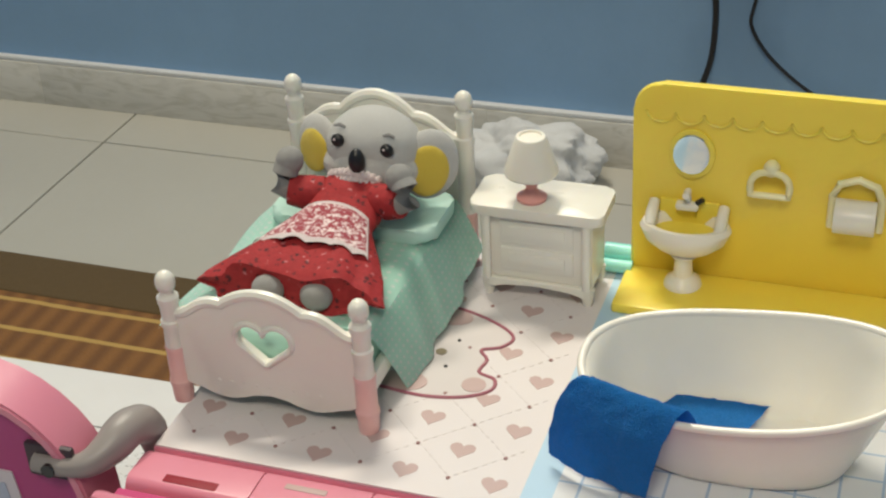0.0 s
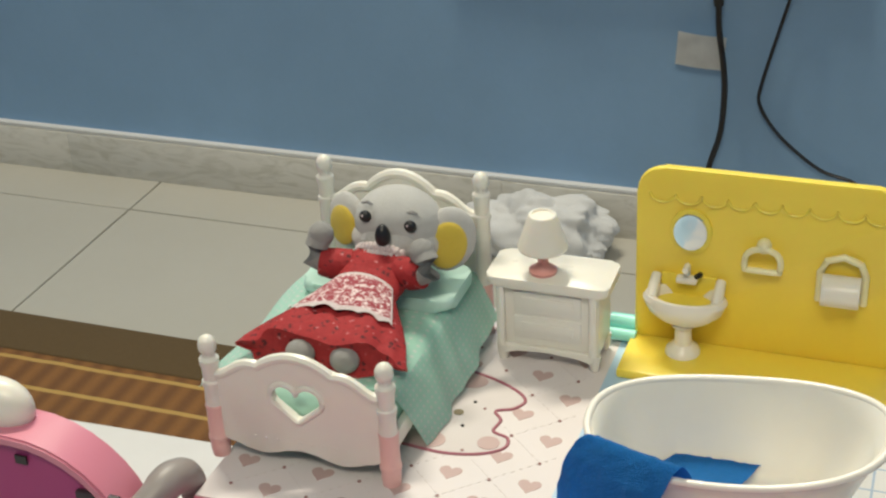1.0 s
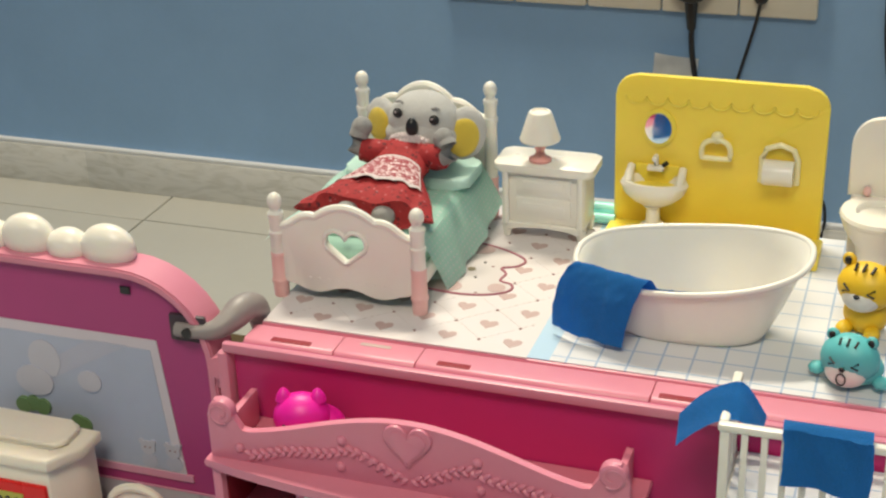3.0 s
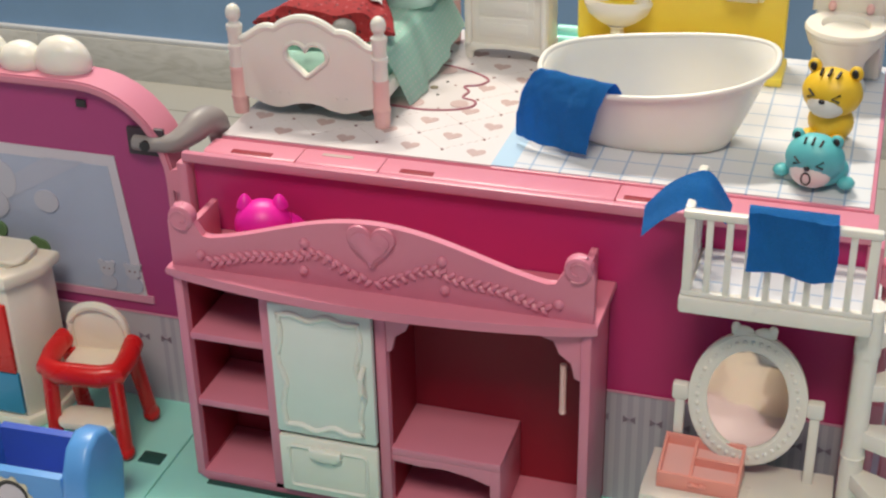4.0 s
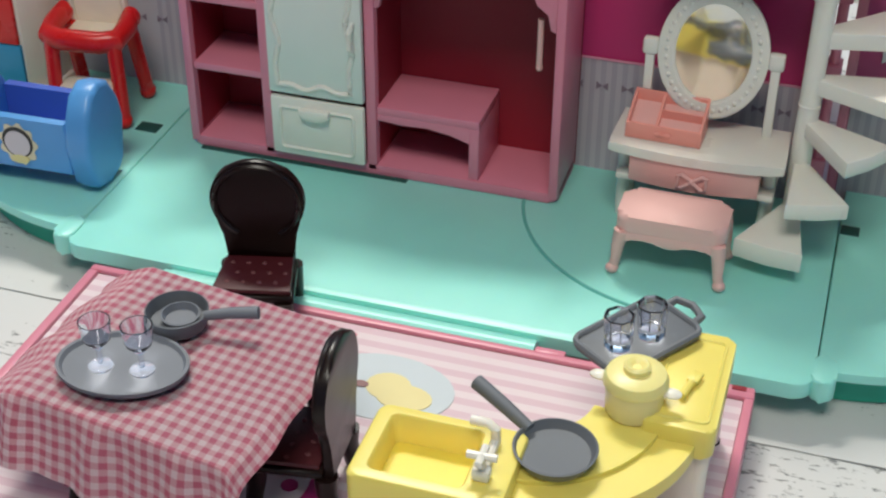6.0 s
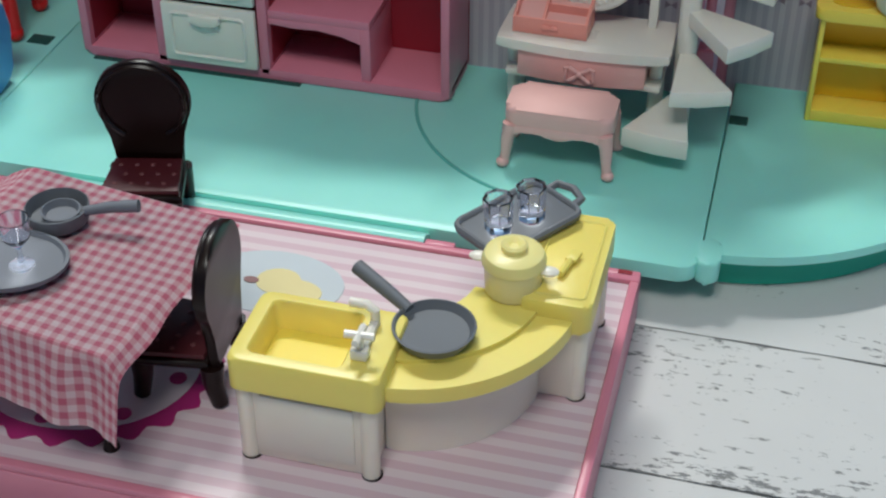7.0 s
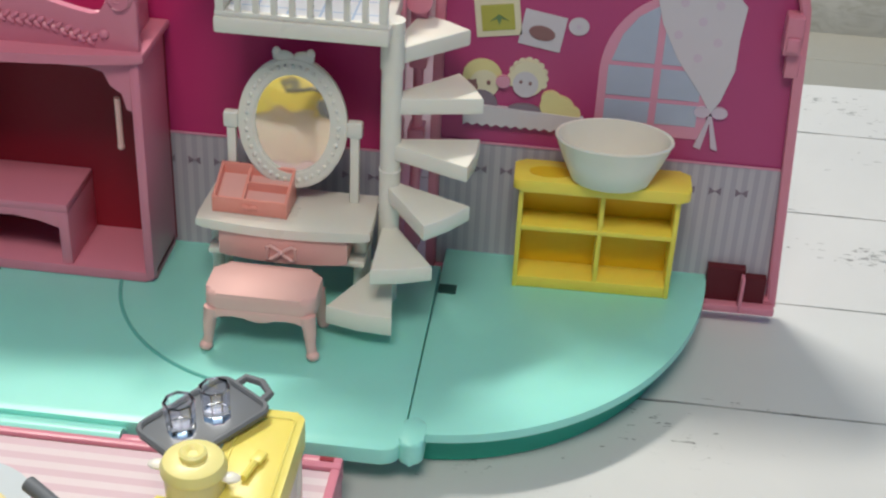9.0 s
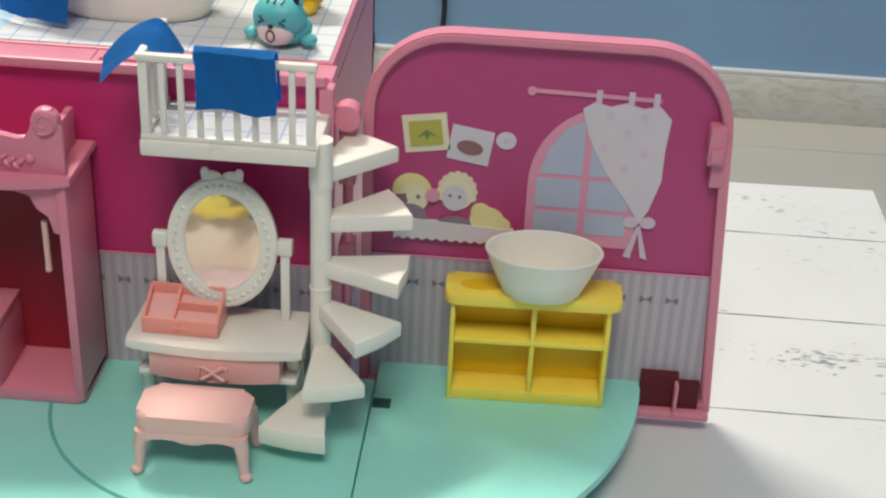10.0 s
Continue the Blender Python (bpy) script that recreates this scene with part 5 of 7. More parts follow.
def towel_drape(u, v):
    # from the deck up over the front rim, down the inside and along the tub's bottom
    lo = glide([(-0.0745, 0.3425, 0.1588), (-0.0738, 0.3415, 0.1690), (-0.0705, 0.3425, 0.1820), (-0.0632, 0.3455, 0.1885), (-0.0560, 0.3520, 0.170), (-0.0475, 0.3635, 0.165), (-0.0405, 0.3742, 0.165)], u)
    hi = glide([(-0.0412, 0.3300, 0.1588), (-0.0395, 0.3295, 0.1690), (-0.0360, 0.3315, 0.1815), (-0.0310, 0.3364, 0.1880), (-0.0250, 0.3450, 0.170), (-0.0175, 0.3600, 0.165), (-0.0112, 0.3752, 0.165)], u)
    p = lo.lerp(hi, v)
    p.y -= 0.0030 * math.sin(math.pi * v) * max(0.0, 1 - u * 1.9)
    wob = 0.0007 * math.sin(v * 8 + u * 6) + 0.0002 * math.sin(v * 19)
    fz = 0.0005 * noise.noise(Vector((u * 16, v * 14, 2)))
    p.z = max(p.z, tub_inside(p.x, p.y)) + 0.0014
    return (p.x + fz, p.y - wob * max(0.0, 1 - 2 * u) + fz, p.z + abs(wob) * 0.5 + abs(fz))


bm = BM(); sheet(bm, 64, 26, towel_drape, 0.0014)
part("cloth", bm, TOWEL, bt)

toi = thing("toilet", pose(0.0530, 0.4330, DZ, 0, 0, -4), "white toy toilet with raised lid and pink hinge knobs", "toilet")
toi.scale = (1.05, 1.05, 1.05)
bm = BM(); lathe(bm, [(0.0105, 0), (0.0110, 0.002), (0.0085, 0.008), (0.0095, 0.014), (0.0150, 0.022), (0.0165, 0.0265), (0.0160, 0.0275)], seg=28, sx=1.0, sy=1.05)
part("bowl", bm, WARMWHITE, toi)
bm = BM(); lathe(bm, [(0.0168, 0.0270), (0.0172, 0.0285), (0.0165, 0.0300), (0.0105, 0.0300), (0.0096, 0.0285), (0.0096, 0.0200), (0.004, 0.0170)], seg=28, sx=1.0, sy=1.05)
part("seat", bm, WARMWHITE, toi)
bm = BM(); prism(bm, rounded(-0.0165, 0.0165, 0.029, 0.066, 0.0130, 7, "0011"), 0.0150, 0.0185, "y", 0.001)
part("lid", bm, WARMWHITE, toi, "raised rounded lid")
bm = BM(); box(bm, -0.0150, 0.0150, 0.0140, 0.0280, 0, 0.030, 0.002)
part("tank", bm, WARMWHITE, toi)
for x in (-0.008, 0.008):
    bm = BM(); ball(bm, (x, 0.0135, 0.0325), (0.0018, 0.0014, 0.0024), 10)
    part("hinge", bm, PALEPINK, toi, "pink hinge knob")


def squat_cat(name, x, y, rz, col, label, lying):
    bm = BM()
    if lying:
        ball(bm, (0, 0.003, 0.0085), (0.0150, 0.0120, 0.0085), 22, 0)
        ball(bm, (0, -0.0015, 0.0145), (0.0140, 0.0110, 0.0120), 24, 0)
        ball(bm, (0, -0.0065, 0.0095), (0.0100, 0.0070, 0.0075), 18, 1)
        hz, hy = 0.0145, -0.0015
        for k in (-1, 1):
            ball(bm, (k * 0.0155, -0.001, 0.0050), (0.0042, 0.0045, 0.0030), 10, 0)
    else:
        ball(bm, (0, 0.002, 0.0085), (0.0100, 0.0085, 0.0095), 20, 0)
        ball(bm, (0, 0, 0.0225), (0.0130, 0.0110, 0.0105), 24, 0)
        ball(bm, (0, -0.0055, 0.0190), (0.0085, 0.0070, 0.0060), 18, 1)
        hz, hy = 0.0225, 0.0
        for k in (-1, 1):
            ball(bm, (k * 0.0062, -0.0060, 0.0032), (0.0036, 0.0048, 0.0030), 10, 0)
    for k in (-1, 1):
        ball(bm, (k * 0.0092, hy + 0.001, hz + 0.0098), (0.0032, 0.0020, 0.0034), 10, 0)
        ball(bm, (k * 0.0092, hy - 0.0003, hz + 0.0100), (0.0019, 0.0012, 0.0021), 8, 2)
        tube(bm, [(k * 0.0070, hy - 0.0093, hz + 0.0032), (k * 0.0040, hy - 0.0108, hz + 0.0012), (k * 0.0070, hy - 0.0100, hz + 0.0000)], 0.0005, 6, 2)
        tube(bm, [(k * 0.0040, hy - 0.0030, hz + 0.0108), (k * 0.0036, hy - 0.0065, hz + 0.0092)], 0.0007, 6, 2)
    tube(bm, [(0, hy - 0.0030, hz + 0.0114), (0, hy - 0.0070, hz + 0.0096)], 0.0007, 6, 2)
    ball(bm, (0, hy - 0.0118, hz - 0.0005), (0.0015, 0.0010, 0.0011), 8, 2)
    if lying:
        tube(bm, [(0.0022 * math.sin(radians(a)), -0.0136, 0.0088 + 0.0030 * math.cos(radians(a))) for a in range(0, 361, 30)], 0.0004, 6, 2)
    whole(name, bm, [col, plastic(name + "_muzzle", (0.72, 0.70, 0.66), 0.5), BLACK], label, "figurine", pose(x, y, DZ, 0, 0, rz) @ Matrix.Scale(0.84 if lying else 0.97, 4))


squat_cat("tiger_figurine", 0.0520, 0.3765, -18, TIGER, "yellow rubber tiger figurine with dark stripes", False)
squat_cat("cat_figurine", 0.0500, 0.3320, -14, CATBLUE, "turquoise rubber cat figurine with a white muzzle", True)


# ---- lower floor: wardrobe ----
wr = thing("wardrobe", pose(-0.1072, 0.2496, BZ), "pink toy wardrobe with open shelves and a white door", "wardrobe")
WH, WD, W2 = 0.1030, 0.0358, 0.0866


def curve_front(x):
    return -0.0098 * (1 - (x / 0.0895) ** 2)


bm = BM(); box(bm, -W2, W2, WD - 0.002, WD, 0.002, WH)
part("back", bm, SHADEDPINK, wr, "back board in pink darkened as shade")
for x0, x1, mt in ((-W2, -W2 + 0.0040, PINK), (-0.0496, -0.0448, PINK), (-0.0004, 0.0042, PINK), (W2 - 0.0040, W2, PINK)):
    bm = BM(); box(bm, x0, x1, 0.0, WD - 0.002, 0.0022, WH, 0.0006)
    part("side_panel", bm, mt, wr)
# thin sheets added to darken the inner walls as shade would
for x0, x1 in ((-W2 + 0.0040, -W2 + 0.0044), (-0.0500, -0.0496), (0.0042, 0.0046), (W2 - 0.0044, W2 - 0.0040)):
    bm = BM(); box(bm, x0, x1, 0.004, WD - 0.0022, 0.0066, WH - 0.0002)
    part("shade_sheet", bm, SHADEDPINK, wr, "thin added sheet of pink darkened as shade")
bm = BM(); prism(bm, rounded(-W2, W2, 0.0, WD, 0.004), 0.0004, 0.0050, "z", 0.001)
part("bottom", bm, PINK, wr)
bm = BM(); prism(bm, [(-0.0890, WD)] + [(-0.0890 + 0.178 * i / 24, curve_front(-0.0890 + 0.178 * i / 24) - 0.001) for i in range(25)] + [(0.0890, WD)], WH, WH + 0.004, "z", 0.0014)
part("top", bm, PINK, wr, "bow-fronted pink top board")
for z in (0.0390, 0.0723):
    bm = BM(); box(bm, -W2 + 0.0040, -0.0496, 0.001, WD - 0.002, z, z + 0.0035, 0.0006)
    part("shelf", bm, PINK, wr)
bm = BM(); box(bm, 0.0042, 0.0508, 0.001, WD - 0.002, 0.0300, 0.0342, 0.0006)
part("step_shelf", bm, PINK, wr)
bm = BM(); box(bm, 0.0462, 0.0508, 0.001, WD - 0.002, 0.0048, 0.0302, 0.0006)
part("step_side", bm, PINK, wr)
bm = BM(); prism(bm, [(0.0042, 0.0302), (0.0042, 0.0275), (0.016, 0.0265), (0.027, 0.0275), (0.038, 0.0255), (0.0465, 0.0225), (0.0465, 0.0302)], 0.001, 0.003, "y", 0.0003)
part("step_apron", bm, PINK, wr)
# crest with a heart and leaf garland
crest = []
for i in range(49):
    u = -1 + i / 24
    x = u * 0.0870
    if abs(u) > 0.87:
        z = 0.0200 + 0.0082 * math.sqrt(max(0.0, 1 - ((abs(u) - 0.935) / 0.065) ** 2))
    else:
        z = 0.0140 + 0.0160 * (0.5 + 0.5 * math.cos(math.pi * u / 0.86)) ** 0.8 + max(0, abs(u) - 0.84) * 0.15
    crest.append((x, WH + 0.004 + z))
CRY = 0.0015
bm = BM(); prism(bm, [(0.0870, WH + 0.0035), (-0.0870, WH + 0.0035)] + crest, CRY, CRY + 0.0035, "y", 0.0009)
cr = part("crest", bm, PINK, wr, "wavy carved crest board")
for x in (-0.0805, 0.0805):
    bm = BM(); lathe(bm, [(0.0020, CRY - 0.0010), (0.0042, CRY - 0.0013), (0.0052, CRY - 0.0007), (0.0055, CRY + 0.0010), (0.0055, CRY + 0.0036), (0.0046, CRY + 0.0044)], (x, 0, WH + 0.0262), 24, axis="y"); tube(bm, [(x + 0.0040 * (1 - a / 500) * math.cos(radians(a)) * (1 if x > 0 else -1), CRY - 0.0012, WH + 0.0262 + 0.0040 * (1 - a / 500) * math.sin(radians(a))) for a in range(-120, 300, 20)], 0.0004, 6)
    part("scroll", bm, PINK, cr)
    bm = BM(); box(bm, x - 0.0015, x + 0.0015, CRY + 0.0038, WD - 0.004, WH + 0.004, WH + 0.020, 0.0005)
    part("side_rail", bm, PINK, cr)
bm = BM(); prism(bm, heart(0.0, WH + 0.0262, 0.0200, 30), CRY - 0.0016, CRY + 0.0030, "y", 0.0006)
part("heart_plaque", bm, PINK, cr, "raised heart plaque")
bm = BM(); prism(bm, heart(0.0, WH + 0.0258, 0.0156, 30), CRY - 0.0023, CRY - 0.0016, "y", 0.0004)
part("heart_plaque", bm, PINK, cr)
for k in (-1, 1):
    vine = []
    for i in range(41):
        x = 0.0006 + 0.0690 * i / 40
        if x < 0.026:
            z = 0.0090 + 0.0090 * (0.5 - 0.5 * math.cos(math.pi * x / 0.026))
        else:
            z = 0.0180 - 0.0095 * ((x - 0.026) / 0.0436) ** 0.85 - 0.0008 * math.sin((x - 0.026) * 190)
        vine.append((k * x, CRY - 0.0001, WH + z))
    bm = BM(); tube(bm, vine, 0.0006, 6)
    for i, p in enumerate(vine[1:]):
        up = 1 if i % 2 else -1
        ball(bm, (p[0], CRY - 0.0002, p[2] + up * 0.0011), (0.0021, 0.0013, 0.0011), 8, 0, Matrix.Rotation(radians(-k * up * 38), 4, "Y"))
    for bxx, bz in ((0.028, 0.0222), (0.029, 0.0098), (0.0735, 0.0105)):
        ball(bm, (k * bxx, CRY - 0.0002, WH + bz), (0.0021, 0.0015, 0.0021), 10)
    part("leaf_garland", bm, PINK, cr, "moulded leaf garland")
# valance brackets in the hanging space
for x0, s in ((0.0042, 1), (0.0826, -1)):
    bm = BM(); prism(bm, [(x0, WH), (x0 + s * 0.020, WH), (x0 + s * 0.0175, WH - 0.0035), (x0 + s * 0.0105, WH - 0.005), (x0 + s * 0.0085, WH - 0.011), (x0 + s * 0.0035, WH - 0.014), (x0 + s * 0.0025, WH - 0.021), (x0, WH - 0.022)], 0.0005, 0.003, "y", 0.0003)
    part("bracket", bm, PINK, wr, "scrolled corner bracket")
bm = BM(); box(bm, 0.0042, 0.0826, 0.0008, 0.003, WH - 0.004, WH, 0.0004)
part("valance", bm, PINK, wr)
bm = BM(); tube(bm, [(0.0748, 0.0062, WH - 0.0190), (0.0748, 0.0062, WH - 0.0410)], 0.0013, 8); ball(bm, (0.0748, 0.0062, WH - 0.0410), 0.0016, 8)
part("peg", bm, PALEPINK, wr, "pale pink hanging peg")
bm = BM(); box(bm, -0.0446, -0.0006, -0.0030, 0.0006, 0.0360, 0.0985, 0.0009)
door = part("door", bm, DOORGREEN, wr, "white wardrobe door with wavy moulding")


def wavy_loop(x0, x1, z0, z1, amp, n=14):
    pts = []
    for (ax, az), (bx2, bz2) in (((x0, z0), (x1, z0)), ((x1, z0), (x1, z1)), ((x1, z1), (x0, z1)), ((x0, z1), (x0, z0))):
        for i in range(n):
            s = i / n
            w = amp * math.sin(s * math.pi * 4) * math.sin(s * math.pi)
            dx, dz = bx2 - ax, bz2 - az
            L = math.hypot(dx, dz)
            pts.append((ax + dx * s - dz / L * w, az + dz * s + dx / L * w))
    return pts + [pts[0]]


bm = BM(); tube(bm, [(x, -0.0031, z) for x, z in wavy_loop(-0.0400, -0.0060, 0.0405, 0.0940, 0.0016)], 0.0013, 8)
part("moulding", bm, WHITE, door, "raised wavy frame")
bm = BM(); tube(bm, [(-0.0042, -0.0035, 0.060), (-0.0048, -0.0062, 0.064), (-0.0048, -0.0062, 0.071), (-0.0042, -0.0035, 0.075)], 0.0012, 8)
part("handle", bm, WHITE, door)
bm = BM(); box(bm, -0.0446, -0.0006, -0.0030, 0.0006, 0.0050, 0.0340, 0.0012)
dr = part("drawer", bm, WHITE, wr, "white wardrobe drawer")
bm = BM(); tube(bm, [(x, -0.0031, z) for x, z in rounded(-0.0400, -0.0055, 0.0090, 0.0295, 0.002) + [(-0.0400, 0.0110)]], 0.0009, 6)
part("moulding", bm, WHITE, dr)
bm = BM(); prism(bm, [(-0.0300, 0.0305), (-0.0300, 0.0275), (-0.0270, 0.0255), (-0.0230, 0.0262), (-0.0190, 0.0255), (-0.0160, 0.0275), (-0.0160, 0.0305)], -0.0062, -0.0028, "y", 0.0007)
part("handle", bm, WHITE, dr, "white scalloped pull")

# hot pink figurine lying on the wardrobe
bm = BM()
ball(bm, (0, 0, 0.0138), (0.0118, 0.0098, 0.0108), 28, 0)
ball(bm, (0.0050, 0.004, 0.0085), (0.0125, 0.0085, 0.0085), 24, 0)
for k in (-1, 1):
    lathe(bm, [(0.0036, 0.0), (0.0030, 0.0022), (0.0016, 0.0046), (0.0003, 0.0056)], (k * 0.0070, 0.001, 0.0215), 14)
    ball(bm, (k * 0.0034, -0.0088, 0.0092), (0.0042, 0.0038, 0.0033), 16, 1)
    tube(bm, [(k * 0.0062, -0.0084, 0.0150), (k * 0.0046, -0.0094, 0.0144), (k * 0.0030, -0.0096, 0.0150)], 0.0005, 6, 2)
ball(bm, (0, -0.0118, 0.0112), (0.0013, 0.0010, 0.0010), 10, 2)
tube(bm, [(0, -0.0120, 0.0106), (0, -0.0122, 0.0088)], 0.0004, 6, 2)
for k, ax in ((-1, -0.0110), (1, 0.0070)):
    tube(bm, [(k * 0.0050, -0.0050, 0.0062), (ax * 0.8, -0.0092, 0.0048), (ax, -0.0105, 0.0040)], [0.0036, 0.0036, 0.0030], 14, 1)
whole("bear_figurine", bm, [CATPINK, SKIN, BLACK], "hot pink rubber animal figurine lying on the wardrobe top", "figurine", pose(-0.1605, 0.2690, BZ + WH + 0.004, 0, 0, 14))

# ---- balcony with spiral stairs ----
sp = thing("balcony_staircase", pose(0, 0, 0), "white toy balcony with a spiral staircase", "staircase")
AX0, AX1, AY0, AY1, AZ = 0.0118, 0.0772, 0.2474, 0.2850, 0.1424
bm = BM(); box(bm, AX0 - 0.001, AX1 + 0.001, AY0 - 0.0015, AY1, AZ, AZ + 0.0067, 0.0012)
part("platform", bm, WHITE, sp, "white balcony platform")
bm = BM(); box(bm, AX0 + 0.003, AX1 - 0.003, AY0 + 0.004, AY1 - 0.001, AZ + 0.0066, AZ + 0.0071)
part("platform_sheet", bm, BATHTILE, sp)
TOPZ = 0.1836
for name, x0, x1, y0, y1 in (("rail", AX0 - 0.001, AX1 + 0.001, AY0 - 0.001, AY0 + 0.0025), ("rail", AX0 - 0.001, AX0 + 0.0025, AY0 + 0.0025, AY1)):
    bm = BM(); box(bm, x0, x1, y0, y1, TOPZ - 0.0032, TOPZ, 0.0009)
    part(name, bm, WHITE, sp, "white top rail")
    bm = BM(); box(bm, x0 + 0.0005, x1 - 0.0005, y0 + 0.0005, y1 - 0.0005, AZ + 0.0067, AZ + 0.0090, 0.0005)
    part("bottom_rail", bm, WHITE, sp)
for i in range(10):
    x = AX0 + 0.0015 + i * (AX1 - AX0 - 0.003) / 9
    r = 0.0017 if i in (0, 9) else 0.0012
    bm = BM(); box(bm, x - r, x + r, AY0 - 0.0003, AY0 + 0.0020, AZ + 0.0082, TOPZ - 0.003, 0.0004)
    part("baluster", bm, WHITE, sp)
for i in range(4):
    y = AY0 + 0.008 + i * 0.0082
    bm = BM(); box(bm, AX0 - 0.0003, AX0 + 0.0020, y - 0.0012, y + 0.0012, AZ + 0.0082, TOPZ - 0.003, 0.0004)
    part("baluster", bm, WHITE, sp)
PX, PY = 0.0780, 0.2580
bm = BM()
lathe(bm, [(0.0043, BZ), (0.0043, 0.0835), (0.0046, 0.0837), (0.0046, 0.0845), (0.0042, 0.0847), (0.0042, 0.1285), (0.0047, 0.1287), (0.0047, 0.1490)], (PX, PY, 0), 20)
part("pole", bm, WHITE, sp, "white central pole")
for i, (deg, top, half) in enumerate(((60, 0.1375, 20), (29, 0.1165, 20), (-6, 0.0970, 20), (-40, 0.0780, 20), (-73, 0.0585, 20), (-99, 0.0390, 20))):
    h2 = radians(half)
    a = radians(deg)
    pts = [(PX + 0.003 * math.cos(a - 1.2), PY + 0.003 * math.sin(a - 1.2))]
    pts += [(PX + (0.0405 if i == 5 else 0.0362) * math.cos(a - h2 + 2 * h2 * j / 2) * (0.97 if j == 1 else 1), PY + (0.0405 if i == 5 else 0.0362) * math.sin(a - h2 + 2 * h2 * j / 2) * (0.97 if j == 1 else 1)) for j in range(3)]
    pts += [(PX + 0.003 * math.cos(a + 1.2), PY + 0.003 * math.sin(a + 1.2))]
    bm = BM(); prism(bm, pts, top - (0.0090 if i == 5 else 0.0072), top, "z", 0.0009)
    part("step", bm, WHITE, sp, "white wedge-shaped step")
bm = BM(); prism(bm, [(PX + 0.014 * math.cos(radians(t)), PY + 0.014 * math.sin(radians(t))) for t in range(-150, -60, 15)] + [(PX, PY)], BZ, 0.0300, "z", 0.0006)
part("foot", bm, WHITE, sp)

tw = thing("hand_towel", pose(0, 0, 0), "blue felt towel hung over the balcony rail", "towel")


def rail_towel(u, v):
    x = 0.0335 + 0.030 * v + 0.0006 * math.sin(u * 8) + 0.0005 * noise.noise(Vector((u * 14, v * 9, 5)))
    s = u * 0.052
    if s < 0.024:
        return (x, AY0 - 0.0038 - 0.0007 * math.sin(v * 11 + u * 9) - 0.0006 * noise.noise(Vector((u * 9, v * 12, 8))), TOPZ - 0.0195 + s + 0.0010 * math.sin(v * 6) * (1 - u))
    if s < 0.032:
        t = (s - 0.024) / 0.008
        return (x, AY0 - 0.0036 + 0.0085 * t, TOPZ + 0.0022 + 0.0016 * math.sin(math.pi * t))
    return (x, AY0 + 0.0050 + 0.0005 * math.sin(v * 9), TOPZ + 0.0020 - (s - 0.032))


bm = BM(); sheet(bm, 30, 14, rail_towel, 0.0012)
part("cloth", bm, TOWEL, tw)
tw2 = thing("wash_cloth", pose(0, 0, 0), "curled blue felt cloth over the balcony corner", "towel")


def curl(u, v):
    a = glide([(-0.0045, 0.2520, 0.1680), (0.0030, 0.2520, 0.1755), (0.0110, 0.2520, 0.1812), (0.0180, 0.2525, 0.1822), (0.0250, 0.2535, 0.1765)], u)
    b = glide([(-0.0052, 0.2620, 0.1755), (0.0020, 0.2640, 0.1840), (0.0100, 0.2650, 0.1892), (0.0175, 0.2650, 0.1900), (0.0258, 0.2630, 0.1790)], u)
    p = a.lerp(b, v)
    return (p.x, p.y, p.z + 0.0004 * math.sin(v * 9 + u * 5))


bm = BM(); sheet(bm, 24, 12, curl, 0.0012)
part("cloth", bm, TOWEL, tw2)

# ---- vanity, stool, jewel tray ----
va = thing("vanity_table", pose(0.0375, 0.2402, BZ) @ Matrix.Diagonal((1.035, 0.84, 1.065, 1)), "white toy vanity table with oval mirror and pink drawer", "vanity table")
bm = BM(); prism(bm, [(-0.034, 0.036), (-0.0345, 0.004)] + [(-0.0345 + 0.069 * i / 20, -0.0012 - 0.0042 * math.sin(math.pi * i / 20)) for i in range(21)] + [(0.0345, 0.004), (0.034, 0.036)], 0.0355, 0.0395, "z", 0.0011)
part("top", bm, WHITE, va, "white bow-fronted top")
for x in (-0.0295, 0.0285):
    for y in (0.0150, 0.0320):
        bm = BM(); lathe(bm, [(0.0022, 0), (0.0026, 0.004), (0.0025, 0.018), (0.0032, 0.020), (0.0026, 0.022), (0.0031, 0.0355)], (x, y, 0), 12)
        part("leg", bm, WHITE, va)
bm = BM(); box(bm, -0.0315, 0.0315, 0.005, 0.0345, 0.0205, 0.0232, 0.0007)
part("shelf", bm, WHITE, va)
bm = BM(); box(bm, -0.0290, 0.0290, 0.030, 0.0340, 0.0232, 0.0355)
part("back", bm, WHITE, va)
bm = BM(); prism(bm, [(-0.0255, 0.018)] + [(-0.0255 + 0.051 * i / 16, -0.0008 - 0.0034 * math.sin(math.pi * i / 16)) for i in range(17)] + [(0.0255, 0.018)], 0.0240, 0.0350, "z", 0.0007)
dw = part("drawer", bm, PEACH, va, "peach pink drawer")
bm = BM()
for k in (-1, 1):
    tube(bm, [(0, -0.0048, 0.0290), (k * 0.0040, -0.0050, 0.0318), (k * 0.0055, -0.0048, 0.0312), (k * 0.0055, -0.0048, 0.0262), (k * 0.0040, -0.0050, 0.0258), (0, -0.0048, 0.0286)], 0.0009, 6)
ball(bm, (0, -0.0050, 0.0288), 0.0013, 8)
part("bow_handle", bm, PALEPINK, dw, "moulded bow handle")
MY, MZ = 0.0270, 0.0715
for x in (-0.0245, 0.0245):
    bm = BM(); box(bm, x - 0.0018, x + 0.0018, MY - 0.0015, MY + 0.0025, 0.0395, 0.0705, 0.0005); box(bm, x - 0.0030, x + 0.0030, MY - 0.0022, MY + 0.0028, 0.0680, 0.0745, 0.0009)
    part("mirror_post", bm, WHITE, va)
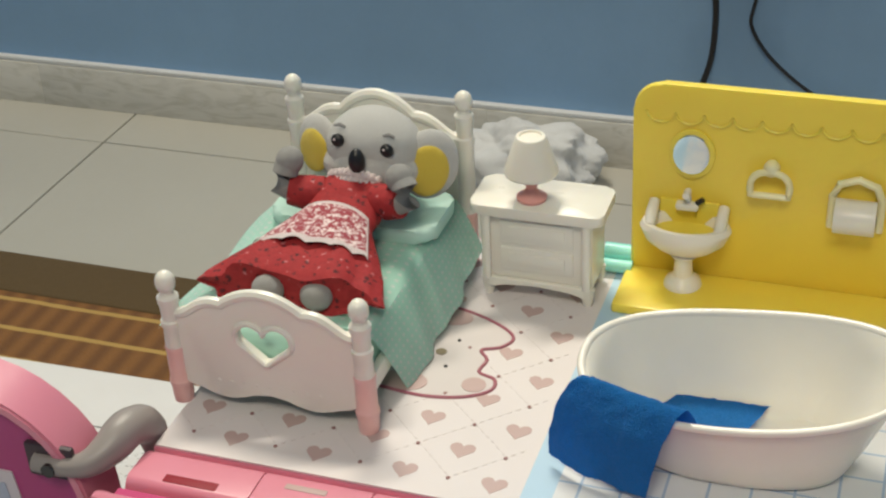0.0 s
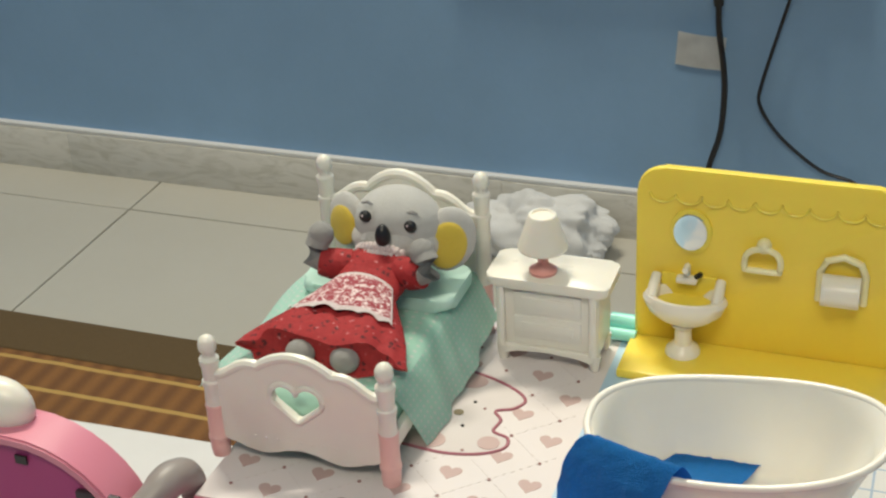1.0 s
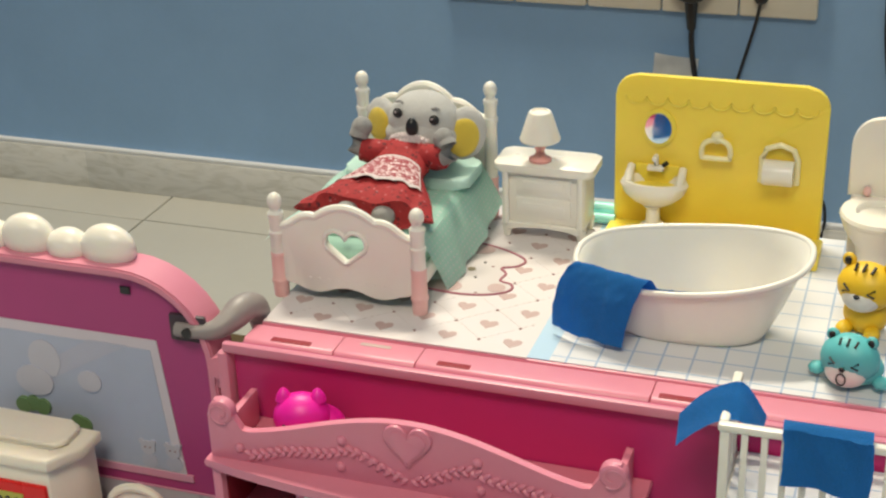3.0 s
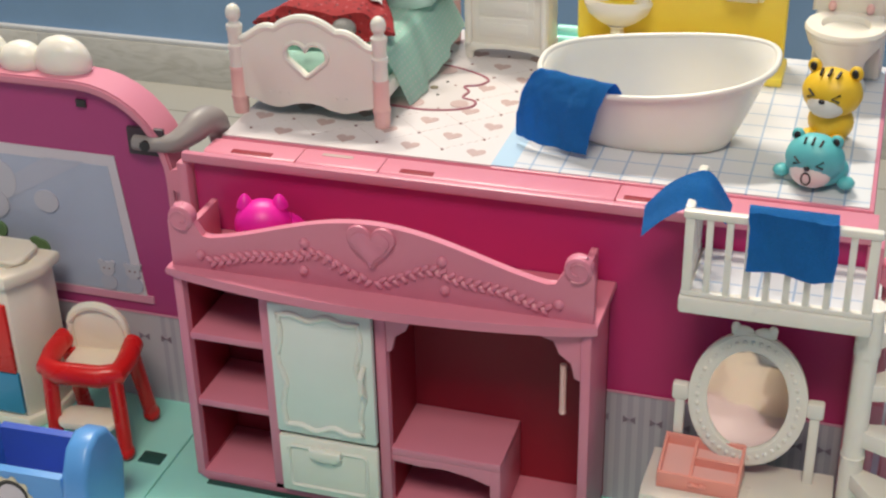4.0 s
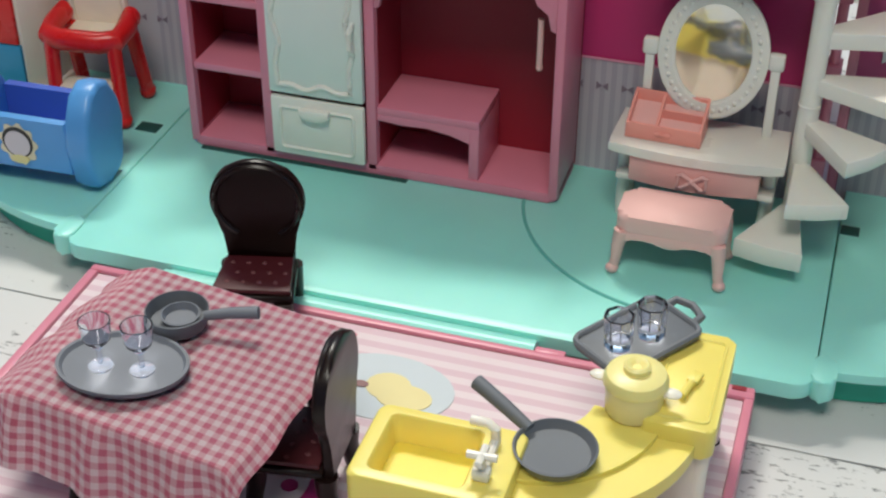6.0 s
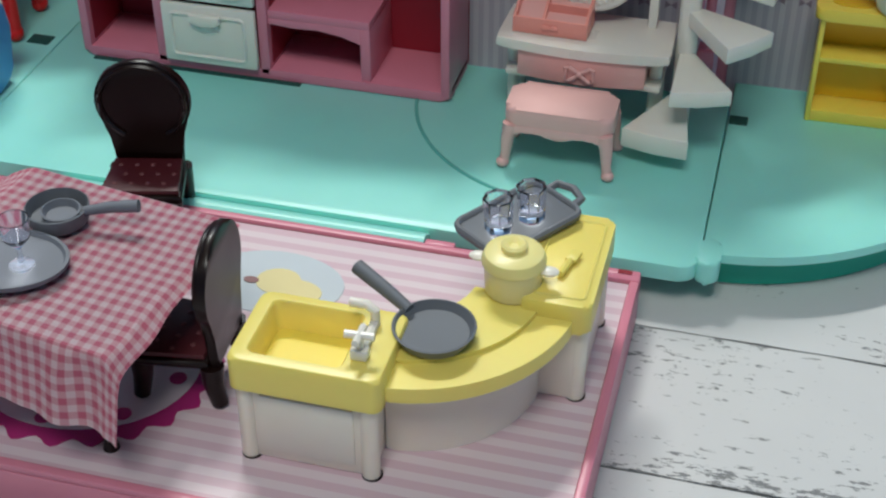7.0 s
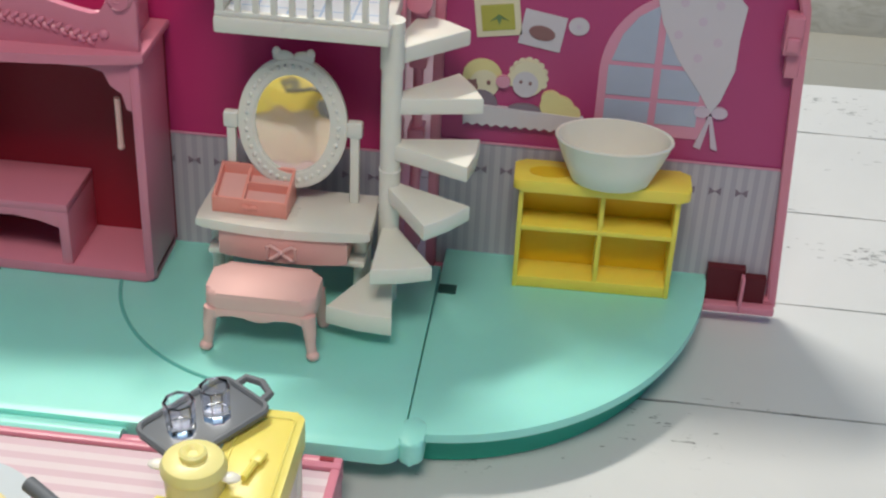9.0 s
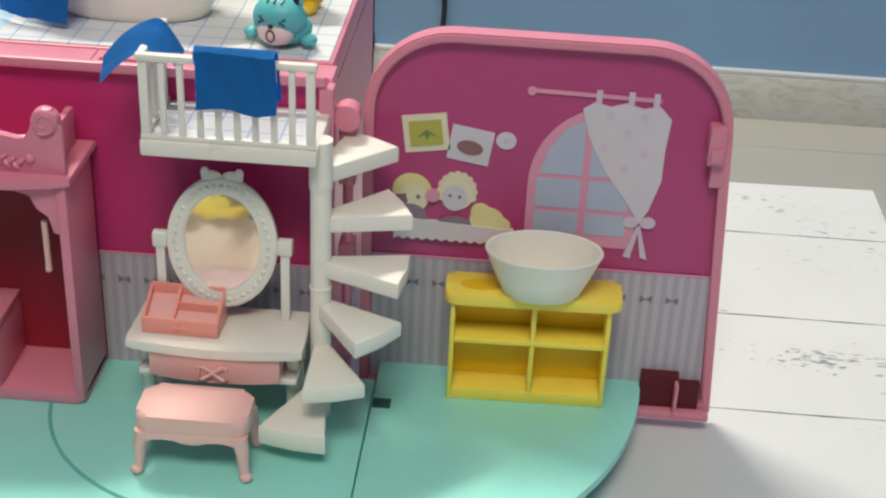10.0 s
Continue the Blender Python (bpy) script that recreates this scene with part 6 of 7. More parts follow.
mt_tilt = Matrix.Translation((0, MY, MZ)) @ Matrix.Rotation(radians(-8.5), 4, "X")
bm = BM(); rim(bm, oval(0, 0, 0.0148, 0.0195, 44), oval(0, 0, 0.0216, 0.0265, 44), -0.0022, 0.0016)
mfr = part("mirror_frame", bm, WHITE, va, "white oval mirror frame", mt_tilt)
bm = BM()
for i in range(40):
    a = 2 * math.pi * i / 40
    ball(bm, (0.0182 * math.cos(a), -0.0024, 0.0230 * math.sin(a)), 0.0010, 6)
part("bead_ring", bm, WHITE, mfr, "ring of moulded beads")
for k in (-1, 1):
    bm = BM(); ball(bm, (k * 0.0040, -0.0004, 0.0262), (0.0042, 0.0016, 0.0026), 12); ball(bm, (k * 0.0066, -0.0004, 0.0278), (0.0018, 0.0013, 0.0022), 10)
    part("ornament", bm, WHITE, mfr)
bm = BM(); prism(bm, oval(0, 0, 0.0152, 0.0199, 44), -0.0006, 0.0010, "y")
part("mirror", bm, MIRROR, mfr, "oval mirror glass")

st = thing("stool", pose(0.0343, 0.2188, BZ) @ Matrix.Diagonal((1.05, 1.0, 1.06, 1)), "pale pink toy stool with curved legs", "stool")
bm = BM()
pts = rounded(-0.0210, 0.0210, -0.0105, 0.0130, 0.0050)
prism(bm, pts, 0.0178, 0.0258, "z", 0.0024, 4)
part("cushion", bm, PALEPINK, st, "pale pink padded seat")
bm = BM(); prism(bm, [(-0.0200, 0.0192), (0.0200, 0.0192)] + [(0.0200 - 0.040 * i / 20, 0.0146 - 0.0014 * math.cos(4 * math.pi * i / 20) + 0.001) for i in range(21)], -0.0108, -0.0072, "y", 0.0006)
part("apron", bm, PALEPINK, st)
bm = BM(); box(bm, -0.0195, 0.0195, -0.0070, 0.0115, 0.0150, 0.0192, 0.0008)
part("frame", bm, PALEPINK, st)
for sx in (-1, 1):
    for sy, y in ((-1, -0.0085), (1, 0.0105)):
        bm = BM(); tube(bm, [(sx * 0.0182, y, 0.0185), (sx * 0.0192, y + sy * 0.0008, 0.0125), (sx * 0.0196, y + sy * 0.0012, 0.006), (sx * 0.0204, y + sy * 0.0018, 0.0020)], [0.0032, 0.0026, 0.0020, 0.0020], 12); ball(bm, (sx * 0.0206, y + sy * 0.0022, 0.0021), (0.0026, 0.0026, 0.0021), 12)
        part("leg", bm, PALEPINK, st)

jt = thing("jewel_tray", pose(0.0232, 0.2520, BZ + 0.0423, 0, 0, -2) @ Matrix.Scale(1.04, 4), "coral pink toy tray with three compartments", "tray")
bm = BM()
wedge = [(-0.0075, 0.0), (0.0085, 0.0), (0.0085, 0.0140), (-0.0075, 0.0065)]
for x in (-0.0150, 0.0138):
    bm = BM(); prism(bm, wedge, x, x + 0.0012, "x", 0.0003)
    part("side", bm, CORAL, jt)
bm = BM(); box(bm, -0.0145, 0.0145, -0.0075, -0.0063, 0.0, 0.0068, 0.0003)
part("front", bm, CORAL, jt)
bm = BM(); box(bm, -0.0145, 0.0145, 0.0073, 0.0085, 0.0, 0.0140, 0.0003)
part("rear", bm, CORAL, jt)
bm = BM(); prism(bm, [(-0.0065, 0.001), (0.0075, 0.001), (0.0075, 0.0095), (-0.0065, 0.0035)], -0.0140, 0.0140, "x")
part("bottom", bm, PEACH, jt)
bm = BM(); prism(bm, [(-0.0065, 0.0), (0.0075, 0.0), (0.0075, 0.0132), (-0.0065, 0.0062)], -0.0035, -0.0024, "x")
part("divider", bm, CORAL, jt)
bm = BM(); box(bm, -0.0024, 0.0140, 0.0004, 0.0014, 0.0, 0.0100)
part("divider", bm, CORAL, jt)

bm = BM()
for k in (-1, 1):
    ball(bm, (k * 0.0018, -0.0080, 0.0036), (0.0017, 0.0007, 0.0011), 10)
ball(bm, (0, -0.0082, 0.0036), (0.0006, 0.0007, 0.0007), 8)
part("bow", bm, CORAL, jt, "small moulded bow")

# ---- yellow shelf and bowl ----
ys = thing("toy_shelf", pose(0.1636, 0.2765, BZ, 0, 0, 1.5) @ Matrix.Diagonal((1.02, 0.80, 1.06, 1)), "yellow toy shelf with four open compartments", "shelf")
bm = BM(); box(bm, -0.0330, 0.0330, 0.0180, 0.0200, 0.0, 0.046)
part("back", bm, AMBER, ys, "amber back board")
for x in (-0.0330, 0.0005, 0.0310):
    bm = BM(); box(bm, x, x + 0.0020, 0.0 if x != 0.0005 else 0.001, 0.0182, 0.0, 0.046, 0.0004)
    part("side", bm, YELLOW, ys)
for z0, z1 in ((0.0, 0.0050), (0.0270, 0.0292)):
    bm = BM(); box(bm, -0.0315, 0.0315, 0.0004, 0.0182, z0, z1, 0.0004)
    part("shelf_board", bm, YELLOW, ys)
bm = BM(); prism(bm, rounded(-0.0355, 0.0365, -0.0030, 0.0205, 0.004), 0.0460, 0.0510, "z", 0.0012)
part("top", bm, YELLOW, ys)
# deeper amber oval painted as shade on the top beside the bowl
bm = BM(); prism(bm, oval(-0.021, 0.008, 0.0085, 0.0055, 20), 0.0510, 0.0514, "z")
part("shade_oval", bm, AMBER, ys)
bowl = BM()
lathe(bowl, [(0.0145, 0.0), (0.0160, 0.001), (0.0205, 0.011), (0.0238, 0.0195), (0.0243, 0.0202), (0.0240, 0.0210), (0.0228, 0.0208), (0.0190, 0.0105), (0.0150, 0.0035), (0.004, 0.0025)], seg=40, sx=1.0, sy=0.66)
whole("oval_bowl", bowl, WARMWHITE, "white oval plastic bowl on the yellow shelf", "bowl", pose(0.1668, 0.2785, BZ + 0.0545))

# ---- toy nursery at the left wing ----
cb = thing("toy_cupboard", pose(-0.3072, 0.2625, BZ) @ Matrix.Diagonal((1, 1, 0.872, 1)), "cream toy cupboard with red front and blue doors", "cupboard")
bm = BM(); prism(bm, [(-0.030, 0.0), (0.022, 0.0), (0.030, 0.012), (0.030, 0.026), (-0.030, 0.026)], 0.006, 0.086, "z", 0.0015)
part("body", bm, IVORY, cb)
bm = BM(); prism(bm, [(-0.033, -0.003), (0.024, -0.003), (0.0335, 0.012), (0.0335, 0.0275), (-0.033, 0.0275)], 0.086, 0.0935, "z", 0.0020, 3)
part("top", bm, IVORY, cb, "cream overhanging top")
bm = BM(); prism(bm, rounded(-0.026, 0.0265, 0.006, 0.0265, 0.006), 0.0935, 0.0975, "z", 0.0024, 3)
part("top_rise", bm, IVORY, cb)
bm = BM(); box(bm, -0.0295, 0.0205, -0.0022, 0.0002, 0.0350, 0.0760, 0.0008)
rf = part("red_front", bm, RED, cb, "red front panel")
bm = BM(); box(bm, -0.0230, 0.0085, -0.0030, -0.0020, 0.0430, 0.0700, 0.0004)
part("dish_rack_print", bm, PRINTOLIVE, rf, "olive sticker of a dish rack")
for z in (0.0455, 0.0580):
    for i in range(6):
        bm = BM(); tube(bm, [(-0.0200 + i * 0.0048, -0.0031, z + 0.0085), (-0.0200 + i * 0.0048 + 0.0012, -0.0031, z + 0.0095), (-0.0200 + i * 0.0048 + 0.0026, -0.0031, z + 0.0080), (-0.0200 + i * 0.0048 + 0.0030, -0.0031, z)], 0.00055, 5)
        part("plate_print", bm, BLACK, rf)
for x0 in (-0.0290, -0.0035):
    bm = BM(); box(bm, x0, x0 + 0.0248, -0.0020, 0.0002, 0.0095, 0.0345, 0.0008)
    d = part("blue_door", bm, TEALBLUE, cb, "blue cupboard door")
    bm = BM(); box(bm, x0 + (0.019 if x0 < -0.01 else 0.0025), x0 + (0.0225 if x0 < -0.01 else 0.0060), -0.0042, -0.0018, 0.0235, 0.0255, 0.0006)
    part("handle", bm, TEALBLUE, d)
bm = BM(); prism(bm, [(-0.032, -0.003), (0.0235, -0.003), (0.0320, 0.010), (0.0320, 0.027), (-0.032, 0.027)], 0.0, 0.0075, "z", 0.0016)
part("plinth", bm, IVORY, cb)

hc = thing("high_chair", pose(-0.2480, 0.2615, BZ, 0, 0, 6) @ Matrix.Diagonal((0.82, 0.90, 1.00, 1)), "red toy high chair with cream seat and footrest", "high chair")
bm = BM()
shell = []
for i in range(13):
    a = math.pi * i / 12
    shell.append((0.0165 * math.cos(a), 0.0500 + 0.0145 * math.sin(a) ** 0.75))
prism(bm, [(0.0165, 0.040)] + shell + [(-0.0165, 0.040)], 0.0150, 0.0190, "y", 0.0014)
part("backrest", bm, IVORY, hc, "cream rounded backrest")
bm = BM(); tube(bm, [(x, 0.0148, z) for x, z in [(0.0158, 0.040)] + shell + [(-0.0158, 0.040)]], 0.0022, 8)
part("back_rim", bm, IVORY, hc)
bm = BM(); box(bm, -0.0150, 0.0150, -0.0030, 0.0170, 0.0385, 0.0420, 0.0010)
part("seat", bm, IVORY, hc, "cream seat")
bm = BM(); tube(bm, [(-0.0200, 0.0140, 0.0470), (-0.0215, 0.0020, 0.0455), (-0.0205, -0.0080, 0.0440), (-0.0120, -0.0115, 0.0435), (0.0120, -0.0115, 0.0435), (0.0205, -0.0080, 0.0440), (0.0215, 0.0020, 0.0455), (0.0200, 0.0140, 0.0470)], 0.0053, 14)
part("arm_tray", bm, RED, hc, "glossy red wrap-around arm")
for sx in (-1, 1):
    for y0, y1 in ((-0.0090, -0.0110), (0.0130, 0.0230)):
        bm = BM(); tube(bm, [(sx * 0.0185, y0, 0.043), (sx * 0.0195, (y0 + y1) / 2, 0.022), (sx * 0.0200, y1, 0.0035)], [0.0042, 0.0040, 0.0040], 14); ball(bm, (sx * 0.0200, y1, 0.0038), (0.0048, 0.0048, 0.0040), 14)
        part("leg", bm, RED, hc, "red leg")
bm = BM(); prism(bm, rounded(-0.0165, 0.0165, -0.0160, 0.0, 0.005), 0.0165, 0.0195, "z", 0.0009)
part("footrest", bm, IVORY, hc, "cream footrest")

cr2 = thing("toy_cradle", pose(-0.2455, 0.2068, BZ, 0, 0, 2) @ Matrix.Diagonal((1, 1, 1.06, 1)), "blue toy rocking cradle with a round picture sticker", "cradle")
endp = [(-0.0135, 0.006), (-0.0095, 0.0022), (0.0, 0.0), (0.0095, 0.0022), (0.0135, 0.006), (0.0175, 0.024), (0.0150, 0.034), (0.0085, 0.0440), (0.0, 0.0470), (-0.0085, 0.0440), (-0.0150, 0.034), (-0.0175, 0.024)]
for x0, x1 in ((0.0215, 0.0330), (-0.0330, -0.0215)):
    bm = BM(); prism(bm, endp, x0, x1, "x", 0.0026, 3)
    part("end_board", bm, BLUE, cr2, "thick rounded end board")
bm = BM(); prism(bm, [(-0.0155, 0.0335), (-0.0145, 0.0100), (-0.0115, 0.0080), (-0.0115, 0.0335)], -0.0220, 0.0220, "x", 0.0008)
part("front_side", bm, BLUE, cr2)
bm = BM(); prism(bm, [(0.0155, 0.0335), (0.0145, 0.0100), (0.0115, 0.0080), (0.0115, 0.0335)], -0.0220, 0.0220, "x", 0.0008)
part("rear_side", bm, DEEPBLUE, cr2)
bm = BM(); box(bm, -0.0215, 0.0215, -0.0118, 0.0118, 0.0080, 0.0110)
part("bottom", bm, DEEPBLUE, cr2)
sb = Matrix.Translation((-0.0015, -0.0153, 0.0215)) @ Matrix.Rotation(radians(2.5), 4, "X")
pet = [((0.0085 + 0.0009 * math.cos(9 * a)) * math.cos(a), (0.0092 + 0.0009 * math.cos(9 * a)) * math.sin(a)) for a in (2 * math.pi * i / 54 for i in range(54))]
for nm, pts, mt, y in (("sticker", pet, PRINTCREAM, 0.0003), ("sticker_ring", oval(0, 0.001, 0.0072, 0.0072, 26), BLACK, 0.0006), ("sticker_face", oval(0, 0.0005, 0.0060, 0.0060, 24), PRINTWHITE, 0.0009), ("sticker_grass", oval(0, -0.0068, 0.0045, 0.0020, 14), PRINTYELLOW, 0.0012)):
    bm = BM(); prism(bm, pts, -y, 0.0002, "y")
    part(nm, bm, mt, cr2, at=sb)

# ---- kitchen ----
ku = thing("kitchen_counter", pose(0, 0, KZ), "curved yellow and cream toy kitchen counter with sink", "kitchen counter")
CX, CY, KT = 0.0115, 0.0835, 0.0428


def ring_band(r0, r1, a0, a1, n=20):
    return [(CX + r1 * math.cos(radians(a0 + (a1 - a0) * i / n)), CY + r1 * math.sin(radians(a0 + (a1 - a0) * i / n))) for i in range(n + 1)] + \
           [(CX + r0 * math.cos(radians(a1 + (a0 - a1) * i / n)), CY + r0 * math.sin(radians(a1 + (a0 - a1) * i / n))) for i in range(n + 1)]


bm = BM(); box(bm, -0.0290, 0.0125, 0.0270, 0.0550, 0.0, 0.0310, 0.0010)
part("sink_cabinet", bm, IVORY, ku, "cream sink cabinet")
for x in (-0.0282, 0.0117):
    bm = BM(); lathe(bm, [(0.0030, 0.0), (0.0030, 0.0305)], (x, 0.0282, 0), 12)
    part("corner_post", bm, IVORY, ku)
bm = BM(); box(bm, -0.0235, 0.0070, 0.0262, 0.0275, 0.004, 0.027, 0.0005)
part("cabinet_panel", bm, IVORY, ku)
bm = BM(); prism(bm, ring_band(0.024, 0.0435, -88, -6), 0.0, 0.0312, "z", 0.0006)
part("curved_body", bm, IVORY, ku, "cream curved cabinet")
bm = BM(); prism(bm, ring_band(0.020, 0.0545, -88, -5), 0.0310, 0.0368, "z", 0.0012)
part("curved_top", bm, LEMON, ku, "yellow curved worktop")
bm = BM(); prism(bm, ring_band(0.020, 0.0430, -84, -4), 0.0368, 0.0385, "z", 0.0007)
part("curved_step", bm, LEMON, ku)
bm = BM(); box(bm, 0.0500, 0.0685, 0.0775, 0.1225, 0.0, 0.0320, 0.0020)
part("end_cabinet", bm, IVORY, ku, "cream end cabinet")
# flat dark discs paint the shade where the feet sit in the floor
for x, y in ((-0.0282, 0.0282), (0.0117, 0.0282), (0.0665, 0.0805), (0.0665, 0.1200)):
    bm = BM(); prism(bm, oval(x + 0.0003, y, 0.0034, 0.0034, 20), 0.0, 0.0004, "z")
    part("foot_shade_disc", bm, BROWN, ku, "dark disc painted as shade round the foot")
for y in (0.0805, 0.1200):
    bm = BM(); lathe(bm, [(0.0032, 0.0), (0.0032, 0.0315)], (0.0665, y, 0), 12)
    part("corner_post", bm, IVORY, ku)
bm = BM(); prism(bm, rounded(0.0475, 0.0708, 0.0740, 0.1240, 0.003), 0.0315, KT, "z", 0.0014)
part("end_top", bm, LEMON, ku, "yellow end worktop")
# sink top: rim round a recessed basin
SX0, SX1, SY0, SY1 = -0.0322, 0.0166, 0.0235, 0.0580
BX0, BX1, BY2, BY3 = -0.0265, 0.0030, 0.0285, 0.0535


def inset(e, x0=SX0, x1=SX1, y0=SY0, y1=SY1, r=0.0034):
    return rounded(x0 + e, x1 - e, y0 + e, y1 - e, r)


bm = BM()
loops = [[bm.verts.new((x, y, z)) for x, y in pts] for pts, z in ((inset(0), 0.0305), (inset(0), KT - 0.0012), (inset(0.0006), KT - 0.0002), (inset(0.0012), KT),
         (inset(-0.0007, BX0, BX1, BY2, BY3, 0.0028), KT), (inset(0, BX0, BX1, BY2, BY3, 0.0024), KT - 0.0008), (inset(0.0010, BX0, BX1, BY2, BY3, 0.0024), 0.0318))]
for la, lb in zip(loops, loops[1:]):
    for i in range(len(la)):
        j = (i + 1) % len(la)
        bm.faces.new((la[i], la[j], lb[j], lb[i]))
part("sink_top", bm, LEMON, ku, "yellow sink surround")
bm = BM(); box(bm, BX0, BX1, BY2, BY3, 0.0312, 0.0324)
part("sink_basin", bm, YELLOW, ku, "recessed yellow basin")
bm = BM(); tube(bm, [(0.0075, 0.0500, KT), (0.0075, 0.0500, KT + 0.0055), (0.0050, 0.0503, KT + 0.0072), (-0.0005, 0.0507, KT + 0.0068)], 0.0016, 10); box(bm, 0.0048, 0.0104, 0.0318, 0.0362, KT, KT + 0.0040, 0.0009)
tube(bm, [(0.0076, 0.0340, KT + 0.003), (0.0076, 0.0340, KT + 0.009)], 0.0013, 8); tube(bm, [(0.0030, 0.0340, KT + 0.0085), (0.0122, 0.0345, KT + 0.0085)], 0.0013, 8); tube(bm, [(0.0076, 0.0300, KT + 0.0085), (0.0076, 0.0385, KT + 0.0085)], 0.0013, 8)
tube(bm, [(0.0075, 0.0500, KT + 0.001), (0.0076, 0.0340, KT + 0.001)], 0.0016, 8)
part("tap", bm, WARMWHITE, ku, "white toy tap")
bm = BM(); tube(bm, [(x, y, KT) for x, y in rounded(0.0505, 0.0680, 0.0780, 0.1200, 0.002) + [(0.0505, 0.0800)]], 0.0005, 6)
part("top_moulding", bm, LEMON, ku)

pan = thing("frying_pan", pose(0.0255, 0.0530, KZ + 0.0387) @ Matrix.Scale(1.14, 4), "grey toy frying pan with a long handle", "frying pan")
bm = BM(); lathe(bm, [(0.0085, 0), (0.0098, 0.0008), (0.0112, 0.0040), (0.0116, 0.0044), (0.0110, 0.0046), (0.0096, 0.0022), (0.003, 0.0020), (0.0002, 0.0020)], seg=32)
part("pan", bm, GREY, pan)
bm = BM(); tube(bm, [(-0.0085, 0.0055, 0.0038), (-0.0165, 0.0100, 0.0058), (-0.0265, 0.0158, 0.0075)], [0.0018, 0.0021, 0.0023], 10)
part("handle", bm, GREY, pan)
pot = thing("cooking_pot", pose(0.0437, 0.0832, KZ + 0.0387) @ Matrix.Diagonal((1.24, 1.24, 1.08, 1)), "yellow lidded toy cooking pot with cream body", "pot")
bm = BM(); lathe(bm, [(0.0068, 0), (0.0074, 0.001), (0.0077, 0.0100), (0.0079, 0.0108)], seg=28)
part("body", bm, PALELEMON, pot)
bm = BM(); lathe(bm, [(0.0084, 0.0105), (0.0084, 0.0118), (0.0076, 0.0138), (0.0050, 0.0150), (0.0034, 0.0150), (0.0035, 0.0166), (0.0028, 0.0172), (0.0018, 0.0168), (0.0012, 0.0160)], seg=28)
part("lid", bm, plastic("cream_yellow_plastic", (0.90, 0.79, 0.32), sss=0.25), pot, "yellow domed lid")
for k in (-1, 1):
    bm = BM(); ball(bm, (k * 0.0094, -0.001 * k, 0.0095), (0.0028, 0.0020, 0.0012), 10)
    part("handle", bm, WARMWHITE, pot, "white side handle")
gt = thing("serving_tray", pose(0.0395, 0.1130, KZ + KT + 0.0012, 0, -2, 54) @ Matrix.Diagonal((1.1, 1.2, 1.1, 1)), "grey toy serving tray with cut-out grips", "tray")
bm = BM(); prism(bm, rounded(-0.0185, 0.0165, -0.0105, 0.0105, 0.0035), 0.0, 0.0016, "z", 0.0005)
part("tray", bm, GREY, gt)
bm = BM(); tube(bm, [(0.0160, -0.0055, 0.0008), (0.0205, -0.0050, 0.0016), (0.0222, 0.0, 0.0018), (0.0205, 0.0050, 0.0016), (0.0160, 0.0055, 0.0008)], 0.0013, 8)
part("grip", bm, GREY, gt)
bm = BM(); tube(bm, [(x, y, 0.0018) for x, y in rounded(-0.0180, 0.0160, -0.0100, 0.0100, 0.0035) + [(-0.0180, -0.0065)]], 0.0010, 6)
part("tray_rim", bm, GREY, gt)


def tumbler(m):
    t = thing("glass_tumbler", m, "small clear plastic toy tumbler on the grey tray", "glass", "tumblers on the tray")
    bm = BM(); lathe(bm, [(0.0036, 0), (0.0040, 0.0006), (0.0040, 0.0020), (0.0042, 0.0060), (0.0045, 0.0102), (0.0042, 0.0105), (0.0035, 0.0100), (0.0030, 0.0034), (0.001, 0.0030)], seg=8)
    ob = part("cup", bm, GLASS, t)
    ob.visible_shadow = False
    return t


tu = tumbler(pose(0.0432, 0.1130, KZ + KT + 0.0032, 0, -2, 0) @ Matrix.Diagonal((1.18, 1.18, 1.25, 1)))
copy_thing(tu, pose(0.0340, 0.1040, KZ + KT + 0.0032, 0, -2, 20))
bm = BM(); tube(bm, [(0, -0.006, 0.0012), (0, 0.004, 0.0014)], 0.0016, 8); box(bm, -0.0024, 0.0024, 0.004, 0.0110, 0.0004, 0.0022, 0.0005)
whole("toy_spatula", bm, LEMON, "small yellow toy utensil on the counter end", "utensil", pose(0.0592, 0.0920, KZ + KT + 0.0006, 0, 0, -14) @ Matrix.Scale(0.8, 4))

# dining table, cloth, chairs
TZ = 0.0475
TPOSE = pose(-0.0965, 0.0515, KZ, 0, 0, -9)
THX, THY = 0.0390, 0.0370
tb = thing("dining_table", TPOSE, "dark brown toy dining table under a cloth", "table")
bm = BM(); box(bm, -THX, THX, -THY, THY, TZ - 0.0026, TZ, 0.0008)
part("tabletop", bm, BROWN, tb)
for x in (-THX + 0.010, THX - 0.010):
    for y in (-THY + 0.008, THY - 0.008):
        bm = BM(); lathe(bm, [(0.0028, 0), (0.0020, 0.004), (0.0024, 0.020), (0.0030, 0.036)], (x, y, 0), 10)
        part("leg", bm, BROWN, tb)
cl = thing("tablecloth", TPOSE, "pink gingham tablecloth hanging over the table front", "tablecloth")


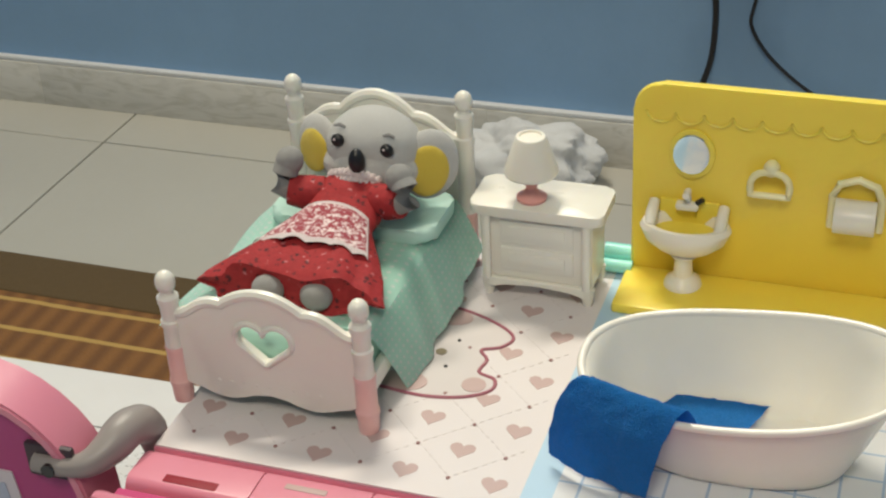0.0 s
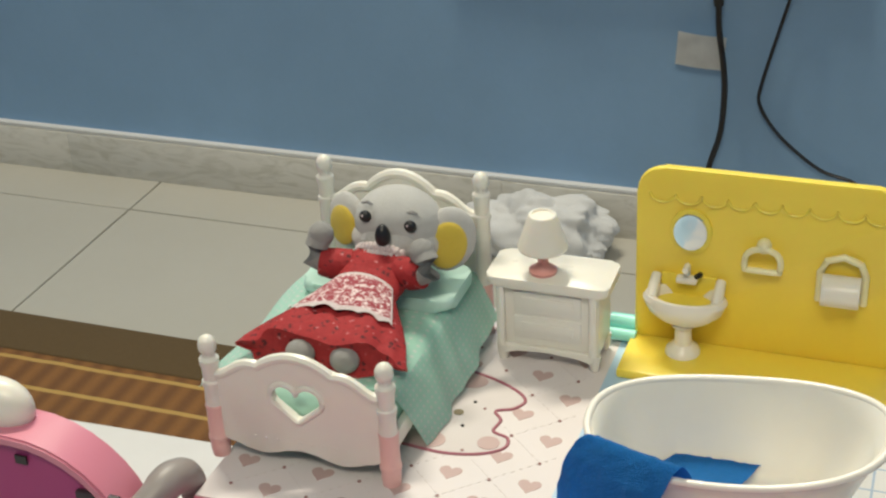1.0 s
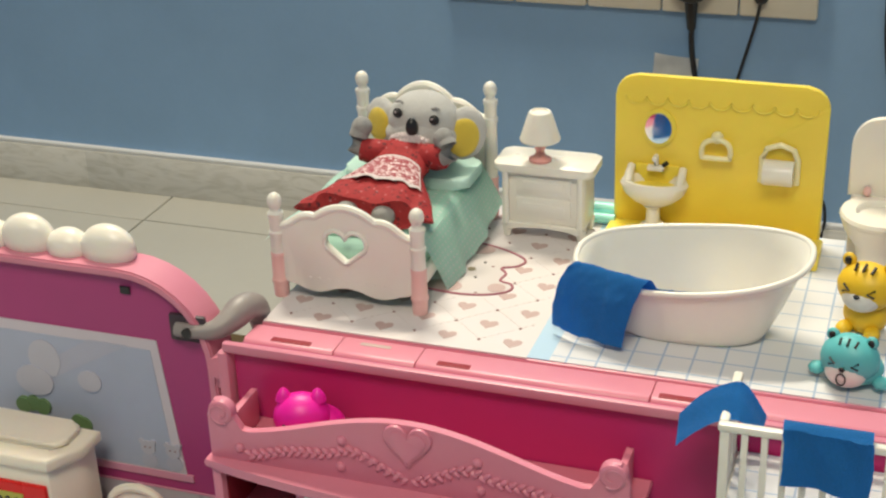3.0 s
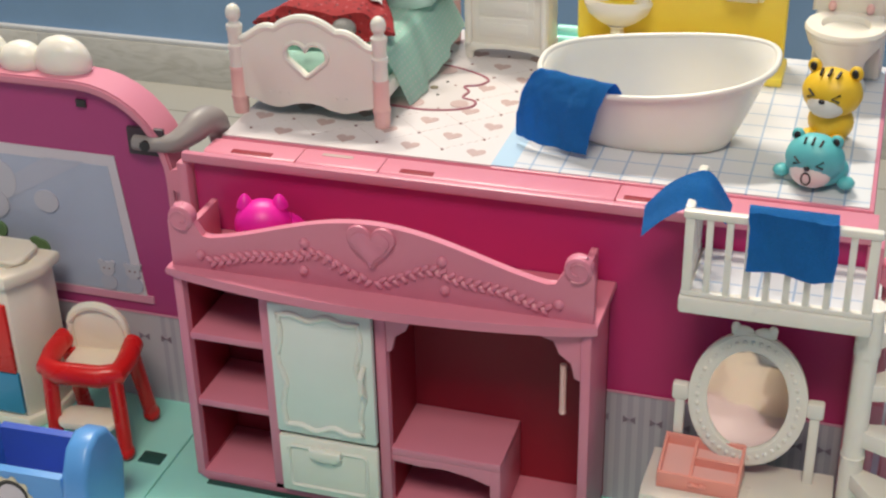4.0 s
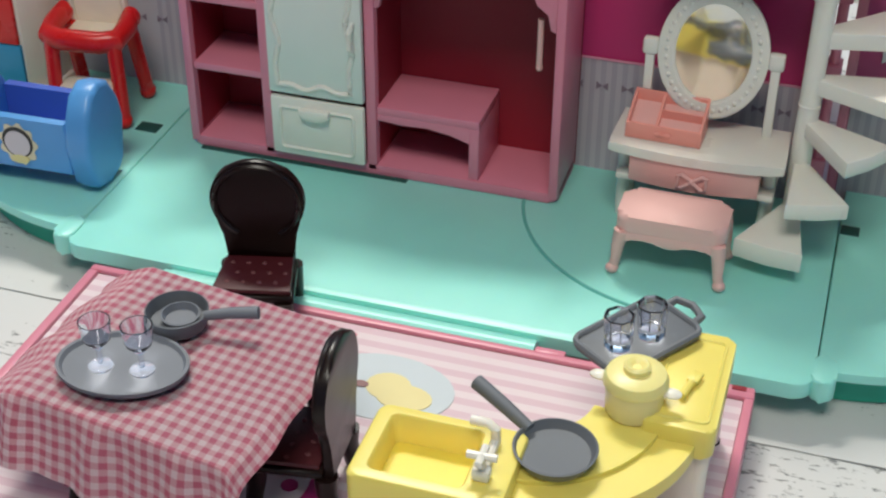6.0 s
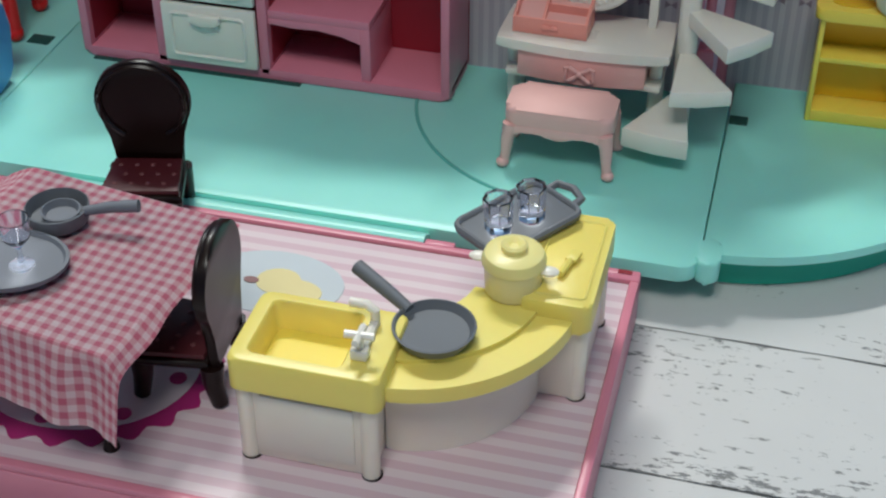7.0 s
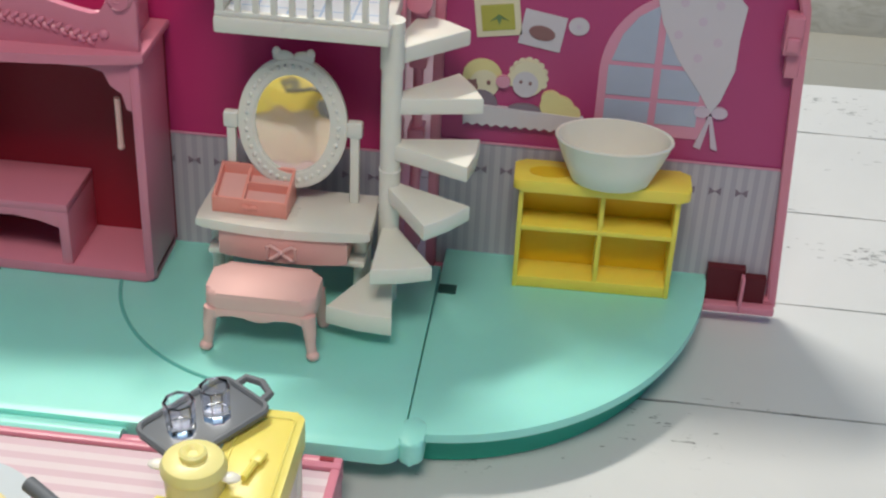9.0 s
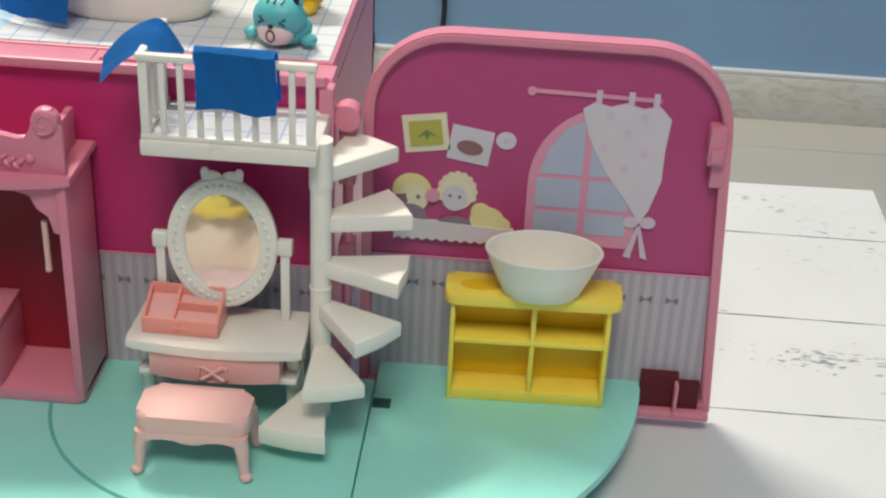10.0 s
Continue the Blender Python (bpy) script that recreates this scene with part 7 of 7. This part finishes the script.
def cloth_at(u, v):
    # lies on the top, hangs down at the front and at both sides
    y = -0.0635 + 0.1010 * v
    x = -0.0690 + (0.1115 + 0.0105 * (1 - v) ** 1.3) * u
    fold = 0.0014 * math.sin(x * 210) + 0.0008 * math.sin(x * 390 + 1)
    z = TZ + 0.0011 + 0.0004 * math.sin(x * 140) * math.sin(y * 170)
    over, left, back, right = max(0.0, -THY - 0.001 - y), max(0.0, -THX - 0.001 - x), max(0.0, y - THY - 0.001), max(0.0, x - THX - 0.001)
    if over > 0:
        y = -THY - 0.001 - over * 0.30 + fold * min(1, over / 0.01)
    if left > 0:
        x = -THX - 0.001 - left * 0.80 + 0.0012 * math.sin(y * 260) * min(1, left / 0.01)
    if right > 0:
        x = THX + 0.001 + right * (0.42 + 0.45 * v) + 0.0008 * math.sin(y * 230) * min(1, right / 0.01)
    if back > 0:
        y = THY + 0.001 + back * 0.8
    drops = sorted((over * 0.93, left * (0.30 + 9.0 * left), back * 0.5, right * (0.88 - 0.60 * v)))
    return (x, y, max(z - drops[3] - 0.25 * drops[2], 0.0016))


bm = BM(); sheet(bm, 46, 46, cloth_at, 0.0006)
part("cloth", bm, GINGHAM, cl)
ch = thing("dining_chair", pose(-0.1118, 0.1375, KZ, 0, 0, 14) @ Matrix.Diagonal((1.12, 1.15, 1.06, 1)), "dark brown toy chair with balloon back and red seat", "chair")
bm = BM(); prism(bm, [(-0.0145, -0.0110), (0.0145, -0.0110), (0.0128, 0.0110), (-0.0128, 0.0110)], 0.0150, 0.0180, "z", 0.0008)
part("seat_frame", bm, BROWN, ch)
bm = BM(); prism(bm, [(-0.0134, -0.0098), (0.0134, -0.0098), (0.0118, 0.0100), (-0.0118, 0.0100)], 0.0179, 0.0201, "z", 0.0009)
seat = part("seat", bm, SEATRED, ch, "dark red tufted seat")
for i in range(4):
    for j in range(3):
        bm = BM(); ball(bm, (-0.0088 + i * 0.0055 + (0.0026 if j % 2 else 0), -0.0055 + j * 0.0055, 0.0201), (0.0009, 0.0009, 0.0004), 8)
        part("tuft", bm, TUFT, seat)
back = [(-0.0118, 0.0150), (-0.0108, 0.0220), (-0.0116, 0.0285)]
back += [(-0.0162 * math.cos(a), 0.0425 + 0.0168 * math.sin(a)) for a in (radians(-38 + 256 * i / 26) for i in range(27))]
back += [(0.0116, 0.0285), (0.0108, 0.0220), (0.0118, 0.0150)]
bm = BM(); prism(bm, back, 0.0110, 0.0140, "y", 0.0010)
part("backrest", bm, BROWN, ch, "rounded balloon backrest")
bm = BM(); tube(bm, [(0.0145 * math.cos(a), 0.0106, 0.0425 + 0.0150 * math.sin(a)) for a in (radians(-60 + 300 * i / 24) for i in range(25))], 0.0010, 6)
part("back_moulding", bm, BROWN, ch)
for sx in (-1, 1):
    for y in (-0.0095, 0.0115):
        bm = BM(); tube(bm, [(sx * 0.0108, y, 0.0155), (sx * 0.0112, y, 0.009), (sx * 0.0112, y * 1.12, 0.0006)], [0.0036, 0.0030, 0.0025], 10)
        part("leg", bm, BROWN, ch)
copy_thing(ch, pose(-0.0615, 0.0570, KZ + 0.0006, 0, 0, -86))

ot = thing("oval_tray", pose(-0.1122, 0.0395, KZ + TZ + 0.0028, 0, 0, 8) @ Matrix.Scale(1.2, 4), "grey oval toy tray on the tablecloth", "tray")
bm = BM(); lathe(bm, [(0.0165, 0.0), (0.0178, 0.0010), (0.0180, 0.0024), (0.0170, 0.0024), (0.0162, 0.0012), (0.003, 0.0010)], seg=36, sx=1.0, sy=0.74)
part("dish", bm, SLATE, ot)


def goblet(m):
    t = thing("toy_goblet", m, "clear plastic toy wine goblet on the oval tray", "glass", "goblets on the tray")
    bm = BM(); lathe(bm, [(0.0036, 0), (0.0036, 0.0005), (0.0008, 0.0014), (0.0007, 0.0060), (0.0016, 0.0070), (0.0040, 0.0100), (0.0046, 0.0160), (0.0042, 0.0160), (0.0036, 0.0105), (0.0010, 0.0080)], seg=16)
    ob = part("cup", bm, GLASS, t)
    ob.visible_shadow = False
    return t


gb = goblet(pose(-0.1185, 0.0370, KZ + TZ + 0.0044) @ Matrix.Scale(1.12, 4))
copy_thing(gb, pose(-0.1050, 0.0390, KZ + TZ + 0.0044))
sp2 = thing("saucepan", pose(-0.1060, 0.0660, KZ + TZ + 0.0028) @ Matrix.Scale(1.15, 4), "dark grey toy saucepan on the tablecloth", "saucepan")
bm = BM(); lathe(bm, [(0.0080, 0), (0.0086, 0.0010), (0.0092, 0.0052), (0.0088, 0.0054), (0.0078, 0.0016), (0.003, 0.0012)], seg=28)
part("pan", bm, GREY, sp2)
bm = BM(); tube(bm, [(0.0085, 0.0005, 0.0046), (0.0160, 0.0020, 0.0062), (0.0240, 0.0035, 0.0070)], [0.0014, 0.0017, 0.0019], 10)
part("handle", bm, SLATE, sp2)
bm = BM(); lathe(bm, [(0.0050, 0.0018), (0.0058, 0.0040), (0.0052, 0.0042), (0.0044, 0.0022), (0.001, 0.0020)], (0.0010, 0.0, 0), 22)
part("inner_lid", bm, SLATE, sp2)

# ---- behind the dollhouse: sockets, plug, cables, cloth ----
so = thing("socket_panel", pose(0, WY, 0.0165), "row of five aged cream wall plates with sockets", "socket")
for i in range(5):
    x0 = -0.5045 + i * 0.0888
    bm = BM(); box(bm, x0, x0 + 0.0870, -0.0110 - 0.0008 * (i % 2), 0, -0.043, 0.043, 0.003, 3)
    pl = part("socket_plate", bm, SOCKETPLATE, so)
    if i < 2:
        for dx, rr, mt in ((0.0134, 0.0032, BLACK), (0.0736, 0.0032, BLACK), (0.0435, 0.0062 if i else 0.0045, SLATE if i else SOCKETPLATE)):
            bm = BM(); lathe(bm, [(rr, -0.0132), (rr, -0.0100)], (x0 + dx, 0, 0.001), 14, axis="y")
            part("screw_cap", bm, mt, pl)
    if i == 2:
        bm = BM(); prism(bm, oval(x0 + 0.036, 0.006, 0.0300, 0.0360, 32), -0.0128, -0.0105, "y", 0.0008)
        part("blank_cover", bm, plastic("lilac_tinted_cover", (0.56, 0.50, 0.53), 0.45), pl, "lilac tinted oval cover")
    if i > 1:
        bm = BM(); box(bm, x0 + 0.066, x0 + 0.079, -0.0160, -0.010, 0.002, 0.020, 0.0012)
        part("switch", bm, WARMWHITE, pl, "white rocker switch")
    if i == 4:
        for dx, dz, w2, h2 in ((0.0435, 0.020, 0.003, 0.0065), (0.0330, 0.0, 0.0048, 0.0022), (0.0540, 0.0, 0.0048, 0.0022)):
            bm = BM(); box(bm, x0 + dx - w2, x0 + dx + w2, -0.0114, -0.0105, dz - h2, dz + h2)
            part("pin_hole", bm, BLACK, pl, "dark pin hole")
pg = thing("power_plug", pose(-0.2020, WY - 0.0122, 0.0145), "black three-pin plug with its cable", "plug")
bm = BM(); prism(bm, oval(0, 0.003, 0.0250, 0.0265, 30), -0.026, 0.0, "y", 0.006, 4)
part("plug_body", bm, BLACK, pg)
bm = BM(); tube(bm, [(0, -0.014, -0.018), (0.0005, -0.013, -0.038), (0.001, -0.010, -0.056)], [0.0085, 0.0065, 0.0050], 10)
part("strain_relief", bm, BLACK, pg)
bm = BM(); tube(bm, [glide([(0.001, -0.010, -0.054), (0.002, -0.006, -0.085), (0.008, -0.004, -0.125), (0.0105, -0.003, -0.160), (0.008, -0.004, -0.205), (-0.002, -0.006, -0.245), (-0.006, -0.010, -0.290), (0.004, -0.030, -0.345)], k / 40) for k in range(41)], 0.0034, 8)
part("cable", bm, BLACK, pg, "black power cable")
tag = BM(); sheet(tag, 14, 10, lambda u, v: (-0.026 + 0.052 * u, -0.0065 - 0.0035 * math.sin(math.pi * u) * (0.6 + 0.4 * v) + 0.0012 * noise.noise(Vector((u * 4, v * 4, 3))), -0.019 + 0.038 * v), 0.0006)
whole("cable_tag", tag, plastic("crumpled_clear_tape", (0.78, 0.77, 0.74), 0.3, 0.2), "crumpled pale tape tag round the cable", "tag", pose(-0.2195, WY - 0.0075, -0.0965, 0, 4, 0))
cb2 = thing("charger_cable", pose(0, WY - 0.010, 0), "thin black cable hanging down the wall", "cable")
bm = BM(); tube(bm, [glide([(-0.1245, -0.008, -0.005), (-0.1300, -0.002, -0.035), (-0.1400, 0.001, -0.075), (-0.1530, 0.001, -0.130), (-0.1535, 0.0, -0.155), (-0.1300, 0.001, -0.190), (-0.0850, 0.001, -0.225), (-0.0450, 0.001, -0.238), (-0.0340, -0.002, -0.265), (-0.0400, -0.010, -0.300), (-0.06, -0.03, -0.3345)], k / 50) for k in range(51)], 0.0020, 8)
part("cable", bm, BLACK, cb2)
bm = BM(); ball(bm, (-0.1245, -0.008, -0.002), (0.008, 0.008, 0.0075), 12)
part("connector", bm, BLACK, cb2)
cb3 = thing("wall_cable", pose(0, WY - 0.006, 0), "black cable running down the blue wall", "cable")
bm = BM(); tube(bm, [glide([(0.010, 0, 0.30), (0.012, 0.002, 0.05), (0.019, 0.001, -0.070), (0.048, 0.001, -0.190), (0.0507, 0.001, -0.245), (0.040, -0.002, -0.290), (0.020, -0.03, -0.3345)], k / 40) for k in range(41)], 0.0034, 8)
part("cable", bm, BLACK, cb3)
hp = BM()
bmesh.ops.create_uvsphere(hp, u_segments=96, v_segments=48, radius=1.0)
for v in hp.verts:
    p = v.co.copy()
    k = 1 + 0.30 * noise.noise(p * 1.9) + 0.13 * abs(noise.noise(p * 4.2 + Vector((3, 1, 2)))) + 0.015 * noise.noise(p * 10)
    v.co = Vector((p.x * 0.083 * k, p.y * 0.042 * k, max(-0.026, p.z * 0.048 * k)))
whole("crumpled_cloth", hp, WHITECLOTH, "crumpled white cloth on the floor by the wall", "cloth", pose(-0.385, 1.385, FZ + 0.026))

# ---- floor tiles and planks ----
for j in range(7):
    y1 = WY - 0.0015 if j == 0 else 1.3600 - (j - 1) * 0.602
    y0 = 1.3620 if j == 0 else y1 - 0.600
    for i in range(7):
        x0 = -2.121 + i * 0.602
        bm = BM()
        box(bm, x0, x0 + 0.600, y0, y1, FZ - 0.006, FZ, 0.0008, 1)
        part("floor_tile", bm, TILE, floor)


def far_edge(x):
    return TY1 - 0.030 * (TX1 - x) / (TX1 - TX0)


def plank(x0, x1, y0, y1):
    bm = BM()
    n = 90
    lo, hi = [], []
    for i in range(n + 1):
        x = x0 + (x1 - x0) * i / n
        lo.append((x, y0 + 0.0005 + 0.0006 * noise.noise(Vector((x * 45, y0 * 90, 1))) + 0.0007 * max(0, noise.noise(Vector((x * 160, y0 * 90, 4))))))
        hi.append((x, y1 - 0.0005 - 0.0006 * noise.noise(Vector((x * 45, y1 * 90, 7))) - 0.0007 * max(0, noise.noise(Vector((x * 160, y1 * 90, 9))))))
    lo = [(x, min(y, far_edge(x) - 0.002)) for x, y in lo]
    hi = [(x, min(y, far_edge(x) - 0.001)) for x, y in hi]
    prism(bm, lo + hi[::-1], 0.0008, 0.0016, "z")
    part("plank", bm, PLANK, tabletop, at=Matrix.Translation((0, 0, -FZ)))


edges = (TY0, -0.262, -0.180, -0.098, -0.015, 0.070, 0.146, 0.2325, 0.314, 0.3985, 0.4890, 0.5600)
for a, b2 in zip(edges, edges[1:]):
    plank(TX0, TX1, a, b2)
